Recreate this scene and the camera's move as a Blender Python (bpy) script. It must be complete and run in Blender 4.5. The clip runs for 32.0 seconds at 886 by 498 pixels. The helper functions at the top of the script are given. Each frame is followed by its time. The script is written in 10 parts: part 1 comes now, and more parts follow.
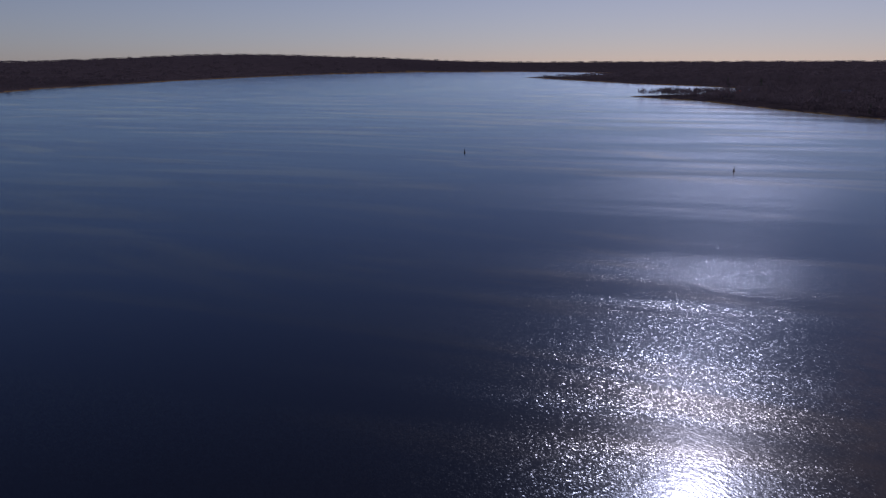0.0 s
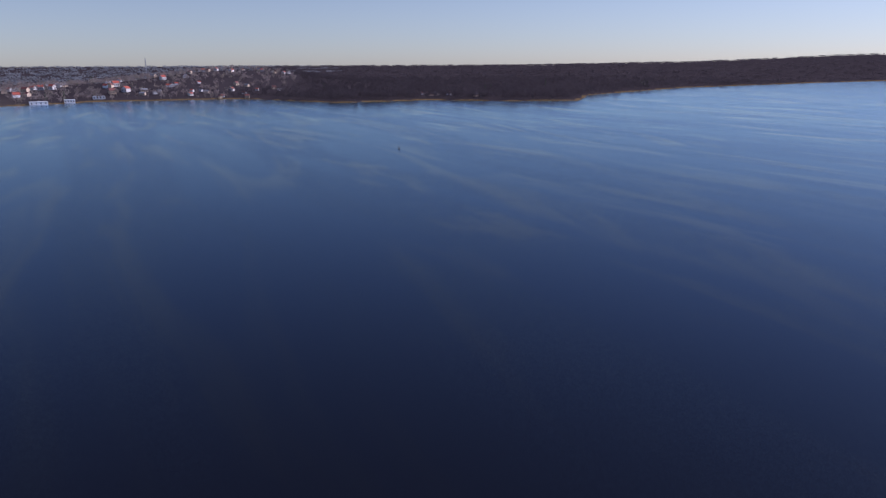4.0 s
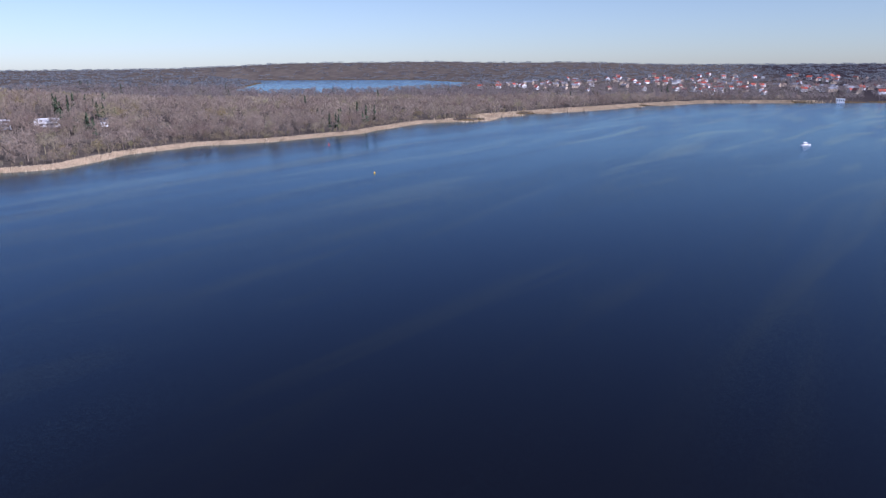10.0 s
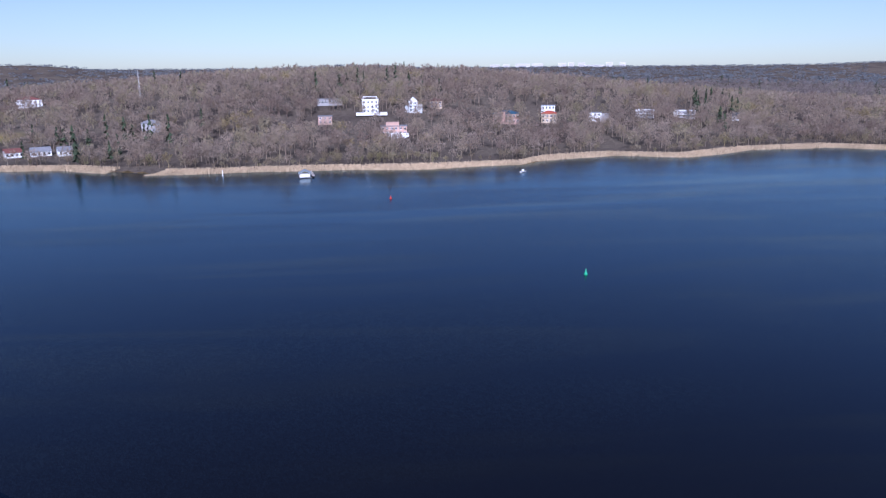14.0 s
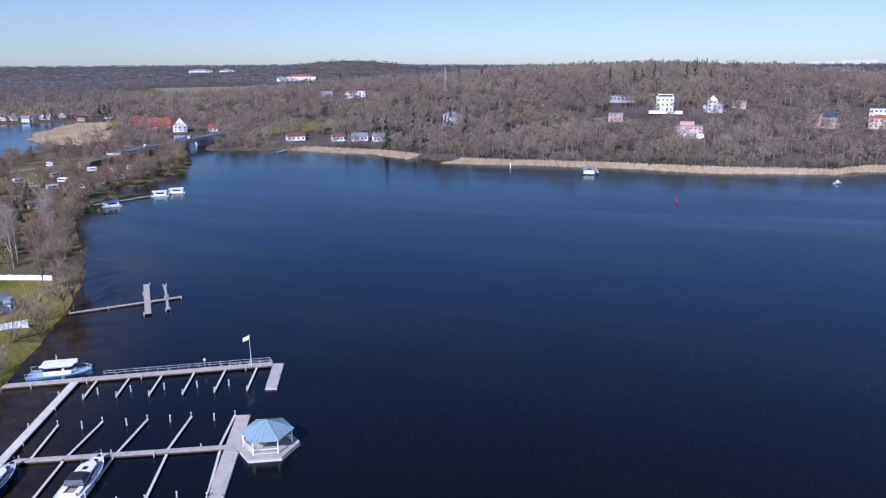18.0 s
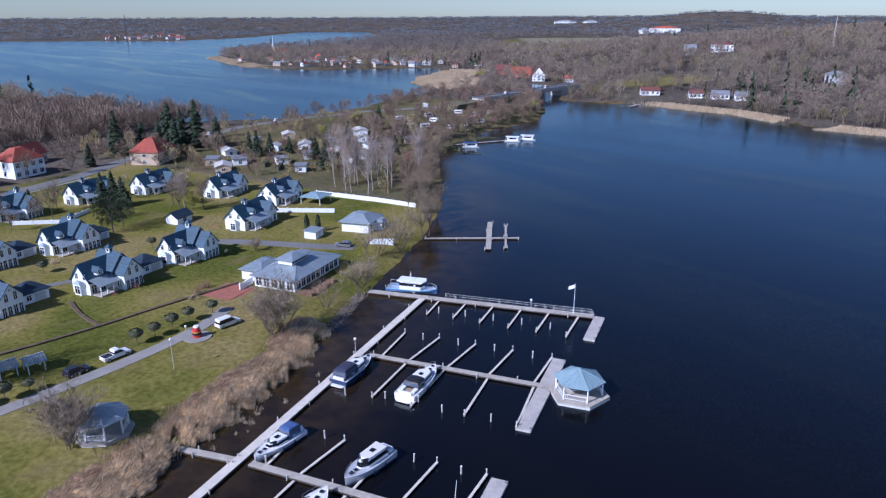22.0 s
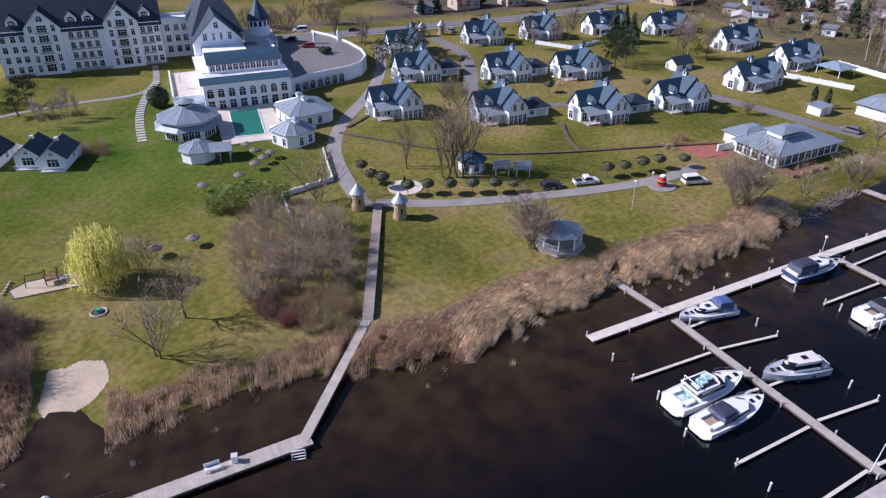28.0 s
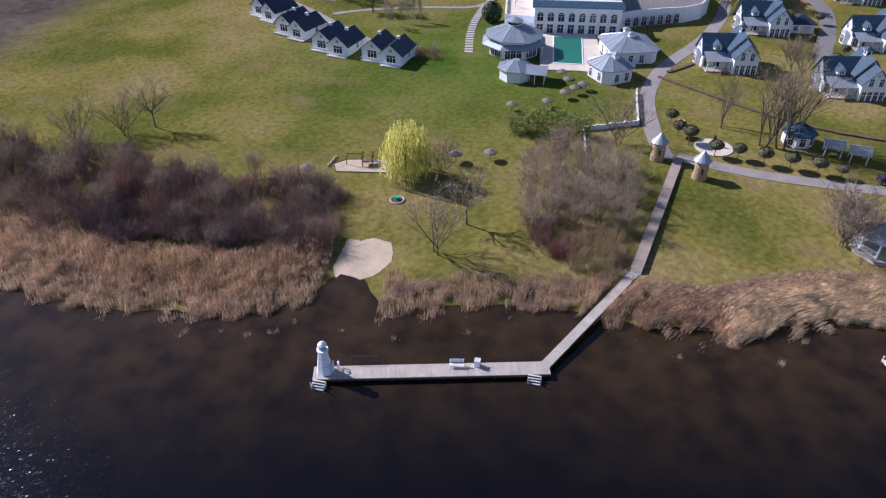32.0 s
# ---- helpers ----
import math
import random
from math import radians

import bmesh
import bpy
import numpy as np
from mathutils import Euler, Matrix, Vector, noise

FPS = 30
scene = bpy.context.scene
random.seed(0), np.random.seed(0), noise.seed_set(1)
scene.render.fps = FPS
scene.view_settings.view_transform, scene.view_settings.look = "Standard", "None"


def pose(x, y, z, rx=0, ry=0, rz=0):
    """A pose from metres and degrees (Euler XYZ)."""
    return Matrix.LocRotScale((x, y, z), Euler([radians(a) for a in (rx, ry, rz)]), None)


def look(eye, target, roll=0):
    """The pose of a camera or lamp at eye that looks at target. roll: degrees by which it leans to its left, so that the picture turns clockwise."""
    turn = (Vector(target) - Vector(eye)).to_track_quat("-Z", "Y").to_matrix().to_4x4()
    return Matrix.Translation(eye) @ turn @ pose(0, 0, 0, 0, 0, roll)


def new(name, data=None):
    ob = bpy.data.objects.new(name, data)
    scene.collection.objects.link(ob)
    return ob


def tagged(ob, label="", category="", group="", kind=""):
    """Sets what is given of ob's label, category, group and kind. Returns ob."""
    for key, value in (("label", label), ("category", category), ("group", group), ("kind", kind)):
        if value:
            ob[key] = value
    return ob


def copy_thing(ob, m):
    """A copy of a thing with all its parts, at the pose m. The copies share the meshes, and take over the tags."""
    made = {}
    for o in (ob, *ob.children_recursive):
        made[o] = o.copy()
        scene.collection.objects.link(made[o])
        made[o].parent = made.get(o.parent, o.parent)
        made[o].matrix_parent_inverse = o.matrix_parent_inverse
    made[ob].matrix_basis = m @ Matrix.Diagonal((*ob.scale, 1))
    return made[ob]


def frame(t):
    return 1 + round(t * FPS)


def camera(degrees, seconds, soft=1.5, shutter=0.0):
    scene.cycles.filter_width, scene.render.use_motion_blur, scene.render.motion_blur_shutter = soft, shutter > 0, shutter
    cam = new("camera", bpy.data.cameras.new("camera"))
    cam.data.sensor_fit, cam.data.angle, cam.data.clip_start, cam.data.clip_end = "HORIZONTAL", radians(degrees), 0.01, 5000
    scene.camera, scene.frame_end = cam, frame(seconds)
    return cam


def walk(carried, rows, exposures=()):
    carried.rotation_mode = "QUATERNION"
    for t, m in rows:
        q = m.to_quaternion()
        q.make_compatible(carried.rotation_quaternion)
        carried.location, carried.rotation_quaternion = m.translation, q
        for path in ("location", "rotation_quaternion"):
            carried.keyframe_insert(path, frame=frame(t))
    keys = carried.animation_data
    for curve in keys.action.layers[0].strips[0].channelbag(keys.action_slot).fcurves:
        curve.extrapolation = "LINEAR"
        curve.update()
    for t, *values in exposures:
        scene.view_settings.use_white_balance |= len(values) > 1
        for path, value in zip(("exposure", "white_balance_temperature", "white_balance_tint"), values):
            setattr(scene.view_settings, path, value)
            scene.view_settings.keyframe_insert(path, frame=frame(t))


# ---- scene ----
# the camera opens up as it turns away from the sun
EXPOSURES = ((0, -1.0, 5850, 42), (1, -0.7, 5850, 40), (2, -0.33, 5750, 37), (3, 0.0, 5850, 37), (4, 0.12, 5700, 36), (7, 0.42, 5500, 32), (10, 0.38, 5400, 31), (13, 0.3, 5200, 30), (18, 0.24, 5200, 28), (21, 0.12, 5100, 24), (23, 0.17, 5180, 26), (26, 0.22, 5550, 28), (32, 0.3, 5780, 29))

# ---- camera: a drone hovering 60 m over the lake, turning on the spot ----
LENS = 64.66
cam = camera(LENS, 32.0, soft=1.25)


def aim(t, yaw, pitch, roll):
    return t, pose(0, 0, 60, 90 + pitch, 0, yaw) @ pose(0, 0, 0, 0, 0, roll)


walk(cam, [aim(*row) for row in (
    (0, -0.45, -15.00, -0.20), (0.5, 5.48, -15.01, -0.20), (1, 11.54, -14.95, -0.20), (1.5, 17.52, -14.93, -0.20),
    (2, 23.48, -14.88, -0.20), (2.5, 29.45, -14.86, -0.20), (3, 35.44, -14.80, -0.20), (3.5, 41.45, -14.80, -0.20),
    (4, 47.49, -14.78, -0.20), (4.5, 53.24, -14.72, -0.20), (6.5, 72.50, -14.74, -0.53), (7, 76.73, -14.69, -0.34),
    (7.5, 81.38, -14.70, -0.34), (8, 86.18, -14.70, -0.36), (8.5, 91.11, -14.69, -0.27), (9, 97.46, -14.68, -0.29),
    (9.5, 103.88, -14.66, -0.43), (10, 109.84, -14.66, -0.48), (10.5, 115.83, -14.65, -0.52), (11, 121.87, -14.63, -0.51),
    (11.5, 127.86, -14.62, -0.50), (12, 133.93, -14.63, -0.49), (12.5, 139.94, -14.63, -0.48), (13, 145.98, -14.60, -0.51),
    (13.5, 151.99, -14.61, -0.48), (13.9, 156.65, -14.62, -0.45), (14, 157.75, -14.62, -0.44), (14.1, 158.00, -14.62, -0.43),
    (14.5, 158.76, -14.65, -0.37), (16.5, 170.35, -14.79, -0.29), (17, 173.72, -14.79, -0.29), (17.5, 177.26, -14.76, -0.24),
    (18, 180.80, -14.79, -0.23), (18.5, 184.35, -14.80, -0.24), (19, 187.89, -14.82, -0.22), (19.5, 191.32, -14.84, -0.26),
    (20, 194.77, -14.84, -0.22), (20.5, 198.29, -14.87, -0.16), (21, 201.76, -14.89, -0.19), (21.5, 205.26, -15.38, -0.16),
    (22, 208.77, -18.39, -0.16), (22.5, 212.32, -20.13, -0.21), (23, 215.86, -21.34, -0.17), (23.5, 219.38, -23.47, -0.11),
    (24, 222.95, -24.97, -0.01), (24.5, 226.50, -25.26, -0.12), (25, 230.07, -26.22, -0.06), (25.5, 233.68, -28.05, -0.06),
    (26, 237.27, -28.92, -0.15), (26.5, 240.84, -29.50, -0.09), (28.5, 251.62, -30.26, -0.02), (29, 254.68, -30.25, 0.04),
    (29.5, 256.96, -31.05, 0.06), (30, 259.34, -32.70, 0.09), (30.5, 262.58, -34.33, 0.11), (31, 266.81, -35.18, 0.13),
    (31.5, 271.14, -35.33, 0.13), (32, 275.47, -35.47, 0.14),
)], exposures=EXPOSURES)

# ---- daylight ----
SUN_EL, SUN_AZ = radians(36), radians(337.5)      # azimuth counted from +y towards -x
SUN_DIR = Vector((-math.sin(SUN_AZ) * math.cos(SUN_EL), math.cos(SUN_AZ) * math.cos(SUN_EL), math.sin(SUN_EL)))
world = bpy.data.worlds.new("spring_sky")
scene.world = world
world.use_nodes = True
wn = world.node_tree
sky = wn.nodes.new("ShaderNodeTexSky")
sky.sky_type, sky.sun_disc = "NISHITA", False
sky.sun_elevation, sky.sun_rotation = SUN_EL, math.atan2(SUN_DIR.x, SUN_DIR.y)
sky.altitude, sky.air_density, sky.dust_density, sky.ozone_density = 50, 0.8, 0.25, 1.6
# thin spring haze takes the glare off the lowest sky
sky_dir, sky_up, haze, hazed = wn.nodes.new("ShaderNodeTexCoord"), wn.nodes.new("ShaderNodeSeparateXYZ"), wn.nodes.new("ShaderNodeValToRGB"), wn.nodes.new("ShaderNodeMix")
wn.links.new(sky_dir.outputs["Generated"], sky_up.inputs[0])
wn.links.new(sky_up.outputs[2], haze.inputs[0])
haze.color_ramp.interpolation = "EASE"
haze.color_ramp.elements[0].position, haze.color_ramp.elements[0].color = 0.0, (0.74, 0.79, 0.78, 1)
haze.color_ramp.elements[1].position, haze.color_ramp.elements[1].color = 0.36, (1.0, 1.0, 1.0, 1)
haze_top = haze.color_ramp.elements.new(0.1)
haze_top.color = (0.91, 0.89, 0.79, 1)
hazed.data_type, hazed.blend_type = "RGBA", "MULTIPLY"
hazed.inputs[0].default_value = 1.0
wn.links.new(sky.outputs[0], hazed.inputs[6])
wn.links.new(haze.outputs[0], hazed.inputs[7])
wn.links.new(hazed.outputs[2], wn.nodes["Background"].inputs[0])
wn.nodes["Background"].inputs[1].default_value = 0.09
sun_data = bpy.data.lights.new("sun", "SUN")
sun_data.energy, sun_data.angle, sun_data.color = 4.7, radians(0.53), (1.0, 0.94, 0.86)
sun = new("sun", sun_data)
sun.matrix_basis = look(tuple(SUN_DIR * 300), (0, 0, 0))

# ---- materials ----
def material(name, col, rough=0.7, metal=0.0, var=0.25, scale=1.0, fine=12.0, bump=0.0, col2=None, island=0.0, per_object=0.0, spec=0.5):
    """A surface with two scales of variation (metres), optional bump and per-piece variation."""
    m = bpy.data.materials.new(name)
    m.use_nodes = True
    nt = m.node_tree
    b = nt.nodes["Principled BSDF"]
    b.inputs["Roughness"].default_value, b.inputs["Metallic"].default_value = rough, metal
    b.inputs["Specular IOR Level"].default_value = spec
    geo = nt.nodes.new("ShaderNodeNewGeometry")
    tc = nt.nodes.new("ShaderNodeTexCoord")
    n1, n2 = nt.nodes.new("ShaderNodeTexNoise"), nt.nodes.new("ShaderNodeTexNoise")
    for n, s in ((n1, scale), (n2, fine)):
        n.inputs["Scale"].default_value, n.inputs["Detail"].default_value = s, 3
        nt.links.new(geo.outputs["Position"], n.inputs["Vector"])
    add = nt.nodes.new("ShaderNodeMath")
    add.operation = "MULTIPLY_ADD"
    add.inputs[1].default_value = 0.5
    half = nt.nodes.new("ShaderNodeMath")
    half.operation = "MULTIPLY"
    half.inputs[1].default_value = 0.5
    nt.links.new(n1.outputs[0], half.inputs[0])
    nt.links.new(n2.outputs[0], add.inputs[0])
    nt.links.new(half.outputs[0], add.inputs[2])
    ramp = nt.nodes.new("ShaderNodeValToRGB")
    a = tuple(c * (1 - var) for c in col)
    z = tuple(min(1, c * (1 + var)) for c in (col2 or col))
    ramp.color_ramp.elements[0].position, ramp.color_ramp.elements[1].position = 0.35, 0.65
    ramp.color_ramp.elements[0].color, ramp.color_ramp.elements[1].color = (*a, 1), (*z, 1)
    nt.links.new(add.outputs[0], ramp.inputs[0])
    out = ramp.outputs[0]
    if island or per_object:
        hsv = nt.nodes.new("ShaderNodeHueSaturation")
        mr = nt.nodes.new("ShaderNodeMapRange")
        k = island or per_object
        mr.inputs[3].default_value, mr.inputs[4].default_value = 1 - k, 1 + k
        if island:
            nt.links.new(geo.outputs["Random Per Island"], mr.inputs[0])
        else:
            oi = nt.nodes.new("ShaderNodeObjectInfo")
            nt.links.new(oi.outputs["Random"], mr.inputs[0])
        nt.links.new(mr.outputs[0], hsv.inputs["Value"])
        nt.links.new(out, hsv.inputs["Color"])
        out = hsv.outputs[0]
    nt.links.new(out, b.inputs["Base Color"])
    if bump:
        bp = nt.nodes.new("ShaderNodeBump")
        bp.inputs["Strength"].default_value, bp.inputs["Distance"].default_value = min(1, bump * 4), bump
        nt.links.new(n2.outputs[0], bp.inputs["Height"])
        nt.links.new(bp.outputs[0], b.inputs["Normal"])
    return m


def leafy(m, k):
    """Lets part of the light through thin leaves and stalks."""
    nt = m.node_tree
    b = nt.nodes["Principled BSDF"]
    thin, both = nt.nodes.new("ShaderNodeBsdfTranslucent"), nt.nodes.new("ShaderNodeMixShader")
    nt.links.new(b.inputs["Base Color"].links[0].from_socket, thin.inputs["Color"])
    both.inputs[0].default_value = k
    nt.links.new(b.outputs[0], both.inputs[1])
    nt.links.new(thin.outputs[0], both.inputs[2])
    nt.links.new(both.outputs[0], nt.nodes["Material Output"].inputs[0])
    return m


def striped(m, axis, pitch, depth=0.25, gap=0.12, bump=0.01):
    """Adds board or seam joints every `pitch` metres along an object axis (0, 1, 2) to a material."""
    nt = m.node_tree
    b = nt.nodes["Principled BSDF"]
    tc = nt.nodes.new("ShaderNodeTexCoord")
    sep = nt.nodes.new("ShaderNodeSeparateXYZ")
    nt.links.new(tc.outputs["Object"], sep.inputs[0])
    mod = nt.nodes.new("ShaderNodeMath")
    mod.operation = "MULTIPLY"
    mod.inputs[1].default_value = 1 / pitch
    nt.links.new(sep.outputs[axis], mod.inputs[0])
    fl = nt.nodes.new("ShaderNodeMath")
    fl.operation = "FLOOR"
    nt.links.new(mod.outputs[0], fl.inputs[0])
    fr = nt.nodes.new("ShaderNodeMath")
    fr.operation = "FRACT"
    nt.links.new(mod.outputs[0], fr.inputs[0])
    wnz = nt.nodes.new("ShaderNodeTexWhiteNoise")
    wnz.noise_dimensions = "1D"
    nt.links.new(fl.outputs[0], wnz.inputs["W"])
    lt = nt.nodes.new("ShaderNodeMath")
    lt.operation = "GREATER_THAN"
    lt.inputs[1].default_value = gap
    nt.links.new(fr.outputs[0], lt.inputs[0])
    val = nt.nodes.new("ShaderNodeMapRange")
    val.inputs[3].default_value, val.inputs[4].default_value = 1 - depth, 1 + depth * 0.4
    nt.links.new(wnz.outputs[0], val.inputs[0])
    mul = nt.nodes.new("ShaderNodeMapRange")
    mul.inputs[3].default_value, mul.inputs[4].default_value = 0.55, 1.0
    nt.links.new(lt.outputs[0], mul.inputs[0])
    both = nt.nodes.new("ShaderNodeMath")
    both.operation = "MULTIPLY"
    nt.links.new(val.outputs[0], both.inputs[0])
    nt.links.new(mul.outputs[0], both.inputs[1])
    hsv = nt.nodes.new("ShaderNodeHueSaturation")
    nt.links.new(both.outputs[0], hsv.inputs["Value"])
    nt.links.new(b.inputs["Base Color"].links[0].from_socket, hsv.inputs["Color"])
    nt.links.new(hsv.outputs[0], b.inputs["Base Color"])
    bp = nt.nodes.new("ShaderNodeBump")
    bp.inputs["Distance"].default_value = bump
    nt.links.new(lt.outputs[0], bp.inputs["Height"])
    nt.links.new(bp.outputs[0], b.inputs["Normal"])
    return m


WHITE = material("white_render", (0.84, 0.88, 0.9), 0.7, var=0.07, scale=0.4, fine=4)
WHITE_TRIM = material("white_painted_wood", (0.86, 0.88, 0.88), 0.45, var=0.05, scale=1, fine=8)
WHITE_DIRTY = material("weathered_white_paint", (0.6, 0.6, 0.58), 0.6, var=0.18, scale=1.5, fine=9)
SLATE = striped(material("blue_slate_roof", (0.034, 0.088, 0.135), 0.55, var=0.22, scale=0.8, fine=7), 2, 0.28, 0.22, 0.14, 0.02)
SLATE_DARK = striped(material("dark_slate_roof", (0.026, 0.046, 0.07), 0.55, var=0.22, scale=0.8, fine=7), 2, 0.28, 0.22, 0.14, 0.02)
ZINC = material("weathered_zinc_roof", (0.34, 0.4, 0.43), 0.42, metal=0.35, var=0.12, scale=0.6, fine=6)
ZINC_GREEN = material("pale_blue_green_roof", (0.27, 0.38, 0.42), 0.5, metal=0.15, var=0.12, scale=0.7, fine=6)
GLASS = material("window_glass", (0.03, 0.04, 0.055), 0.08, var=0.3, scale=0.5, fine=2, per_object=0.5)
RED_TILE = material("red_clay_tiles", (0.34, 0.075, 0.045), 0.75, var=0.25, scale=0.7, fine=8, bump=0.02)
BROWN_TILE = material("brown_red_tiles", (0.16, 0.06, 0.05), 0.75, var=0.25, scale=0.7, fine=8, bump=0.02)
BEIGE = material("beige_render", (0.55, 0.44, 0.32), 0.8, var=0.12, scale=0.4, fine=5)
PINK = material("pink_render", (0.5, 0.33, 0.27), 0.8, var=0.12, scale=0.4, fine=5)
CONCRETE = material("pale_concrete", (0.5, 0.48, 0.45), 0.85, var=0.16, scale=0.5, fine=6, bump=0.01)
SANDSTONE = material("sandstone_blocks", (0.46, 0.34, 0.2), 0.85, var=0.3, scale=1.8, fine=7, bump=0.02)
PAVING = material("grey_paving", (0.28, 0.265, 0.24), 0.85, var=0.18, scale=0.35, fine=5, bump=0.01)
PALE_PAVING = material("cream_terrace_paving", (0.62, 0.56, 0.46), 0.8, var=0.12, scale=0.5, fine=5)
ASPHALT = material("worn_asphalt", (0.175, 0.17, 0.16), 0.9, var=0.15, scale=0.1, fine=3)
BRICK_RED = material("red_brick_paving", (0.33, 0.12, 0.08), 0.85, var=0.25, scale=1, fine=9)
SAND = material("beach_sand", (0.5, 0.41, 0.29), 0.95, var=0.18, scale=0.4, fine=4, bump=0.03)
DECK = striped(material("silver_weathered_deck", (0.46, 0.42, 0.355), 0.85, var=0.2, scale=0.7, fine=8), 0, 0.15, 0.1, 0.12, 0.006)
WOOD_DARK = material("dark_wet_timber", (0.07, 0.055, 0.045), 0.7, var=0.3, scale=1.5, fine=10)
WOOD_BROWN = material("brown_stained_wood", (0.2, 0.11, 0.06), 0.7, var=0.3, scale=1.5, fine=10)
POST_PALE = material("pale_mooring_post", (0.55, 0.52, 0.48), 0.75, var=0.25, scale=2, fine=10)
FLOAT_CONC = material("concrete_pontoon", (0.45, 0.42, 0.38), 0.9, var=0.22, scale=0.9, fine=6, bump=0.01)
STEEL = material("galvanised_steel", (0.45, 0.46, 0.48), 0.4, metal=0.8, var=0.15, scale=3, fine=20)
GELCOAT = material("white_gelcoat", (0.8, 0.8, 0.8), 0.18, var=0.04, scale=1, fine=6)
NAVY_HULL = material("navy_gelcoat", (0.03, 0.05, 0.11), 0.2, var=0.15, scale=1, fine=6)
GREY_HULL = material("grey_gelcoat", (0.5, 0.52, 0.55), 0.2, var=0.06, scale=1, fine=6)
CANVAS_NAVY = material("navy_canvas", (0.035, 0.04, 0.075), 0.85, var=0.3, scale=2, fine=12)
CANVAS_BLUE = material("blue_canvas", (0.06, 0.11, 0.26), 0.8, var=0.25, scale=2, fine=12)
TEAL_COVER = material("turquoise_covers", (0.1, 0.42, 0.48), 0.6, var=0.45, scale=2.2, fine=5, col2=(0.55, 0.75, 0.78))
TEAK = material("teak_boards", (0.4, 0.3, 0.21), 0.6, var=0.2, scale=2, fine=14)
BLACK_GLASS = material("tinted_glass", (0.012, 0.014, 0.018), 0.05, var=0.3, scale=1, fine=3)
RUBBER = material("black_rubber", (0.02, 0.02, 0.02), 0.8, var=0.2, scale=3, fine=15)
RED_PAINT = material("red_paint", (0.55, 0.04, 0.03), 0.4, var=0.15, scale=1, fine=8)
BLACK_PAINT = material("black_paint", (0.02, 0.02, 0.022), 0.5, var=0.2, scale=2, fine=10)
GREEN_PAINT = material("green_paint", (0.03, 0.38, 0.2), 0.4, var=0.15, scale=1, fine=8)
YELLOW_PAINT = material("yellow_paint", (0.7, 0.45, 0.05), 0.5, var=0.15, scale=1, fine=8)
CAR_WHITE = material("white_car_paint", (0.8, 0.8, 0.8), 0.15, var=0.03)
CAR_GREY = material("silver_car_paint", (0.35, 0.37, 0.4), 0.2, metal=0.6, var=0.08)
CAR_DARK = material("dark_car_paint", (0.04, 0.045, 0.055), 0.2, metal=0.3, var=0.2)
CAR_RED = material("red_car_paint", (0.5, 0.03, 0.03), 0.2, var=0.1)
POOL_WATER = material("green_pool_cover", (0.012, 0.17, 0.115), 0.5, var=0.12, scale=0.3, fine=3)
BARK = material("grey_brown_bark", (0.13, 0.10, 0.08), 0.9, var=0.35, scale=1.5, fine=12, bump=0.02)
TWIG = material("bare_twigs", (0.42, 0.33, 0.22), 0.9, var=0.25, scale=0.25, fine=3, island=0.3)
BIRCH = material("birch_bark", (0.42, 0.38, 0.34), 0.8, var=0.35, scale=1.5, fine=9)
BIRCH_TWIG = material("birch_twigs", (0.35, 0.27, 0.22), 0.9, var=0.2, scale=0.3, fine=4, island=0.3)
RED_TWIG = material("reddish_shrub_twigs", (0.33, 0.19, 0.14), 0.9, var=0.3, scale=0.3, fine=4, island=0.35)
OLIVE_TWIG = material("olive_shrub_twigs", (0.36, 0.29, 0.14), 0.9, var=0.3, scale=0.3, fine=4, island=0.35)
WILLOW = leafy(material("fresh_willow_leaves", (0.74, 0.71, 0.22), 0.8, var=0.25, scale=0.6, fine=5, island=0.3), 0.4)
PINE = material("pine_needles", (0.035, 0.055, 0.025), 0.85, var=0.35, scale=0.6, fine=5, island=0.4)
TOPIARY = material("clipped_evergreen", (0.095, 0.1, 0.05), 0.85, var=0.35, scale=1.2, fine=7, island=0.35)
BAMBOO = material("bamboo_leaves", (0.2, 0.26, 0.055), 0.8, var=0.3, scale=0.8, fine=5, island=0.35)
REED = leafy(material("dry_reeds", (0.62, 0.475, 0.31), 0.9, var=0.25, scale=0.35, fine=2.5, col2=(0.84, 0.665, 0.455), island=0.3), 0.3)
REED_FAR = material("pale_reed_belt", (0.46, 0.36, 0.235), 0.95, var=0.2, scale=0.05, fine=0.6, island=0.25)
FLOOR_FIELD = material("spring_meadow", (0.17, 0.17, 0.07), 0.95, var=0.25, scale=0.02, fine=0.3, col2=(0.24, 0.2, 0.12))


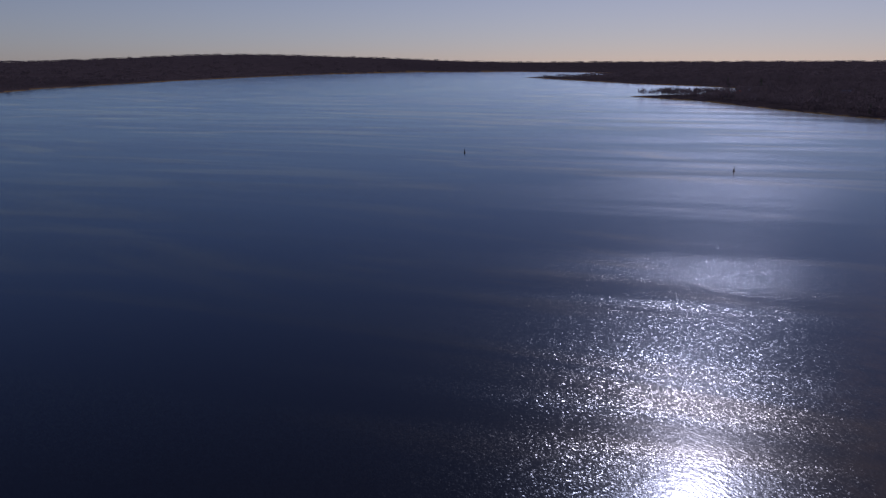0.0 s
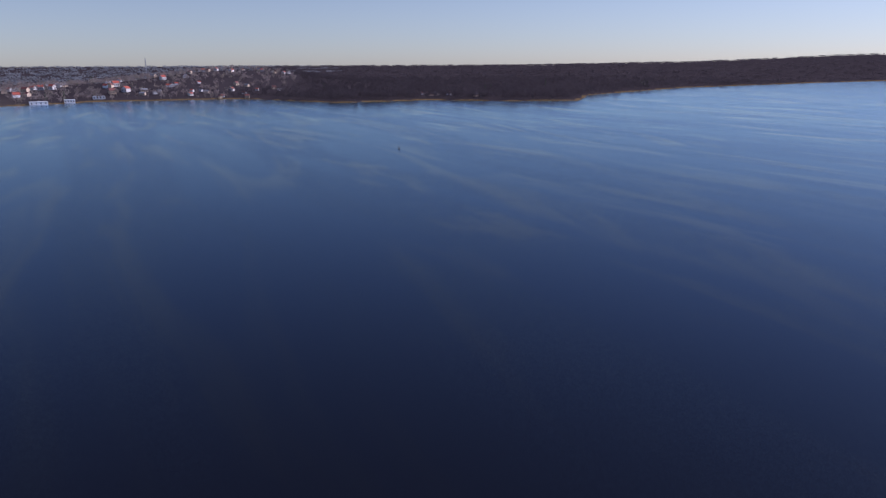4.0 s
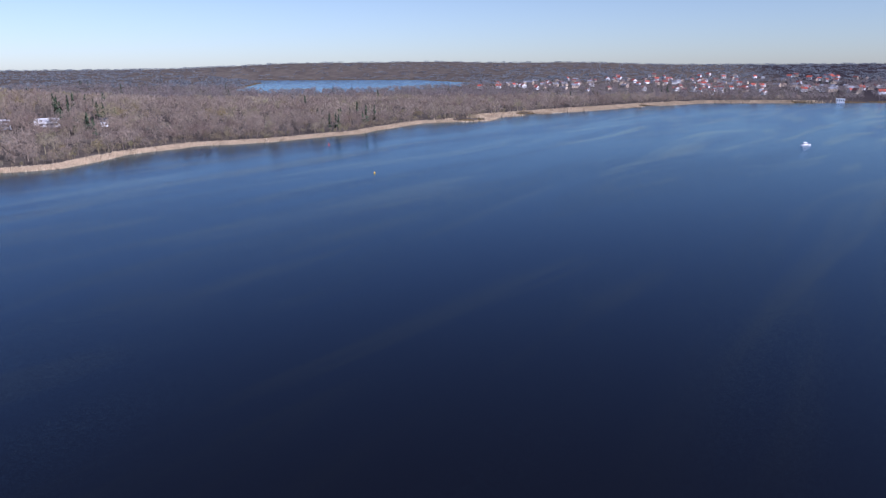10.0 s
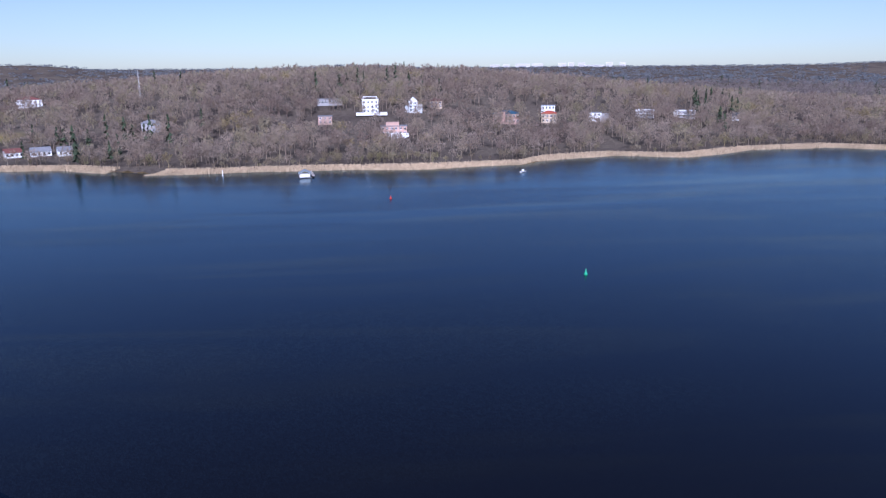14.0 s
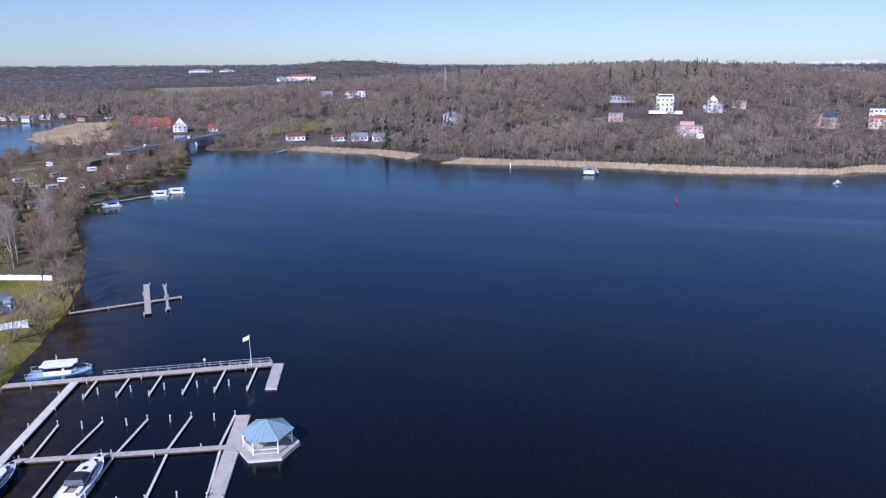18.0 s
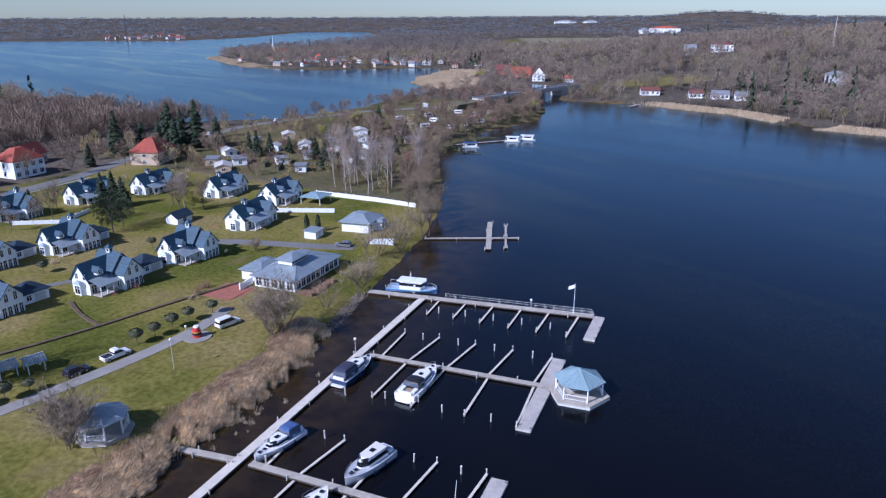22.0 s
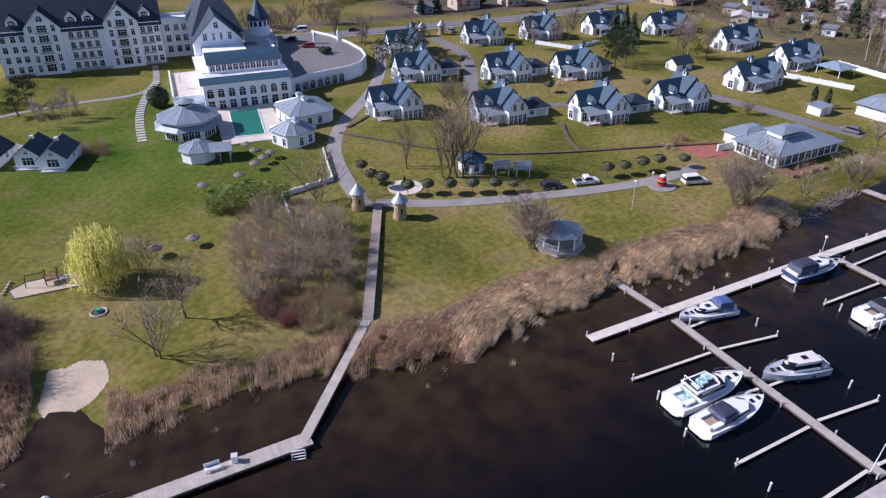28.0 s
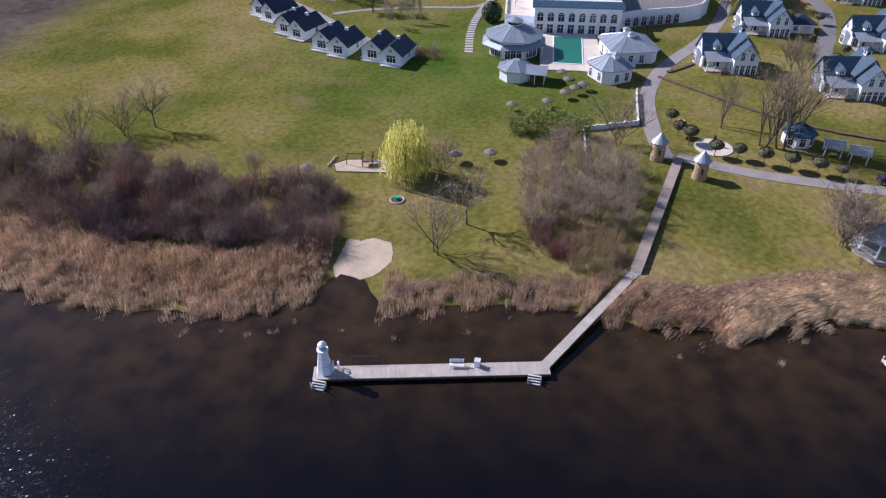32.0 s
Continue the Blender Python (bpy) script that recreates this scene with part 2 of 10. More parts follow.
# ---- mesh building ----
class Shape:
    """Gathers boxes, prisms, tubes and polygons into one mesh."""

    def __init__(self):
        self.v, self.f = [], []

    def add(self, verts, faces):
        n = len(self.v)
        self.v += [tuple(p) for p in verts]
        self.f += [tuple(i + n for i in f) for f in faces]
        return self

    def box(self, x0, y0, z0, x1, y1, z1):
        v = [(x, y, z) for z in (z0, z1) for y in (y0, y1) for x in (x0, x1)]
        return self.add(v, [(0, 2, 3, 1), (4, 5, 7, 6), (0, 1, 5, 4), (2, 6, 7, 3), (0, 4, 6, 2), (1, 3, 7, 5)])

    def prism(self, pts, z0, z1, top=1.0):
        """A polygon raised from z0 to z1, its top scaled about the middle."""
        n = len(pts)
        cx, cy = sum(p[0] for p in pts) / n, sum(p[1] for p in pts) / n
        v = [(x, y, z0) for x, y in pts] + [(cx + (x - cx) * top, cy + (y - cy) * top, z1) for x, y in pts]
        return self.add(v, [tuple(range(n))[::-1], tuple(range(n, 2 * n))] + [(i, (i + 1) % n, n + (i + 1) % n, n + i) for i in range(n)])

    def cyl(self, x, y, z0, z1, r0, r1=None, n=10, turn=0.0):
        r1 = r0 if r1 is None else r1
        ring = [(math.cos(2 * math.pi * i / n + turn), math.sin(2 * math.pi * i / n + turn)) for i in range(n)]
        v = [(x + c * r0, y + s * r0, z0) for c, s in ring] + [(x + c * r1, y + s * r1, z1) for c, s in ring]
        return self.add(v, [tuple(range(n))[::-1], tuple(range(n, 2 * n))] + [(i, (i + 1) % n, n + (i + 1) % n, n + i) for i in range(n)])

    def tube(self, p, q, r0, r1=None, n=5):
        p, q = Vector(p), Vector(q)
        d = q - p
        if d.length < 1e-6:
            return self
        r1 = r0 if r1 is None else r1
        a = d.orthogonal().normalized()
        b = d.normalized().cross(a)
        v = [p + (a * math.cos(2 * math.pi * i / n) + b * math.sin(2 * math.pi * i / n)) * r0 for i in range(n)]
        v += [q + (a * math.cos(2 * math.pi * i / n) + b * math.sin(2 * math.pi * i / n)) * r1 for i in range(n)]
        return self.add(v, [tuple(range(n))[::-1], tuple(range(n, 2 * n))] + [(i, (i + 1) % n, n + (i + 1) % n, n + i) for i in range(n)])

    def slab(self, quad, t):
        """A sloping plate: a quad (or triangle) given as points, thickened downwards by t."""
        n = len(quad)
        v = [tuple(p) for p in quad] + [(p[0], p[1], p[2] - t) for p in quad]
        return self.add(v, [tuple(range(n)), tuple(range(n, 2 * n))[::-1]] + [(i, n + i, n + (i + 1) % n, (i + 1) % n) for i in range(n)])

    def gable(self, x0, y0, x1, y1, z0, zr, along="x", over=0.5, t=0.18):
        """The two plates of a pitched roof over a rectangle; the ridge runs along x or y."""
        if along == "x":
            m, h = (y0 + y1) / 2, (y1 - y0) / 2
            k = (zr - z0) / h
            xa, xb, e = x0 - over, x1 + over, h + over
            self.slab([(xa, m - e, zr - k * e), (xb, m - e, zr - k * e), (xb, m, zr), (xa, m, zr)], t)
            self.slab([(xa, m, zr), (xb, m, zr), (xb, m + e, zr - k * e), (xa, m + e, zr - k * e)], t)
        else:
            m, h = (x0 + x1) / 2, (x1 - x0) / 2
            k = (zr - z0) / h
            ya, yb, e = y0 - over, y1 + over, h + over
            self.slab([(m - e, yb, zr - k * e), (m - e, ya, zr - k * e), (m, ya, zr), (m, yb, zr)], t)
            self.slab([(m, yb, zr), (m, ya, zr), (m + e, ya, zr - k * e), (m + e, yb, zr - k * e)], t)
        return self

    def house(self, x0, y0, x1, y1, z0, ze, zr, along="x"):
        """Walls with gable ends."""
        if along == "x":
            m = (y0 + y1) / 2
            prof = [(y0, z0), (y1, z0), (y1, ze), (m, zr), (y0, ze)]
            v = [(x0, y, z) for y, z in prof] + [(x1, y, z) for y, z in prof]
        else:
            m = (x0 + x1) / 2
            prof = [(x0, z0), (x1, z0), (x1, ze), (m, zr), (x0, ze)]
            v = [(x, y1, z) for x, z in prof] + [(x, y0, z) for x, z in prof]
        return self.add(v, [(4, 3, 2, 1, 0), (5, 6, 7, 8, 9)] + [(i, (i + 1) % 5, 5 + (i + 1) % 5, 5 + i) for i in range(5)])

    def hip(self, pts, z0, z1, t=0.15, top=0.0):
        """A pyramid roof over a polygon, with thickness at the eaves; top > 0 leaves a flat crown."""
        n = len(pts)
        cx, cy = sum(p[0] for p in pts) / n, sum(p[1] for p in pts) / n
        self.prism(pts, z0 - t, z0)
        return self.prism(pts, z0, z1, max(top, 0.01))

    def mesh(self, name, mat=None, smooth=False):
        me = bpy.data.meshes.new(name)
        me.from_pydata(self.v, [], self.f)
        if mat:
            me.materials.append(mat)
        if smooth:
            me.shade_smooth()
        me.update()
        return me


def ngon(x, y, r, n, turn=0.0):
    return [(x + r * math.cos(2 * math.pi * i / n + turn), y + r * math.sin(2 * math.pi * i / n + turn)) for i in range(n)]


def thing(name, m=None, label="", category="", group="", kind=""):
    ob = new(name)
    ob.matrix_basis = m or Matrix()
    ob.empty_display_size = 0.3
    return tagged(ob, label, category, group, kind)


def part(name, shape, mat, parent, label="", smooth=False):
    """One mesh object under a thing or a part, in the thing's own coordinates."""
    me = shape if isinstance(shape, bpy.types.Mesh) else shape.mesh(name, mat, smooth)
    ob = new(name, me)
    ob.parent = parent
    if label:
        ob["label"] = label
    return ob


def solid(name, shape, mat, label="", category="", group="", kind="", m=None, smooth=False):
    """A top-level thing that is one mesh."""
    ob = new(name, shape.mesh(name, mat, smooth))
    if m:
        ob.matrix_basis = m
    return tagged(ob, label, category, group, kind)


def bulk(name, verts, tris, mat, label="", category="", kind="stuff"):
    """One large mesh from arrays."""
    me = bpy.data.meshes.new(name)
    me.vertices.add(len(verts))
    me.vertices.foreach_set("co", np.asarray(verts, dtype=np.float32).ravel())
    tris = np.asarray(tris, dtype=np.int32)
    k = tris.shape[1]
    me.loops.add(tris.size)
    me.loops.foreach_set("vertex_index", tris.ravel())
    me.polygons.add(len(tris))
    me.polygons.foreach_set("loop_start", np.arange(0, tris.size, k, dtype=np.int32))
    me.update(calc_edges=True)
    me.materials.append(mat)
    return tagged(new(name, me), label, category, "", kind)


def scatter(template, places, yaw, size):
    """Repeats a template (verts, tris) at places (n x 3), turned and scaled; returns joined arrays."""
    tv, tf = template
    n = len(places)
    c, s = np.cos(yaw)[:, None], np.sin(yaw)[:, None]
    size = np.asarray(size, dtype=float)
    sx = size[:, None] if size.ndim == 1 else size[:, 0:1]
    sz = sx if size.ndim == 1 else size[:, 1:2]
    x = (tv[None, :, 0] * c - tv[None, :, 1] * s) * sx + places[:, 0:1]
    y = (tv[None, :, 0] * s + tv[None, :, 1] * c) * sx + places[:, 1:2]
    z = tv[None, :, 2] * sz + places[:, 2:3]
    v = np.stack([x, y, z], -1).reshape(-1, 3)
    f = (tf[None] + (np.arange(n) * len(tv))[:, None, None]).reshape(-1, tf.shape[1])
    return v, f


WINDOWS = {}


def lattice(s, ys, zs, x0, x1):
    """A window frame in one piece: the odd cells of a grid are open, the rest is a bar of the given depth."""
    ids, faces = {}, []

    def vert(x, i, j):
        return ids.setdefault((x, i, j), len(ids))

    def bar(i, j):
        return 0 <= i < len(ys) - 1 and 0 <= j < len(zs) - 1 and not (i % 2 and j % 2)

    for i in range(len(ys) - 1):
        for j in range(len(zs) - 1):
            if not bar(i, j):
                continue
            faces.append((vert(x0, i, j), vert(x0, i, j + 1), vert(x0, i + 1, j + 1), vert(x0, i + 1, j)))
            for di, dj, p, q in ((-1, 0, (i, j), (i, j + 1)), (1, 0, (i + 1, j + 1), (i + 1, j)), (0, -1, (i + 1, j), (i, j)), (0, 1, (i, j + 1), (i + 1, j + 1))):
                if not bar(i + di, j + dj):
                    faces.append((vert(x0, *q), vert(x0, *p), vert(x1, *p), vert(x1, *q)))
    s.add([(x, ys[i], zs[j]) for x, i, j in ids], faces)


def window(parent, x, y, z, w, h, face, style="plain"):
    """A window set into a wall that faces -x, +x, -y or +y; (x, y, z) is the middle of its sill on the wall."""
    if (w, h, style) not in WINDOWS:
        fr, pa = Shape(), Shape()
        b, t = 0.09, 0.035
        ys = [-w / 2 - b, -w / 2] + [v for i in range(2 if w > 1.5 else 1) for v in (-w / 2 + w * (i + 1) / (3 if w > 1.5 else 2) - t, -w / 2 + w * (i + 1) / (3 if w > 1.5 else 2) + t)] + [w / 2, w / 2 + b]
        lattice(fr, ys, [-b, 0.0, h * 0.66, h * 0.66 + 2 * t, h, h + b], -0.06, 0.02)
        if style == "arch":
            pts = [(w / 2 * math.cos(a), h + w / 2 * 0.6 * math.sin(a)) for a in [math.pi * i / 8 for i in range(9)]]
            pa.add([(-0.025, u, v) for u, v in pts], [tuple(range(9))])
            arc = Shape()
            for u, v in pts:
                k = 1 + 0.1 / max(0.3, math.hypot(u, v - h))
                arc.v += [(-0.07, u, v), (-0.07, u * k, h + (v - h) * k), (0.02, u * k, h + (v - h) * k)]
            arc.f = [q for i in range(8) for q in ((3 * i, 3 * i + 1, 3 * i + 4, 3 * i + 3), (3 * i + 1, 3 * i + 2, 3 * i + 5, 3 * i + 4))]
            fr.add(arc.v, arc.f)
        pa.box(-0.03, -w / 2, 0, 0.0, w / 2, h)
        WINDOWS[(w, h, style)] = fr.mesh("window", WHITE_TRIM), pa.mesh("pane", GLASS)
    fm, pm = WINDOWS[(w, h, style)]
    ob = part("window", fm, None, parent)
    ob.matrix_basis = pose(x, y, z, 0, 0, {"-x": 0, "-y": 90, "+x": 180, "+y": 270}[face])
    part("pane", pm, None, ob)
    return ob

# ---- the lakes: shore lines in plan, metres ----
RESORT_SHORE = [(463, 727), (570, 730), (410, 530), (250, 335), (140, 185), (85, 103), (69, 67), (66, 52), (66, 42), (67, 30), (71, 25), (77, 22), (75, 18),
                (69, 15), (71, 4), (72, -8), (69, -20), (70, -33), (73, -43), (75, -54), (76, -68), (78, -86), (83, -104), (87, -124), (92, -146),
                (98, -169), (108, -197), (124, -226), (148, -266), (159, -300), (164, -344), (157, -385), (155, -408), (170, -455), (196, -503)]
CHANNEL = [(218, -560), (262, -577), (274, -595), (262, -620), (235, -625), (195, -570)]
VILLA_SHORE = [(180, -507), (107, -508), (48, -482), (3, -444), (-39, -430), (-85, -421), (-153, -398), (-216, -388), (-245, -404), (-290, -402),
               (-330, -374), (-395, -386), (-460, -376), (-505, -335), (-590, -297), (-717, -286), (-765, -233), (-822, -238), (-923, -183),
               (-1087, -84), (-1205, 5), (-1231, 143), (-1262, 300), (-1300, 378), (-1225, 580), (-1195, 622), (-972, 662), (-945, 755)]
NORTH_SHORE = [(-940, 820), (-805, 895), (-735, 985), (-850, 1170), (-940, 1700), (-866, 2400), (-780, 2800), (-600, 3500), (-150, 4150), (500, 4250),
               (900, 3700), (700, 3100), (335, 2728), (431, 2318), (537, 1914), (640, 1700), (700, 1480), (520, 1330), (331, 1242), (398, 1098), (428, 881)]
LAKE_TWO = [(349, -590), (310, -546), (296, -515), (300, -470), (285, -400), (300, -335), (345, -290), (450, -310), (600, -340), (900, -360), (1500, -450), (2300, -900),
            (1736, -1289), (1560, -1341), (1602, -1675), (1960, -2370), (1684, -2440), (1250, -1900), (1060, -1330), (980, -1000), (850, -810), (646, -680),
            (545, -677), (490, -735), (425, -768), (384, -705), (374, -650)]
LAKE_THREE = [(-1630, -1190), (-1447, -915), (-1580, -740), (-2040, -673), (-2500, -770), (-3100, -1280), (-2950, -2050), (-2450, -1640)]
MAIN_LAKE = RESORT_SHORE + CHANNEL + VILLA_SHORE + NORTH_SHORE


def signed_distance(poly, x, y):
    """Metres to a closed line; negative inside."""
    best = np.full(x.shape, 1e18)
    inside = np.zeros(x.shape, dtype=bool)
    for (ax, ay), (bx, by) in zip(poly, poly[1:] + poly[:1]):
        ex, ey = bx - ax, by - ay
        u = np.clip(((x - ax) * ex + (y - ay) * ey) / (ex * ex + ey * ey), 0, 1)
        best = np.minimum(best, (x - ax - u * ex) ** 2 + (y - ay - u * ey) ** 2)
        if ay != by:
            inside ^= ((ay > y) != (by > y)) & (x < ex * (y - ay) / ey + ax)
    return np.where(inside, -1, 1) * np.sqrt(best)


def wobble(x, y, s):
    return np.sin(x / s + 1.3 * np.sin(y / s * 0.7)) * np.cos(y / s * 1.1 + 0.9 * np.sin(x / s * 0.6))


def shore_distance(x, y):
    d = np.minimum(signed_distance(MAIN_LAKE, x, y), np.minimum(signed_distance(LAKE_TWO, x, y), signed_distance(LAKE_THREE, x, y)))
    r = np.hypot(x, y)
    return d + 0.5 * wobble(x, y, 2.3) + np.clip(r / 400 - 0.4, 0, 3) * wobble(x, y, 14)


HILLS = [(-170, -1000, 330, 40), (-647, -2415, 330, 50), (418, -2970, 240, 48), (-3724, -2150, 420, 32), (-4040, -1470, 300, 26), (-4250, -750, 350, 24),
         (-1100, 4300, 520, 46), (-1500, 3800, 420, 14), (-300, 4650, 380, 16), (-1700, 850, 190, 43), (-1500, 500, 160, 18), (-420, -800, 220, 16),
         (900, -3800, 700, 8), (-1900, 2900, 500, 22)]


def smooth(t):
    t = np.clip(t, 0, 1)
    return t * t * (3 - 2 * t)


def land_height(x, y, d=None):
    x, y = np.asarray(x, dtype=float), np.asarray(y, dtype=float)
    d = shore_distance(x, y) if d is None else d
    r = np.hypot(x, y)
    z = 1.5 * smooth(d / 9) + 0.1 * wobble(x, y, 9) * smooth(d / 30)
    high = 50 * smooth((r - 1500) / 3300) * smooth(d / 420)
    for hx, hy, s, h in HILLS:
        high = high + h * np.exp(-((x - hx) ** 2 + (y - hy) ** 2) / (2 * s * s)) * smooth(d / 240)
    z = z + high
    return np.where(d > 0, z, np.maximum(d * 0.13, -5.0))


def resort(x, y):
    """1 over the tended grounds of the hotel, 0 elsewhere."""
    return smooth((x - 60) / 6) * smooth((262 - x) / 10) * smooth((y + 196) / 8) * smooth((130 - y) / 20)


def field(x, y):
    return smooth((x - 262) / 8) * smooth((560 - x) / 40) * smooth((y + 95) / 20) * smooth((330 - y) / 40)


MEADOWS = [(400, -1150, 130, 70), (480, -1380, 150, 160), (350, -1300, 190, 130), (120, -1500, 120, 150), (138, -638, 48, 38), (580, -1660, 190, 270), (600, -1000, 120, 60), (-800, -2700, 300, 200)]


def build_ground():
    na, radii = 720, np.concatenate([[0.0], np.geomspace(14, 4960, 330)])
    a = np.linspace(0, 2 * np.pi, na, endpoint=False)
    rr, aa = np.meshgrid(radii, a, indexing="ij")
    x, y = (rr * np.cos(aa)).ravel(), (rr * np.sin(aa)).ravel()
    d = shore_distance(x, y)
    z = land_height(x, y, d)
    i = np.arange((len(radii) - 1) * na)
    nxt = (i // na) * na + (i + 1) % na
    quads = np.stack([i, i + na, nxt + na, nxt], -1)
    ob = bulk("ground", np.stack([x, y, z], -1), quads, ground_material(), "lawns, meadow and brown woodland floor round the lake", "ground", "structure")
    green = np.maximum(resort(x, y), 0.9 * field(x, y))
    green = np.maximum(green, 0.45 * smooth((x - 90) / 20) * smooth((300 - x) / 20) * smooth((y + 480) / 30) * smooth((-190 - y) / 10))
    for cx, cy, rx, ry in MEADOWS:
        green = np.maximum(green, 0.75 * smooth(2.2 - 2 * np.hypot((x - cx) / rx, (y - cy) / ry) + 0.15 * wobble(x, y, 40)))
    at = ob.data.attributes.new("tended", "FLOAT", "POINT")
    at.data.foreach_set("value", green.astype(np.float32))
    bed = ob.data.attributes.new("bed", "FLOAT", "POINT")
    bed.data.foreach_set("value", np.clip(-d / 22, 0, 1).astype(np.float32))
    lush = ob.data.attributes.new("lush", "FLOAT", "POINT")
    lush.data.foreach_set("value", np.exp(-((x - 158) ** 2 + (y - 12) ** 2) / 38 ** 2).astype(np.float32))
    ob.data.shade_smooth()


def ground_material():
    m = bpy.data.materials.new("lawn_and_woodland_floor")
    m.use_nodes = True
    nt = m.node_tree
    b = nt.nodes["Principled BSDF"]
    b.inputs["Roughness"].default_value = 0.95
    b.inputs["Specular IOR Level"].default_value = 0.0
    geo = nt.nodes.new("ShaderNodeNewGeometry")

    def noise_at(scale, detail=4):
        n = nt.nodes.new("ShaderNodeTexNoise")
        n.inputs["Scale"].default_value, n.inputs["Detail"].default_value = scale, detail
        nt.links.new(geo.outputs["Position"], n.inputs["Vector"])
        return n.outputs[0]

    def ramp(src, *stops):
        r = nt.nodes.new("ShaderNodeValToRGB")
        e = r.color_ramp.elements
        while len(e) < len(stops):
            e.new(0.5)
        for s, (p, c) in zip(e, stops):
            s.position, s.color = p, (*c, 1)
        nt.links.new(src, r.inputs[0])
        return r.outputs[0]

    def mix(fac, a, c, mode="MIX"):
        n = nt.nodes.new("ShaderNodeMix")
        n.data_type, n.blend_type = "RGBA", mode
        if isinstance(fac, float):
            n.inputs[0].default_value = fac
        else:
            nt.links.new(fac, n.inputs[0])
        nt.links.new(a, n.inputs[6])
        nt.links.new(c, n.inputs[7])
        return n.outputs[2]

    def math_node(op, src, k, c):
        n = nt.nodes.new("ShaderNodeMath")
        n.operation = op
        nt.links.new(src, n.inputs[0])
        n.inputs[1].default_value, n.inputs[2].default_value = k, c
        return n.outputs[0]

    grass = ramp(noise_at(0.035, 6), (0.36, (0.108, 0.12, 0.026)), (0.5, (0.19, 0.172, 0.046)), (0.64, (0.255, 0.205, 0.085)))
    tuft = ramp(noise_at(1.1, 5), (0.3, (0.55, 0.55, 0.5)), (0.7, (1.25, 1.25, 1.2)))
    grass = mix(0.8, grass, tuft, "MULTIPLY")
    watered = nt.nodes.new("ShaderNodeAttribute")
    watered.attribute_name = "lush"
    grass = mix(watered.outputs["Fac"], grass, mix(0.6, ramp(noise_at(0.05, 4), (0.38, (0.06, 0.115, 0.016)), (0.62, (0.125, 0.165, 0.034))), tuft, "MULTIPLY"))
    worn = ramp(noise_at(0.11, 5), (0.55, (0, 0, 0)), (0.75, (0.6, 0.6, 0.6)))
    straw = ramp(noise_at(2.3, 3), (0.3, (0.17, 0.13, 0.06)), (0.7, (0.27, 0.2, 0.1)))
    grass = mix(worn, grass, straw)
    wood = ramp(noise_at(0.02, 6), (0.35, (0.09, 0.075, 0.064)), (0.65, (0.14, 0.12, 0.095)))
    wood = mix(0.7, wood, ramp(noise_at(0.4, 4), (0.3, (0.5, 0.5, 0.5)), (0.7, (1.3, 1.3, 1.3))), "MULTIPLY")
    at = nt.nodes.new("ShaderNodeAttribute")
    at.attribute_name = "tended"
    # floor painted darker to the north, to match the backlit woods there
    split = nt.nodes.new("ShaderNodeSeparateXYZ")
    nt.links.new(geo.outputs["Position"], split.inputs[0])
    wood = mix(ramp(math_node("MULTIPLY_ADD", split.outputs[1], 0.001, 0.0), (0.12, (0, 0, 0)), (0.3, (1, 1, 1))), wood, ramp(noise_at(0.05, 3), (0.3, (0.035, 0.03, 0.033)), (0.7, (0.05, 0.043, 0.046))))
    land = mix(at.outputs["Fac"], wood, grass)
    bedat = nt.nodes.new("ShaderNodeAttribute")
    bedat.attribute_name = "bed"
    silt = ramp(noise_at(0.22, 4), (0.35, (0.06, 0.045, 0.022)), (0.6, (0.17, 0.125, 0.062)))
    # bed colour darkens with depth, for the light lost in deep water
    deep_bed = ramp(noise_at(0.05, 3), (0.3, (0.012, 0.011, 0.014)), (0.7, (0.018, 0.017, 0.022)))
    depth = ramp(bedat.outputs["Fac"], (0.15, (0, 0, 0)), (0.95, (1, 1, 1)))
    under = mix(depth, silt, deep_bed)
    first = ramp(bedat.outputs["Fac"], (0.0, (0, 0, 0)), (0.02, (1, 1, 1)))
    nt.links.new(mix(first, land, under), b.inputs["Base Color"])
    bp = nt.nodes.new("ShaderNodeBump")
    bp.inputs["Distance"].default_value, bp.inputs["Strength"].default_value = 0.12, 0.7
    nt.links.new(noise_at(1.6, 5), bp.inputs["Height"])
    nt.links.new(bp.outputs[0], b.inputs["Normal"])
    return m


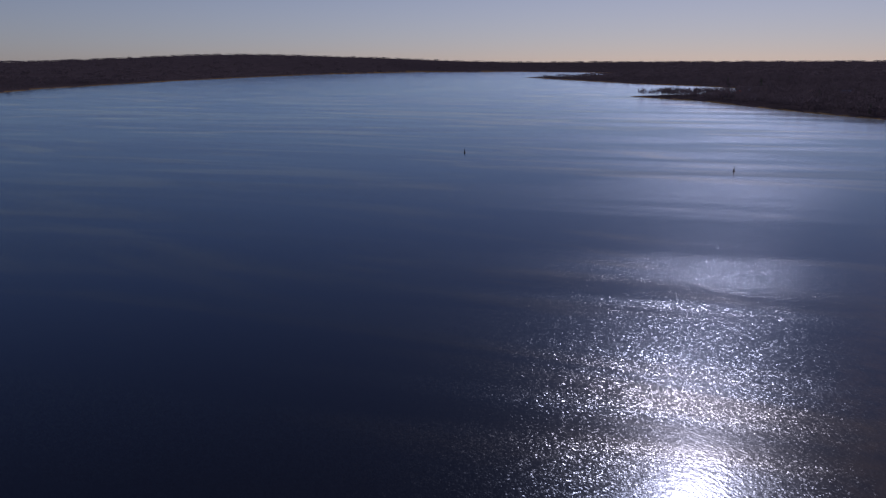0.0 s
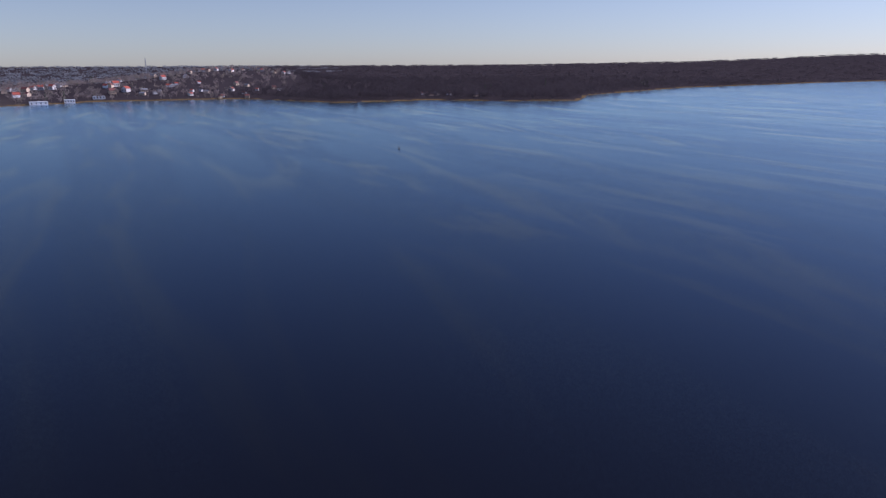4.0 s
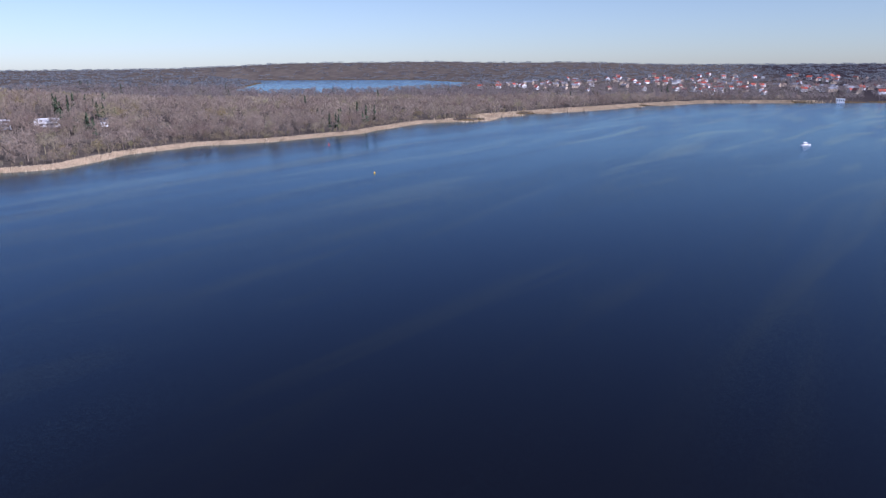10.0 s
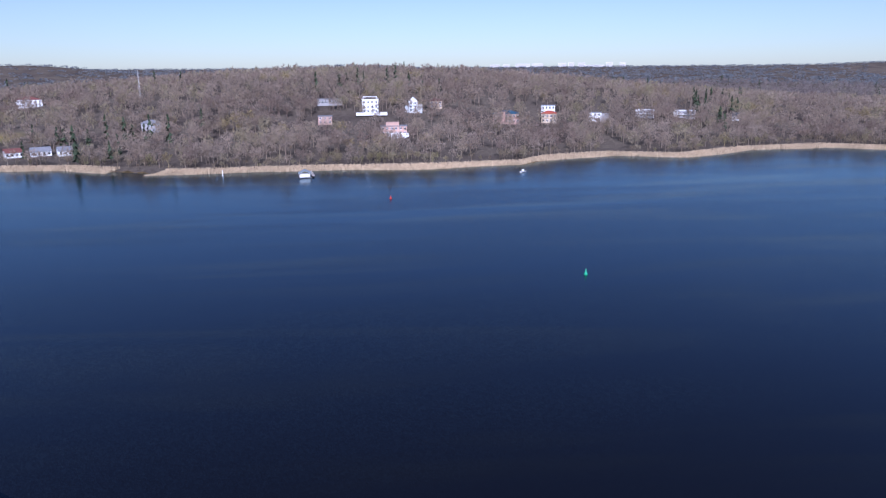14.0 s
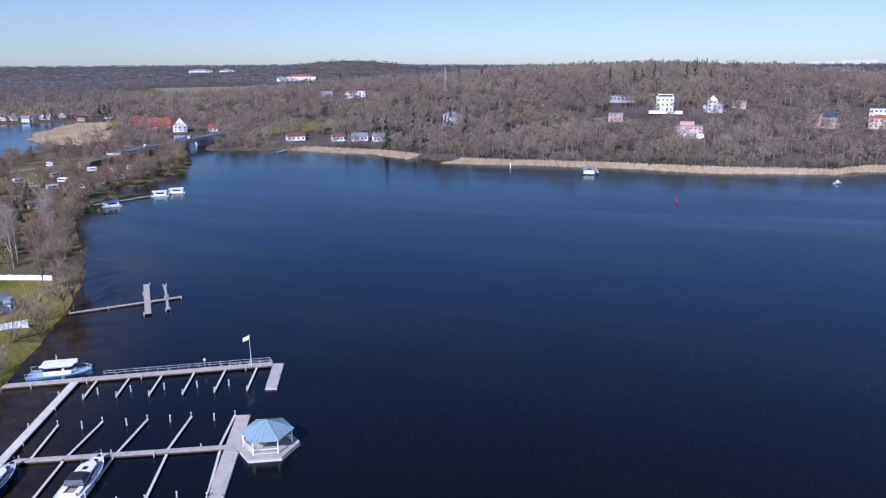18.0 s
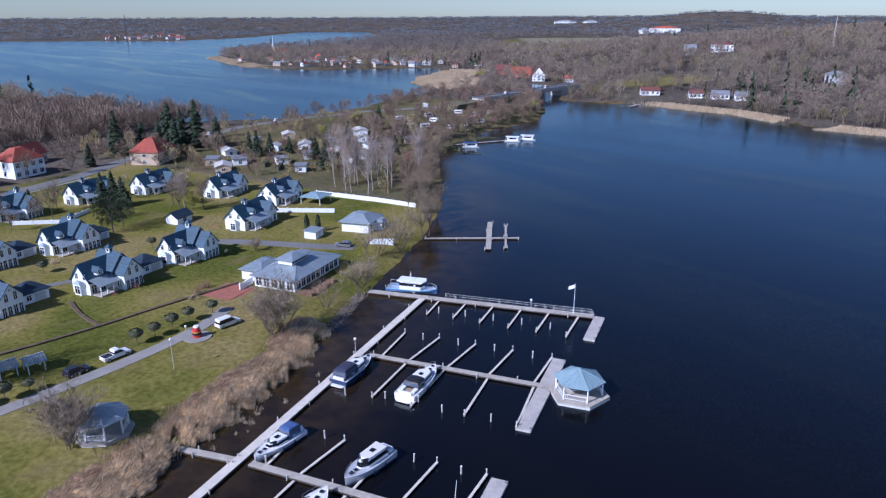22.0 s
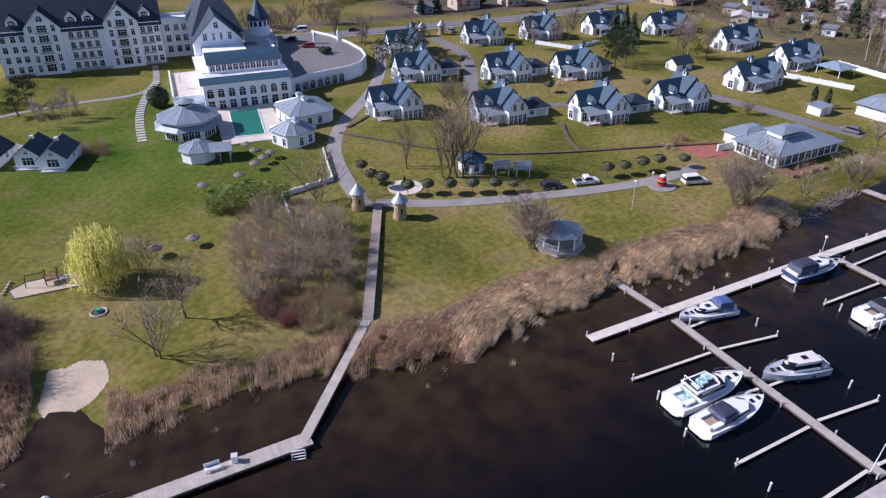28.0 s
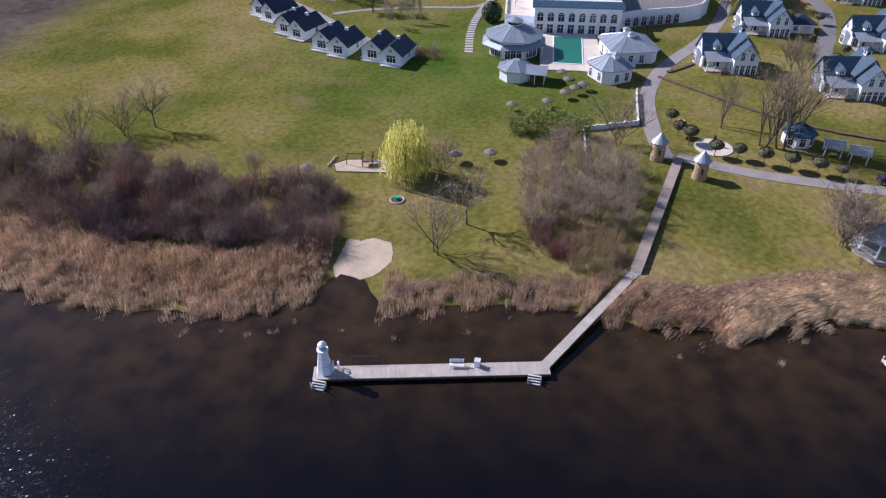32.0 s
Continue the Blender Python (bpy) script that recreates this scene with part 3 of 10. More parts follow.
def water_material():
    m = bpy.data.materials.new("lake_water")
    m.use_nodes = True
    nt = m.node_tree
    nt.nodes.remove(nt.nodes["Principled BSDF"])
    out = nt.nodes["Material Output"]
    geo = nt.nodes.new("ShaderNodeNewGeometry")
    at = nt.nodes.new("ShaderNodeAttribute")
    at.attribute_name = "bed"
    weed = nt.nodes.new("ShaderNodeTexNoise")
    weed.inputs["Scale"].default_value, weed.inputs["Detail"].default_value = 0.24, 4
    nt.links.new(geo.outputs["Position"], weed.inputs["Vector"])
    shallow = nt.nodes.new("ShaderNodeValToRGB")
    e = shallow.color_ramp.elements
    e[0].position, e[0].color, e[1].position, e[1].color = 0.34, (0.02, 0.0125, 0.005, 1), 0.62, (0.046, 0.0285, 0.011, 1)
    nt.links.new(weed.outputs[0], shallow.inputs[0])
    tone = nt.nodes.new("ShaderNodeMix")
    tone.data_type = "RGBA"
    tone.inputs[7].default_value = (0.0042, 0.0038, 0.0046, 1)
    nt.links.new(at.outputs["Fac"], tone.inputs[0])
    nt.links.new(shallow.outputs[0], tone.inputs[6])
    body = nt.nodes.new("ShaderNodeBsdfDiffuse")
    nt.links.new(tone.outputs[2], body.inputs[0])

    def mapped(scale, turn):
        n = nt.nodes.new("ShaderNodeMapping")
        n.vector_type = "TEXTURE"
        n.inputs["Scale"].default_value, n.inputs["Rotation"].default_value = (*scale, 1), (0, 0, radians(turn))
        nt.links.new(geo.outputs["Position"], n.inputs[0])
        return n.outputs[0]

    def noise_at(src, scale, detail, warp=0.0):
        n = nt.nodes.new("ShaderNodeTexNoise")
        n.inputs["Scale"].default_value, n.inputs["Detail"].default_value, n.inputs["Distortion"].default_value = scale, detail, warp
        nt.links.new(src, n.inputs["Vector"])
        return n.outputs[0]

    def spread(src, lo, hi, a, b):
        n = nt.nodes.new("ShaderNodeMapRange")
        n.interpolation_type = "SMOOTHSTEP"
        for i, v in enumerate((lo, hi, a, b)):
            n.inputs[1 + i].default_value = v
        nt.links.new(src, n.inputs[0])
        return n.outputs[0]

    def sums(op, a, b, c=None):
        n = nt.nodes.new("ShaderNodeMath")
        n.operation = op
        for i, v in enumerate((a, b, c)):
            if isinstance(v, (int, float)):
                n.inputs[i].default_value = v
            elif v is not None:
                nt.links.new(v, n.inputs[i])
        return n.outputs[0]

    def bumped(height, distance):
        n = nt.nodes.new("ShaderNodeBump")
        n.inputs["Strength"].default_value = 1.0
        if isinstance(distance, float):
            n.inputs["Distance"].default_value = distance
        else:
            nt.links.new(distance, n.inputs["Distance"])
        nt.links.new(height, n.inputs["Height"])
        return n.outputs[0]

    # ripples of three lengths, lower in the calm lanes that the wind leaves
    fine = mapped((1.0, 1.7), 25)
    gust = spread(noise_at(mapped((330, 46), -14), 1.0, 3.5, 0.7), 0.4, 0.62, 0.0, 1.0)
    slick = spread(noise_at(mapped((300, 58), -19), 1.0, 4.5, 2.6), 0.48, 0.7, 0.0, 1.0)
    ripple = sums("MULTIPLY_ADD", noise_at(fine, 0.8, 0.5), 0.5, sums("MULTIPLY_ADD", noise_at(fine, 2.0, 0.5), 0.4, sums("MULTIPLY", noise_at(fine, 5.0, 0.5), 0.12)))
    gloss = nt.nodes.new("ShaderNodeBsdfGlossy")
    nt.links.new(bumped(ripple, sums("MULTIPLY_ADD", gust, 0.03, 0.03)), gloss.inputs["Normal"])
    gloss.inputs["Roughness"].default_value = 0.13
    # slicks: the paler mirrored low sky is put into the gloss colour
    sheen = nt.nodes.new("ShaderNodeMix")
    sheen.data_type = "RGBA"
    sheen.inputs[6].default_value, sheen.inputs[7].default_value = (0.67, 0.85, 1.0, 1), (0.88, 0.98, 1.0, 1)
    nt.links.new(slick, sheen.inputs[0])
    nt.links.new(sheen.outputs[2], gloss.inputs["Color"])

    # small steep wavelets, each a facet of its own, gathered in the gusts
    def facets(scale, tilt):
        n = nt.nodes.new("ShaderNodeTexVoronoi")
        n.inputs["Scale"].default_value = scale
        nt.links.new(fine, n.inputs["Vector"])
        k = nt.nodes.new("ShaderNodeVectorMath")
        k.operation = "MULTIPLY_ADD"
        k.inputs[1].default_value, k.inputs[2].default_value = (2 * tilt, 2 * tilt, 0), (-tilt, -tilt, 0)
        nt.links.new(n.outputs["Color"], k.inputs[0])
        return k.outputs[0]

    def vec(op, a, b=None):
        n = nt.nodes.new("ShaderNodeVectorMath")
        n.operation = op
        nt.links.new(a, n.inputs[0])
        if isinstance(b, tuple):
            n.inputs[1].default_value = b
        elif b is not None:
            nt.links.new(b, n.inputs[1])
        return n.outputs[0]

    slope = vec("ADD", vec("ADD", facets(3.7, 0.078), facets(8.5, 0.085)), (0, 0, 1))
    spark = nt.nodes.new("ShaderNodeBsdfGlossy")
    spark.inputs["Roughness"].default_value = 0.19
    nt.links.new(sheen.outputs[2], spark.inputs["Color"])
    nt.links.new(vec("NORMALIZE", slope), spark.inputs["Normal"])
    lee = nt.nodes.new("ShaderNodeAttribute")
    lee.attribute_name = "open_water"
    tips = sums("MULTIPLY", spread(gust, 0.0, 1.0, 0.12, 0.6), lee.outputs["Fac"])
    both = nt.nodes.new("ShaderNodeMixShader")
    nt.links.new(tips, both.inputs[0])
    nt.links.new(gloss.outputs[0], both.inputs[1])
    nt.links.new(spark.outputs[0], both.inputs[2])
    fres = nt.nodes.new("ShaderNodeFresnel")
    fres.inputs["IOR"].default_value = 1.33
    mixs = nt.nodes.new("ShaderNodeMixShader")
    nt.links.new(fres.outputs[0], mixs.inputs[0])
    nt.links.new(body.outputs[0], mixs.inputs[1])
    nt.links.new(both.outputs[0], mixs.inputs[2])
    nt.links.new(mixs.outputs[0], out.inputs[0])
    return m


build_ground()


def build_water():
    na, radii = 480, np.concatenate([[0.0], np.geomspace(20, 4955, 200)])
    rr, aa = np.meshgrid(radii, np.linspace(0, 2 * np.pi, na, endpoint=False), indexing="ij")
    x, y = (rr * np.cos(aa)).ravel(), (rr * np.sin(aa)).ravel()
    i = np.arange((len(radii) - 1) * na)
    nxt = (i // na) * na + (i + 1) % na
    ob = bulk("water", np.stack([x, y, 0 * x], -1), np.stack([i, i + na, nxt + na, nxt], -1), water_material(), "dark blue rippled lake water in spring light", "lake", "structure")
    bed = ob.data.attributes.new("bed", "FLOAT", "POINT")
    bed.data.foreach_set("value", smooth(-shore_distance(x, y) / 31).astype(np.float32))
    lee = ob.data.attributes.new("open_water", "FLOAT", "POINT")
    lee.data.foreach_set("value", smooth(-shore_distance(x, y) / 62).astype(np.float32))


build_water()


# ---- woods ----
def twig_tree(seed, n, height, spread, width, trunk=True, inner=0.45):
    """A bare crown: a thin trunk and many narrow sprays reaching up and out. Returns arrays."""
    rng = np.random.default_rng(seed)
    v, f = [], []
    if trunk:
        r = 0.016 * height
        for k in range(3):
            a, b = 2.1 * k, 2.1 * (k + 1)
            v += [(r * math.cos(a), r * math.sin(a), 0), (r * math.cos(b), r * math.sin(b), 0), (0, 0, height * 0.8)]
            f.append((len(v) - 3, len(v) - 2, len(v) - 1))
    for k in range(n):
        q = rng.normal(size=3)
        q *= rng.uniform(0.55, 1.0) / np.linalg.norm(q)
        q = np.array([q[0] * spread, q[1] * spread, height * (0.62 + 0.38 * q[2])])
        p = np.array([q[0] * inner, q[1] * inner, q[2] - height * rng.uniform(0.06, 0.18)])
        side = np.cross(q - p, rng.normal(size=3))
        side *= width * rng.uniform(0.5, 1.2) / (np.linalg.norm(side) + 1e-9)
        v += [tuple(p), tuple(q - side), tuple(q + side)] if k % 3 and inner < 0.6 else [tuple(p - side), tuple(p + side), tuple(q)]
        f.append((len(v) - 3, len(v) - 2, len(v) - 1))
    return np.array(v), np.array(f)


CLEARINGS = [(400, -1150, 130, 70), (480, -1380, 150, 160), (350, -1300, 190, 130), (120, -1500, 120, 150), (138, -638, 48, 38), (-140, -560, 28, 34), (-800, -2700, 300, 200), (600, -1000, 120, 60)]
VILLAS = [(-174, -586), (-212, -583), (-171, -516), (-130, -567), (-278, -537), (-317, -531), (-358, -523), (-418, -532), (-457, -525), (-237, -594), (-149, -630), (-330, -556), (-500, -505),
          (248, -642), (276, -665), (300, -676), (217, -640), (108, -796), (139, -794), (1, -603), (8, -783)]
for vx, vy in VILLAS:
    vd = math.hypot(vx, vy)
    CLEARINGS += [(vx, vy, 10, 10), (vx * (1 - 17 / vd), vy * (1 - 17 / vd), 4.5, 4.5)]
CLEARINGS += [(322, -575, 48, 48), (352, -640, 44, 60), (300, -525, 34, 34), (372, -715, 34, 42), (580, -1660, 190, 270), (88, -540, 62, 26), (-76, -405, 10, 22)]
TOWNS = [(-2050, -260, 470, 420), (-1690, 860, 150, 180), (590, -760, 190, 95), (-1500, 420, 260, 330), (-1750, -150, 420, 320), (-2350, 60, 460, 420), (-1720, 180, 320, 280), (-1350, 700, 160, 140), (620, -800, 170, 90), (330, -760, 110, 70), (1750, -1450, 200, 160), (-1100, 950, 130, 110)]


def oval(x, y, spots):
    inside = np.zeros(np.shape(x), dtype=bool)
    for cx, cy, rx, ry in spots:
        inside |= ((x - cx) / rx) ** 2 + ((y - cy) / ry) ** 2 < 1
    return inside


def crown_tree(seed, height, spread, lobes, sprays, width):
    """A bare crown in rounded lobes: a short trunk, boughs to each lobe and fine sprays round it. Arrays."""
    rng = np.random.default_rng(seed)
    v, f = [], []

    def blade(p, q, w):
        side = np.cross(q - p, rng.normal(size=3))
        side *= w / (np.linalg.norm(side) + 1e-9)
        v.extend([tuple(p - side), tuple(p + side), tuple(q)])
        f.append((len(v) - 3, len(v) - 2, len(v) - 1))

    fork = np.array([0, 0, height * 0.3])
    for k in range(2):
        blade(np.array([0.0, 0, 0]), np.array([0, 0, height * 0.75]), 0.018 * height)
    for k in range(lobes):
        az, u = 2.4 * k + rng.uniform(-0.4, 0.4), (k + 0.5) / lobes
        c = np.array([math.cos(az) * spread * 0.62 * math.sqrt(1 - 0.75 * u), math.sin(az) * spread * 0.62 * math.sqrt(1 - 0.75 * u), height * (0.46 + 0.36 * u)])
        r = spread * rng.uniform(0.42, 0.58)
        blade(fork, c, 0.008 * height)
        for i in range(sprays):
            d = rng.normal(size=3) + np.array([0, 0, 0.35])
            d /= np.linalg.norm(d)
            q = c + d * r * rng.uniform(0.75, 1.1) * np.array([1, 1, 0.9])
            p = c + d * r * rng.uniform(0.1, 0.45) + np.array([0, 0, -0.2 * r])
            blade(p, q, width * rng.uniform(0.6, 1.3))
    return np.array(v), np.array(f)


def wood_material(name, *cols):
    """Bare woods, each tree with a tone of its own between the given colours."""
    m = material(name, (0.5, 0.5, 0.5), 0.95, var=0.2, scale=0.02, fine=0.6, island=0.12, spec=0.0)
    nt = m.node_tree
    b = nt.nodes["Principled BSDF"]
    tone, ramp, mix = nt.nodes.new("ShaderNodeAttribute"), nt.nodes.new("ShaderNodeValToRGB"), nt.nodes.new("ShaderNodeMix")
    tone.attribute_name = "tone"
    e = ramp.color_ramp.elements
    while len(e) < len(cols):
        e.new(0.5)
    for k, c in enumerate(cols):
        e[k].position, e[k].color = k / (len(cols) - 1), (*(2 * x for x in c), 1)
    mix.data_type, mix.blend_type = "RGBA", "MULTIPLY"
    mix.inputs[0].default_value = 1.0
    nt.links.new(tone.outputs["Fac"], ramp.inputs[0])
    nt.links.new(b.inputs["Base Color"].links[0].from_socket, mix.inputs[6])
    nt.links.new(ramp.outputs[0], mix.inputs[7])
    nt.links.new(mix.outputs[2], b.inputs["Base Color"])
    return leafy(m, 0.5)


def plant(name, seed, count, r0, r1, sets, mat, label, size=(0.75, 1.2), keep=None, margin=7.0, min_d=None):
    """Woods over the land between two radii from the middle of the lake."""
    rng = np.random.default_rng(seed)
    az = rng.uniform(0, 2 * np.pi, count)
    r = np.sqrt(rng.uniform(r0 ** 2, r1 ** 2, count)) if r1 < 1600 else np.exp(rng.uniform(np.log(r0), np.log(r1), count))
    x, y = r * np.cos(az), r * np.sin(az)
    d = shore_distance(x, y)
    ok = (d > margin) & ~((x > 50) & (x < 300) & (y > -500) & (y < 190)) & (field(x, y) < 0.3) & ~oval(x, y, CLEARINGS)
    ok &= ~(oval(x, y, TOWNS) & (rng.uniform(size=count) < 0.45))
    ok &= ~((x > 380) & (y > -0.1 * x) & (y < 1.4 * x) & (rng.uniform(size=count) < 0.8))    # open country behind the hotel
    if keep is not None:
        ok &= keep(x, y, rng)
    x, y, d = x[ok], y[ok], d[ok]
    z = land_height(x, y, d) - 0.2
    n = len(x)
    yaw, s = rng.uniform(0, 6.28, n), rng.uniform(*size, n)
    s = s * np.clip(0.62 + d / 60, 0.62, 1.0)
    which = rng.integers(0, len(sets), n)
    vs, fs, tones, base = [], [], [], 0
    tone = np.clip(0.5 + 0.28 * wobble(x, y, 37) + rng.normal(size=n) * 0.22, 0, 1)
    for k, tpl in enumerate(sets):
        m = which == k
        tones.append(np.repeat(tone[m], len(tpl[0])))
        v, f = scatter(tpl, np.stack([x, y, z], -1)[m], yaw[m], np.stack([s[m], s[m] * rng.uniform(0.85, 1.15, m.sum())], -1))
        vs.append(v)
        fs.append(f + base)
        base += len(v)
    ob = bulk(name, np.concatenate(vs), np.concatenate(fs), mat, label, "woodland")
    at = ob.data.attributes.new("tone", "FLOAT", "POINT")
    at.data.foreach_set("value", np.concatenate(tones).astype(np.float32))
    return ob


def needle_tree(seed, n, height, spread):
    rng = np.random.default_rng(seed)
    v, f = [], []
    for k in range(n):
        u = rng.uniform(0.2, 0.95)
        az = rng.uniform(0, 6.28)
        out = spread * (1.1 - u) * rng.uniform(0.7, 1.1)
        c, s = math.cos(az), math.sin(az)
        w = 0.45 * out + 0.3
        v += [(0, 0, height * min(1, u + 0.1)), (out * c - w * s, out * s + w * c, height * u), (out * c + w * s, out * s - w * c, height * (u - 0.03))]
        f.append((len(v) - 3, len(v) - 2, len(v) - 1))
    return np.array(v), np.array(f)


NEAR_SETS = [crown_tree(10 + k, 12 + 1.1 * k, 5.4 + 0.4 * (k % 3), 7, 23, 0.17) for k in range(6)]
MID_SETS = [crown_tree(30 + k, 12 + k, 6.4, 5, 9, 0.5) for k in range(4)]
FAR_SETS = [twig_tree(50 + k, 20, 7.5, 14, 1.5, False) for k in range(3)]
PINE_SETS = [needle_tree(70 + k, 30, 16 + 2 * k, 3.4) for k in range(3)]


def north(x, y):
    """The backlit woods across the lake, north of the open water, which get the dark colour."""
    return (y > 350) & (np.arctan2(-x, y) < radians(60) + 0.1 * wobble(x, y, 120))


FOREST = wood_material("bare_spring_forest", (0.305, 0.232, 0.19), (0.36, 0.29, 0.228), (0.42, 0.342, 0.27), (0.385, 0.338, 0.21))
FOREST_MID = wood_material("bare_upland_forest", (0.262, 0.225, 0.208), (0.322, 0.273, 0.25), (0.3, 0.273, 0.22))
# darker copy of the forest: its backlit shade is put into the colour
FOREST_DARK = wood_material("backlit_dark_forest", (0.07, 0.06, 0.066), (0.09, 0.078, 0.085))
# blue-grey of distant haze is put into the trees' base colour
FOREST_FAR = wood_material("distant_wood_haze_tint", (0.22, 0.245, 0.265), (0.265, 0.285, 0.295))
plant("lakeside_wood", 1, 14000, 300, 790, NEAR_SETS, FOREST, "bare grey-brown deciduous wood along the lake shore", keep=lambda x, y, g: ~north(x, y) & ~((x > 240) & (x < 440) & (np.abs(y) < 300)))
plant("hinterland_wood", 11, 22000, 790, 1250, MID_SETS, FOREST, "bare grey-brown wood rising behind the shore", keep=lambda x, y, g: ~north(x, y))
plant("upland_wood", 2, 26000, 1200, 2300, MID_SETS, FOREST_MID, "bare brown woodland behind the shore", keep=lambda x, y, g: ~north(x, y))
plant("north_wood", 5, 150000, 400, 2400, MID_SETS, FOREST_DARK, "dense wood on the hills across the lake, coloured dark as backlit", keep=lambda x, y, g: north(x, y))
plant("far_wood", 3, 22000, 2200, 4930, FAR_SETS, FOREST_FAR, "distant woodland tinted blue-grey for haze towards the horizon", size=(0.8, 1.3), keep=lambda x, y, g: ~north(x, y))
plant("far_north_wood", 12, 26000, 2200, 4930, FAR_SETS, FOREST_DARK, "wood on the hills beyond the lake, coloured dark as backlit", size=(0.8, 1.3), keep=lambda x, y, g: north(x, y))
SCRUB = wood_material("pale_shore_scrub", (0.3, 0.235, 0.17), (0.36, 0.3, 0.2), (0.33, 0.3, 0.15))
plant("shore_scrub", 9, 60000, 330, 900, NEAR_SETS, SCRUB, "pale budding scrub along the wood's edge behind the reeds", size=(0.32, 0.62), margin=6.0, keep=lambda x, y, g: ~north(x, y) & (y < 0) & (shore_distance(x, y) < 26 + 12 * wobble(x, y, 20)) & (g.uniform(size=x.shape) < 0.75))
plant("village_wood", 8, 9000, 640, 1150, NEAR_SETS, FOREST, "low bare garden trees between the village houses", size=(0.4, 0.62), keep=lambda x, y, g: oval(x, y, [(600, -770, 210, 110), (400, -760, 120, 90)]))
plant("budding_wood", 6, 9000, 300, 1000, NEAR_SETS, material("olive_budding_crowns", (0.25, 0.2, 0.1), 0.95, var=0.3, scale=0.05, fine=0.4, island=0.2), "olive tinged budding trees along the far shore", size=(0.7, 1.0), keep=lambda x, y, g: ~north(x, y) & (y < 0) & (wobble(x, y, 23) + 0.5 * wobble(x, y, 61) > 0.75))
plant("pine_groves", 4, 9000, 350, 2400, PINE_SETS, PINE, "scattered dark green pines among bare trees", keep=lambda x, y, g: (wobble(x, y, 90) > 0.78) | (g.uniform(size=x.shape) < 0.008))


# ---- the marina ----
def along(p, q, z=0.0):
    """A pose at p, level, with x towards q, and the distance."""
    d = Vector((q[0] - p[0], q[1] - p[1]))
    return pose(p[0], p[1], z, 0, 0, math.degrees(math.atan2(d.y, d.x))), d.length


PALE_DECK = material("pale_worn_decking", (0.64, 0.59, 0.505), 0.85, var=0.14, scale=0.8, fine=5)


def jetty(name, p, q, width, top, label, posts=6.0, mat=DECK, group="", rail=()):
    m, n = along(p, q)
    j = thing(name, m, label, "jetty", group)
    w = width / 2
    part("deck", Shape().box(0, -w, top - 0.08, n, w, top), mat, j)
    for s in (-1, 1):
        part("edge_beam", Shape().box(0, s * w - 0.06, top - 0.32, n, s * w + 0.06, top - 0.085), WOOD_DARK, j)
    k = max(2, int(n / posts) + 1)
    pile = Shape().cyl(0, 0, -1.6, top + 0.45, 0.11, 0.10, 7).mesh("support_post", POST_PALE)
    for i in range(k):
        x = 0.3 + (n - 0.6) * i / (k - 1)
        for s in (-1, 1):
            if (i + (s > 0)) % 2 or k < 4:
                part("support_post", pile, None, j).location = (x, s * (w + 0.17), 0)
    for x0, x1, s in rail:
        r = Shape()
        for i in range(int((x1 - x0) / 2) + 1):
            r.cyl(x0 + 2 * i, s * (w - 0.08), top, top + 1.05, 0.035, n=5)
        for h in (0.55, 1.02):
            r.tube((x0, s * (w - 0.08), top + h), (x1, s * (w - 0.08), top + h), 0.03, n=4)
        part("railing", r, WHITE_DIRTY, j)
    return j


def finger(p, q):
    """A narrow berth jetty with a white post at its tip."""
    m, n = along(p, q)
    j = thing("finger_jetty", m, "narrow pale grey wooden finger jetty between boat berths", "jetty", "finger jetties")
    part("deck", Shape().box(0, -0.2, 0.32, n, 0.2, 0.42), PALE_DECK, j)
    part("beam", Shape().box(0, -0.14, 0.18, n, 0.14, 0.315), WOOD_DARK, j)
    for x in (n * 0.33, n * 0.66):
        part("support_post", Shape().cyl(x, 0.0, -1.5, 0.3, 0.1, n=6), WOOD_DARK, j)
    tip = part("tip_post", Shape().cyl(n - 0.1, 0, -1.5, 1.2, 0.1, 0.09, 8), POST_PALE, j)
    part("cap", Shape().cyl(n - 0.1, 0, 1.202, 1.26, 0.13, 0.05, 8), WHITE_TRIM, tip)


jetty("main_walkway", (73.6, -125.4), (64.7, -46.7), 1.55, 0.55, "long pale walkway linking the marina jetties", mat=PALE_DECK)
jetty("jetty", (86.4, -122.2), (37.0, -132.8), 1.8, 0.58, "grey plank jetty with white railing and a flagpole", rail=((18, 50, 1), (42, 50, -1)), posts=5)
jetty("jetty", (68.2, -96.1), (33.4, -100.9), 1.2, 0.52, "grey plank jetty leading to the hexagonal lake gazebo")
jetty("jetty", (79.8, -57.3), (66.3, -60.1), 1.2, 0.52, "grey plank gangway from the reed bank")
jetty("jetty", (64.2, -60.5), (32.2, -63.8), 1.2, 0.52, "grey plank jetty with motor yachts moored on both sides")
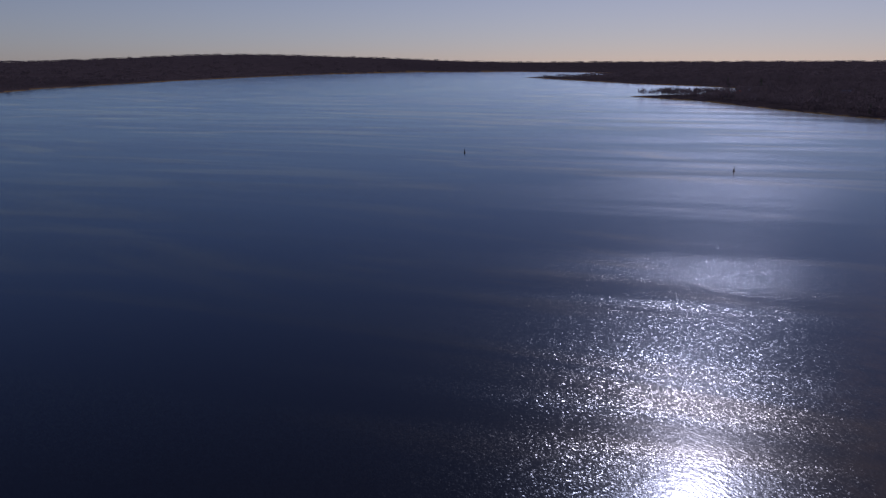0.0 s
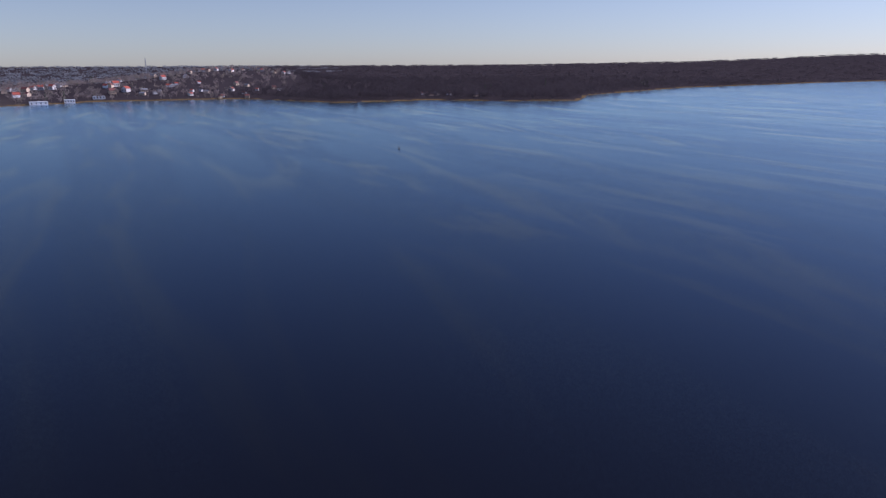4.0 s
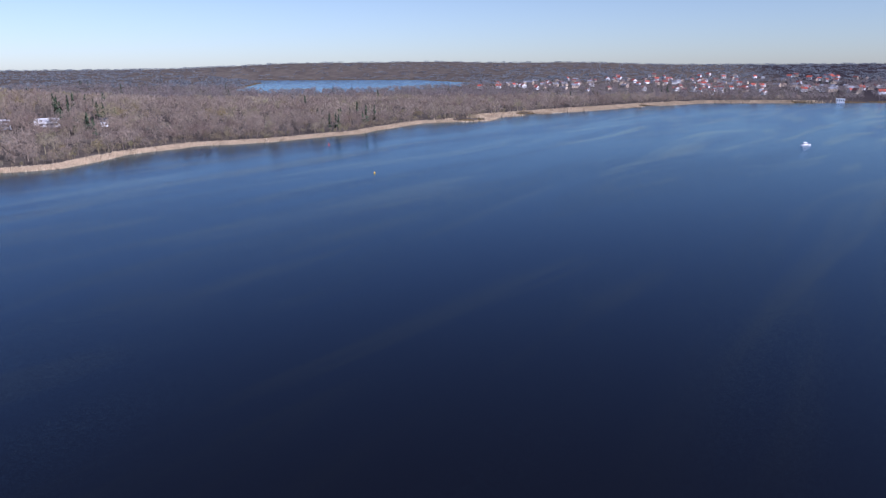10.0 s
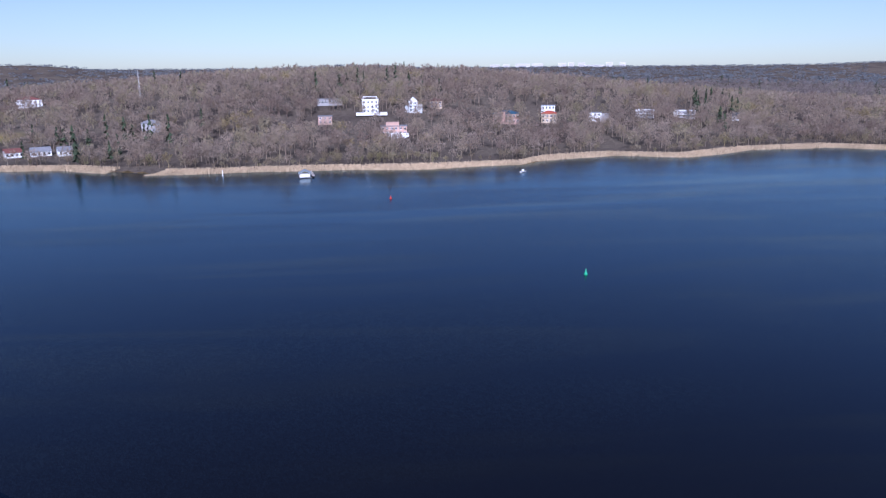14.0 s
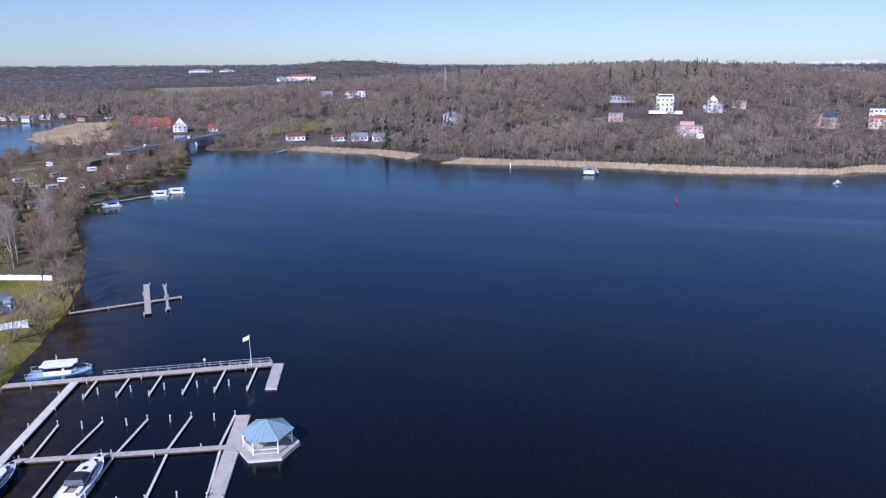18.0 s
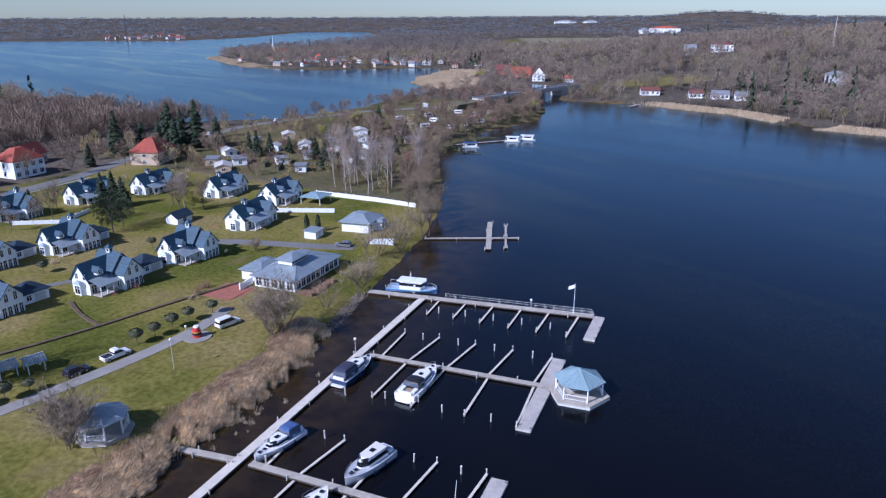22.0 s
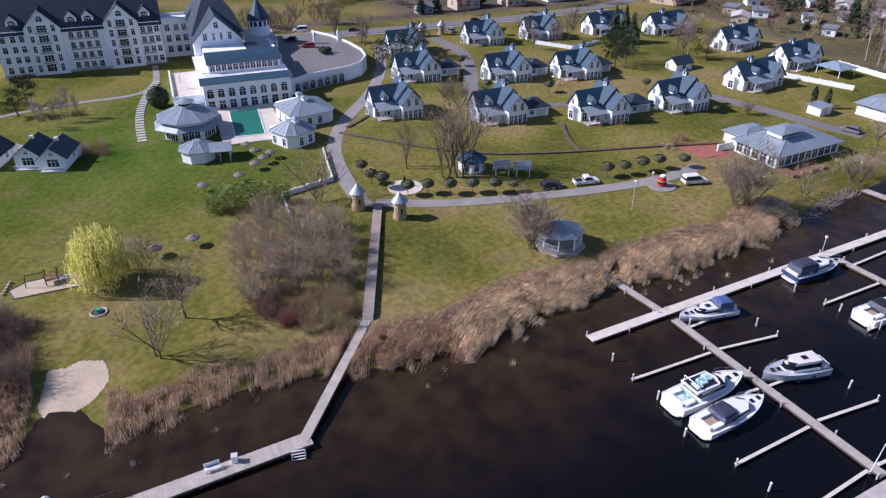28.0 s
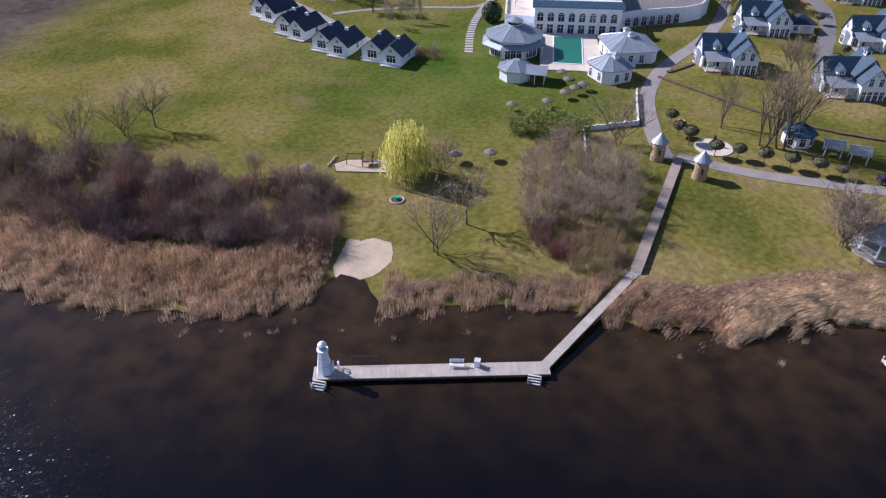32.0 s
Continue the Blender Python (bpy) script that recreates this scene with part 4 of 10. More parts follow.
for p, q in (((69.9, -126.8), (68.5, -117.5)), ((64.0, -128.0), (62.7, -118.4)), ((58.0, -129.2), (56.8, -118.9)), ((52.0, -130.4), (50.7, -119.5)),
             ((46.1, -131.6), (45.0, -120.4)), ((40.0, -132.9), (39.0, -121.1)),
             ((66.2, -97.2), (67.7, -107.6)), ((60.8, -98.0), (60.6, -108.9)), ((60.7, -96.3), (59.5, -83.8)), ((53.4, -99.0), (53.1, -109.7)), ((53.4, -97.3), (52.4, -84.5)),
             ((45.7, -100.0), (45.8, -110.7)), ((45.3, -98.4), (43.6, -86.2)), ((37.7, -101.1), (38.3, -111.4)), ((37.2, -99.5), (35.0, -86.9)),
             ((62.0, -61.6), (63.3, -70.7)), ((56.5, -62.1), (56.0, -71.6)), ((56.3, -60.4), (55.5, -47.4)), ((48.2, -62.9), (48.8, -71.8)), ((48.3, -61.2), (47.9, -49.6)),
             ((41.3, -63.8), (41.3, -73.4)), ((40.9, -62.0), (39.4, -49.9)), ((33.7, -64.5), (34.0, -74.3)), ((33.5, -62.8), (31.4, -50.0))):
    finger(p, q)

for p, q, w in (((35.9, -133.3), (34.6, -121.8), 2.2), ((36.8, -111.3), (33.8, -86.6), 2.4), ((31.9, -74.0), (29.0, -50.0), 2.4)):
    m, n = along(p, q)
    po = thing("pontoon", m, "broad weathered concrete pontoon afloat at the jetty's head", "pontoon", "pontoons")
    k = max(1, round(n / 12))
    for i in range(k):
        part("float", Shape().box(i * n / k + 0.05, -w / 2, -0.25, (i + 1) * n / k - 0.05, w / 2, 0.42), FLOAT_CONC, po)
        part("rubbing_strip", Shape().box(i * n / k + 0.05, -w / 2 - 0.06, 0.2, (i + 1) * n / k - 0.05, -w / 2 - 0.002, 0.36), WOOD_DARK, po)
    for x in (0.6, n / 2, n - 0.6):
        part("bollard", Shape().cyl(x, w / 2 - 0.25, 0.42, 0.75, 0.08, 0.1, 7), STEEL, po)

mooring = thing("mooring_post", pose(63.3, -107.1, 0, 1.5, 0, 0), "pale timber mooring post standing in dark water", "post", "mooring posts")
part("support_post", Shape().cyl(0, 0, -1.6, 1.3, 0.13, 0.12, 8), POST_PALE, mooring)
part("cap", Shape().cyl(0, 0, 1.302, 1.38, 0.15, 0.05, 8), WHITE_TRIM, mooring)
for k, (x, y) in enumerate(((56.1, -108.2), (49.0, -109.3), (41.6, -110.1), (66.9, -119.9), (61.1, -121.0), (55.1, -121.9), (49.1, -122.9), (43.2, -123.5), (47.3, -85.7), (39.3, -87.0),
                            (59.2, -70.9), (44.5, -72.3), (37.3, -73.0), (59.9, -47.4), (51.6, -48.5), (35.4, -50.9), (57.6, -84.9), (64.0, -82.6), (45.2, -47.6), (62.6, -61.9), (52.2, -86.5))):
    copy_thing(mooring, pose(x, y, 0, 2 * math.sin(k * 2.1), 2 * math.cos(k * 3.7), k * 40))


def flagpole(x, y, z, h, lean=0.0, flag=True):
    f = thing("flagpole", pose(x, y, z, 0, lean, 0), "slim white flagpole at the jetty's end" + (" with a small white flag" if flag else ""), "flagpole")
    part("pole", Shape().cyl(0, 0, 0, h, 0.07, 0.035, 8), WHITE_TRIM, f)
    part("foot", Shape().cyl(0, 0, -0.02, 0.3, 0.16, 0.1, 8), STEEL, f)
    if flag:
        c, n = Shape(), 7
        pts = [(0.05 + 0.22 * i, 0.12 * math.sin(i * 1.1), h - 0.25 - 0.12 * i) for i in range(n)]
        for a, b in zip(pts, pts[1:]):
            c.slab([(*a[:2], a[2]), (*b[:2], b[2]), (b[0], b[1] + 0.03, b[2] - 0.75), (a[0], a[1] + 0.03, a[2] - 0.75)], 0.02)
        part("flag", c, WHITE_TRIM, f, "limp white flag")


flagpole(40.8, -130.8, 0.64, 7.2)
flagpole(33.0, -62.4, 0.58, 7.0, -4, False)


def lamp_post(x, y, z, h):
    f = thing("lamp_post", pose(x, y, z), "slender white lamp post with a round head", "lamp post", "lamp posts")
    part("pole", Shape().cyl(0, 0, 0, h, 0.06, 0.045, 8), WHITE_DIRTY, f)
    part("head", Shape().cyl(0, 0, h, h + 0.35, 0.16, 0.26, 10).cyl(0, 0, h + 0.352, h + 0.5, 0.28, 0.06, 10), WHITE_TRIM, f)


lamp_post(70.9, -95.2, 0.62, 2.6)
lamp_post(76.2, -125.4, 0.64, 1.6)
lamp_post(50.2, -130.6, 0.64, 1.5)


def gazebo(name, x, y, z, n, r, eave, top, label, platform, turn=0.0, roof_mat=ZINC_GREEN, rail_gap=1):
    g = thing(name, pose(x, y, z, 0, 0, math.degrees(turn)), label, "gazebo")
    part("platform", Shape().prism(ngon(0, 0, platform, n), -0.3, 0.0), DECK, g)
    part("skirt", Shape().prism(ngon(0, 0, platform + 0.04, n), -0.62, -0.3), WHITE_DIRTY, g)
    for i in range(n):
        a = 2 * math.pi * i / n
        px, py = (r - 0.45) * math.cos(a), (r - 0.45) * math.sin(a)
        part("post", Shape().box(px - 0.09, py - 0.09, 0, px + 0.09, py + 0.09, eave), WHITE_TRIM, g)
        b = 2 * math.pi * (i + 1) / n
        qx, qy = (r - 0.45) * math.cos(b), (r - 0.45) * math.sin(b)
        part("fascia", Shape().tube((px, py, eave - 0.14), (qx, qy, eave - 0.14), 0.13, n=4), WHITE_TRIM, g)
        if i != rail_gap:
            rl = Shape().tube((px, py, 0.95), (qx, qy, 0.95), 0.05, n=4).tube((px, py, 0.2), (qx, qy, 0.2), 0.04, n=4)
            for k in range(1, 12):
                u = k / 12
                rl.tube((px + (qx - px) * u, py + (qy - py) * u, 0.2), (px + (qx - px) * u, py + (qy - py) * u, 0.95), 0.022, n=4)
            part("railing", rl, WHITE_TRIM, g)
        ex, ey = r * math.cos(a), r * math.sin(a)
        fx, fy = r * math.cos(b), r * math.sin(b)
        roof = part("roof_panel", Shape().slab([(ex, ey, eave), (fx, fy, eave), (0, 0, top)], 0.1), roof_mat, g)
        part("hip_seam", Shape().tube((ex, ey, eave + 0.03), (0, 0, top + 0.03), 0.05, n=4), roof_mat, roof)
        for k in range(1, 5):
            u = k / 5
            sx, sy = ex + (fx - ex) * u, ey + (fy - ey) * u
            w = 1 - abs(2 * u - 1)
            part("seam", Shape().tube((sx, sy, eave + 0.02), (sx * (1 - w * 0.9), sy * (1 - w * 0.9), eave + (top - eave) * w * 0.9 + 0.02), 0.025, n=3), roof_mat, roof)
    part("finial", Shape().cyl(0, 0, top - 0.05, top + 0.35, 0.1, 0.02, 6), ZINC, g)
    return g


lake_gazebo = gazebo("lake_gazebo", 29.9, -101.3, 0.62, 6, 4.3, 2.5, 4.3, "white hexagonal gazebo with a pale blue-green roof on the jetty", 5.1, 0.15, rail_gap=2)
table = thing("garden_table", pose(30.6, -100.6, 0.62), "small white garden table under the gazebo roof", "table")
part("tabletop", Shape().cyl(0, 0, 0.7, 0.75, 0.8, n=14), WHITE_TRIM, table)
part("leg", Shape().cyl(0, 0, 0, 0.7, 0.06, n=6), STEEL, table)
shore_gazebo = gazebo("shore_gazebo", 87.6, -54.8, 1.95, 8, 3.9, 2.5, 3.9, "white octagonal gazebo with a blue-grey roof by the reeds", 4.2, 0.2, ZINC, 3)


# ---- boats ----
CLEAR_VINYL = material("clear_vinyl_screen", (0.1, 0.12, 0.16), 0.15, var=0.3, scale=2, fine=6)


def hull_mesh(length, beam, free, low=-0.35, fine=1.0):
    """A planing hull: lofted stations from stern (x=0) to bow (x=length)."""
    s, n = Shape(), 14
    rows = []
    for i in range(n + 1):
        u = math.sin(math.pi / 2 * i / n)
        half = beam / 2 * (1 - max(0, (u - 0.42) / 0.58) ** (2.5 * fine)) * (0.93 + 0.07 * min(1, u * 4)) + 0.02
        top = free * (1 + 0.24 * u ** 2)
        x = length * u
        flare = 0.72 - 0.25 * u
        keel = low * (1 - u ** 4)
        rows.append([(x - 0.04 * length * (1 - u), 0, keel), (x, half * flare * 0.7, low * 0.7 + 0.1 * u), (x, half * flare + 0.25 * half, 0.25 + 0.2 * u), (x, half, top * 0.8), (x, half, top)])
    k = 5
    for r in rows:
        s.v += [(x, y, z) for x, y, z in r] + [(x, -y, z) for x, y, z in r]
    for i in range(n):
        a, b = i * 2 * k, (i + 1) * 2 * k
        for j in range(k - 1):
            s.f += [(a + j, b + j, b + j + 1, a + j + 1), (a + k + j + 1, b + k + j + 1, b + k + j, a + k + j)]
    s.f.append(tuple(list(range(0, k)) + list(range(2 * k - 1, k - 1, -1))))
    deck = Shape()
    for r in rows:
        deck.v += [(r[4][0], r[4][1] - 0.01, r[4][2] - 0.04), (r[4][0], -r[4][1] + 0.01, r[4][2] - 0.04)]
    for i in range(n):
        deck.f.append((2 * i + 1, 2 * i, 2 * i + 2, 2 * i + 3)[::-1])
    edge = [(Vector(r[4])) for r in rows]
    return s, deck, edge


def yacht(stern, bow, free, label, hull_mat, deck_mat, cabin, top=None, canopy=None, fly=None, rail=True, covers=None, trim=1.0):
    """A moored motor yacht between two points of the water line."""
    m, n = along(stern, bow)
    m, n = m @ pose(trim, 0, 0), n - trim
    b = n * 0.345
    y = thing("motor_yacht", m, label, "boat", "moored motor yachts")
    hull, deck, edge = hull_mesh(n, b, free)
    hp = part("hull", hull, hull_mat, y, smooth=False)
    part("waterline_stripe", Shape().box(0.02 * n, -b * 0.47, 0.08, 0.55 * n, b * 0.47, 0.2), NAVY_HULL, hp)
    part("deck", deck, deck_mat, y)
    part("rub_rail", rail_tube([(p.x, p.y, p.z) for p in edge], 0.05), WHITE_TRIM, y)
    part("rub_rail", rail_tube([(p.x, -p.y, p.z) for p in edge], 0.05), WHITE_TRIM, y)
    part("swim_platform", Shape().prism([(-0.065 * n, -b * 0.26), (-0.04 * n, -b * 0.38), (-0.005, -b * 0.42), (-0.005, b * 0.42), (-0.04 * n, b * 0.38), (-0.065 * n, b * 0.26)], 0.2, 0.36), GELCOAT, y)
    x0, x1, h = cabin
    body = Shape().prism([(x0 * n, -b * 0.38), (x1 * n, -b * 0.34), ((x1 + 0.1) * n, -b * 0.12), ((x1 + 0.1) * n, b * 0.12), (x1 * n, b * 0.34), (x0 * n, b * 0.38)], free * 0.9, free + h, 0.84)
    cab = part("cabin", body, GELCOAT, y)
    band = Shape().prism([(x0 * n - 0.02, -b * 0.37), (x1 * n + 0.02, -b * 0.325), ((x1 + 0.1) * n + 0.03, -b * 0.115), ((x1 + 0.1) * n + 0.03, b * 0.115), (x1 * n + 0.02, b * 0.325), (x0 * n - 0.02, b * 0.37)], free + h * 0.35, free + h * 0.8, 0.91)
    part("cabin_window_band", band, BLACK_GLASS, cab)
    cm = (x0 + x1) / 2 * n
    if top:
        part("cabin_roof", Shape().prism([(x0 * n, -b * 0.34), (x1 * n - 0.2, -b * 0.31), (x1 * n + 0.15, 0), (x1 * n - 0.2, b * 0.31), (x0 * n, b * 0.34)], free + h + 0.02, free + h + 0.14, 0.95), top, cab)
        part("roof_hatch", Shape().box(cm - 0.4, -0.35, free + h + 0.141, cm + 0.4, 0.35, free + h + 0.2), BLACK_GLASS, cab)
    cx = x0 * n
    cock = part("cockpit", Shape().box(0.03 * n, -b * 0.38, free * 0.55, cx - 0.05, b * 0.38, free + 0.02), TEAK if not covers else covers, y)
    for s in (-1, 1):
        part("seat", Shape().box(0.06 * n, s * b * 0.2, free + 0.021, cx * 0.75, s * b * 0.36, free + 0.35), WHITE_TRIM, cock)
    part("transom_bench", Shape().box(0.02 * n, -b * 0.3, free + 0.021, 0.05 * n, b * 0.3, free + 0.42), WHITE_TRIM, cock)
    ws = Shape()
    for s in (-1, 1):
        ws.slab([(x1 * n + 0.02, s * b * 0.3, free + h * 0.9), ((x1 + 0.09) * n, s * b * 0.08, free + h * 0.6), ((x1 + 0.06) * n, s * b * 0.08, free + h + 0.25), (x1 * n - 0.2, s * b * 0.28, free + h + 0.3)], 0.03)
    part("windscreen", ws, BLACK_GLASS, y)
    if canopy:
        mat, c0, c1, ch = canopy
        z0, z1 = free + 0.1, free + 0.25 + ch
        foot = [(c0 * n, -b * 0.37), (c1 * n, -b * 0.36), (c1 * n + 0.25, 0), (c1 * n, b * 0.36), (c0 * n, b * 0.37), (c0 * n - 0.1, 0)]
        mid_x, head = (c0 + c1) / 2 * n, []
        for px, py in foot:
            head.append((mid_x + (px - mid_x) * 0.93, py * 0.93))
        cp = part("canopy", Shape().prism(foot, z0, z0 + (z1 - z0) * 0.3, 0.97).prism(head, z0 + (z1 - z0) * 0.72, z0 + (z1 - z0) * 0.9, 0.9).prism([(mid_x + (px - mid_x) * 0.82, py * 0.84) for px, py in foot], z0 + (z1 - z0) * 0.9, z1, 0.6), mat, y)
        part("vinyl_screen", Shape().prism([(mid_x + (px - mid_x) * 0.965, py * 0.965) for px, py in foot], z0 + (z1 - z0) * 0.3, z0 + (z1 - z0) * 0.72, 0.96), CLEAR_VINYL, cp)
    if fly:
        f = part("flybridge", Shape().prism([(fly[0] * n, -b * 0.34), (fly[1] * n, -b * 0.32), (fly[1] * n + 0.5, 0), (fly[1] * n, b * 0.32), (fly[0] * n, b * 0.34)], free + h + 0.15, free + h + 0.5, 1.04), GELCOAT, y)
        part("flybridge_floor", Shape().box(fly[0] * n + 0.15, -b * 0.28, free + h + 0.501, fly[1] * n - 0.2, b * 0.28, free + h + 0.53), BLACK_PAINT, f)
        for i in range(3):
            xx = fly[0] * n + 0.4 + i * (fly[1] - fly[0]) * n * 0.28
            part("cover", Shape().box(xx, -b * 0.24 + 0.3 * i, free + h + 0.531, xx + 0.9, b * 0.05 + 0.3 * i, free + h + 0.8), TEAL_COVER, f)
        part("radar_arch", rail_tube([(fly[0] * n + 0.5, -b * 0.34, free + h + 0.4), (fly[0] * n + 0.2, -b * 0.3, free + h + 1.3), (fly[0] * n + 0.2, b * 0.3, free + h + 1.3), (fly[0] * n + 0.5, b * 0.34, free + h + 0.4)], 0.07), GELCOAT, f)
    if rail:
        for s in (-1, 1):
            pts = [(p.x, s * (p.y - 0.08), p.z + 0.6) for p in edge[7:]]
            r = rail_tube(pts, 0.022)
            for p in edge[7::2]:
                r.tube((p.x, s * (p.y - 0.08), p.z), (p.x, s * (p.y - 0.08), p.z + 0.6), 0.02, n=4)
            part("bow_rail", r, STEEL, y)
    for k in range(2):
        xx = (x1 + 0.16 + 0.1 * k) * n
        part("deck_hatch", Shape().box(xx - 0.25, -0.25, free * 1.2, xx + 0.25, 0.25, free * (1.24 + 0.06 * k) + 0.03), BLACK_GLASS, y)
    for k, s in ((0.3, 1), (0.55, 1), (0.4, -1)):
        part("fender", Shape().cyl(k * n, s * (b / 2 + 0.1), 0.25, 0.85, 0.11, n=8), NAVY_HULL, y)
    return y


def rail_tube(pts, r):
    s = Shape()
    for a, b in zip(pts, pts[1:]):
        s.tube(a, b, r, n=5)
    return s


yacht((66.9, -83.4), (67.3, -94.9), 1.15, "classic motor cruiser with a dark navy canvas canopy at its stern", NAVY_HULL, GREY_HULL, (0.42, 0.66, 0.75), GELCOAT, (CANVAS_NAVY, 0.05, 0.42, 1.45), covers=CANVAS_NAVY)
yacht((54.3, -84.6), (54.9, -97.0), 1.2, "white motor yacht with a black cockpit cover and rounded cabin", GELCOAT, GELCOAT, (0.4, 0.66, 0.8), GELCOAT, (BLACK_PAINT, 0.2, 0.42, 1.1))
yacht((63.4, -71.0), (64.1, -61.2), 1.0, "small white cabin cruiser with a bright blue canvas top", GELCOAT, GELCOAT, (0.38, 0.62, 0.7), GELCOAT, (CANVAS_BLUE, 0.1, 0.36, 1.35), trim=0.7)
yacht((48.5, -72.4), (49.6, -62.9), 1.3, "grey-hulled motor yacht with a cream cabin roof and wheelhouse", GREY_HULL, GREY_HULL, (0.16, 0.6, 1.25), material("cream_roof", (0.74, 0.71, 0.64), 0.5, var=0.08), None, covers=TEAK, trim=0.3)
yacht((49.3, -47.4), (50.7, -60.6), 1.25, "large white flybridge yacht with turquoise cushions and covers", GELCOAT, GELCOAT, (0.25, 0.62, 0.95), BLACK_GLASS, None, fly=(0.2, 0.52), covers=TEAL_COVER, trim=1.6)
yacht((44.9, -48.6), (46.4, -60.0), 1.1, "white sports cruiser with a navy cockpit canopy and teak platform", GELCOAT, GELCOAT, (0.44, 0.64, 0.55), None, (CANVAS_NAVY, 0.22, 0.44, 1.0))

# the blue and white work boat at the landing stage
m, n = along((84.0, -126.6), (72.6, -129.2))
ferry = thing("work_boat", m, "blue and white passenger launch with a flat-roofed wheelhouse at the jetty", "boat")
hull, deck, edge = hull_mesh(n, 3.9, 0.9, fine=1.6)
part("hull", hull, material("sky_blue_hull", (0.16, 0.3, 0.52), 0.35, var=0.12), ferry)
part("deck", deck, material("pale_blue_deck", (0.38, 0.5, 0.62), 0.6, var=0.15), ferry)
wh = part("wheelhouse", Shape().prism([(3.2, -1.4), (8.4, -1.4), (8.8, 0), (8.4, 1.4), (3.2, 1.4)], 0.85, 2.7, 0.97), WHITE_TRIM, ferry)
part("window_band", Shape().prism([(3.15, -1.42), (8.42, -1.42), (8.84, 0), (8.42, 1.42), (3.15, 1.42)], 1.7, 2.35, 0.99), BLACK_GLASS, wh)
part("roof", Shape().prism([(2.6, -1.7), (8.8, -1.7), (9.3, 0), (8.8, 1.7), (2.6, 1.7)], 2.72, 2.86, 0.98), WHITE_TRIM, wh)
part("mast", Shape().cyl(5.5, 0, 2.86, 4.8, 0.05, 0.03, 6).box(5.45, -0.5, 4.0, 5.55, 0.5, 4.06), WHITE_TRIM, ferry)
for s in (-1, 1):
    r = rail_tube([(p.x, s * (p.y - 0.05), p.z + 0.75) for p in edge], 0.03)
    for p in edge[::2]:
        r.tube((p.x, s * (p.y - 0.05), p.z), (p.x, s * (p.y - 0.05), p.z + 0.75), 0.025, n=4)
    part("railing", r, WHITE_TRIM, ferry)

# ---- the bathing jetty with its little lighthouse ----
bath_jetty = thing("bathing_jetty", Matrix(), "silver-grey plank bathing jetty with an elbow, leading out from the reeds", "jetty")
for (p, q, w, low) in (((56.5, 20.6), (60.1, -6.9), 2.1, 0.0), ((59.3, -5.6), (78.6, -18.9), 1.25, 0.006)):
    m, n = along(p, q, -low)
    if low:                                   # the gangway rises to the bank
        m, n = m @ pose(0, 0, 0, 0, -2.1, 0), n + 0.4
    d = part("deck", Shape().box(0, -w / 2, 0.62, n, w / 2, 0.7), DECK, bath_jetty)
    d.matrix_basis = m
    for s in (-1, 1):
        part("edge_beam", Shape().box(0, s * w / 2 - 0.07, 0.38, n, s * w / 2 + 0.07, 0.615), WOOD_DARK, d)
    for i in range(int(n / 3) + 1):
        for s in (-1, 1):
            part("support_post", Shape().cyl(0.2 + 3 * i, s * (w / 2 - 0.15), -1.5, 0.5, 0.1, n=6), WOOD_DARK, d)
for lx, ly in ((55.3, 19.6), (58.6, -5.2)):
    lad = Shape()
    for dy in (-0.75, 0.75):
        lad.box(-0.9, dy - 0.05, -0.8, 0.0, dy + 0.05, 0.1).box(-0.95, dy - 0.04, -0.8, -0.86, dy + 0.04, 0.7)
    for k in range(4):
        lad.box(-0.9 + 0.22 * k, -0.75, -0.35 + 0.22 * k, -0.72 + 0.22 * k, 0.75, -0.29 + 0.22 * k)
    st = part("bathing_steps", lad, WHITE_DIRTY, bath_jetty, "white bathing steps into the water")
    st.matrix_basis = pose(lx + 0.15, ly, 0.35, 0, 0, -7)
gate = part("gate_frame", rail_tube([(0, -0.7, 0), (0, -0.7, 1.7), (0, 0.7, 1.7), (0, 0.7, 0)], 0.05).tube((0, -0.7, 0.9), (0, 0.7, 0.9), 0.04), material("blue_steel", (0.12, 0.2, 0.32), 0.5, var=0.2), bath_jetty)
gate.matrix_basis = pose(77.3, -17.9, 0.7, 0, 0, -37)

lh = thing("lighthouse_model", pose(57.0, 19.3, 0.7), "small white octagonal model lighthouse on the bathing jetty", "lighthouse")
part("tower", Shape().cyl(0, 0, 0, 3.3, 1.0, 0.52, 8), WHITE_TRIM, lh)
part("gallery", Shape().cyl(0, 0, 3.31, 3.45, 0.72, 0.72, 8), WHITE_TRIM, lh)
ln = part("lantern", Shape().cyl(0, 0, 3.452, 4.1, 0.42, 0.42, 8), WHITE_DIRTY, lh)
part("lantern_pane", Shape().cyl(0, 0, 3.6, 3.95, 0.44, 0.44, 8), ZINC, ln)
part("dome", Shape().cyl(0, 0, 4.102, 4.35, 0.56, 0.42, 8).cyl(0, 0, 4.352, 4.6, 0.42, 0.05, 8), WHITE_TRIM, lh)
part("door", Shape().box(-0.35, -1.02, 0.0, 0.35, -0.9, 1.5), WHITE_DIRTY, lh)
part("band", Shape().cyl(0, 0, 1.2, 1.28, 0.85, 0.83, 8).cyl(0, 0, 2.3, 2.38, 0.68, 0.66, 8), WHITE_DIRTY, lh)
life = thing("life_ring", pose(57.5, 17.8, 1.5, 90, 0, 0), "white life ring on a stand beside the model lighthouse", "life ring")
part("ring", rail_tube([(0.4 * math.cos(a), 0.4 * math.sin(a), 0) for a in [i * math.pi / 8 for i in range(17)]], 0.07), WHITE_TRIM, life)
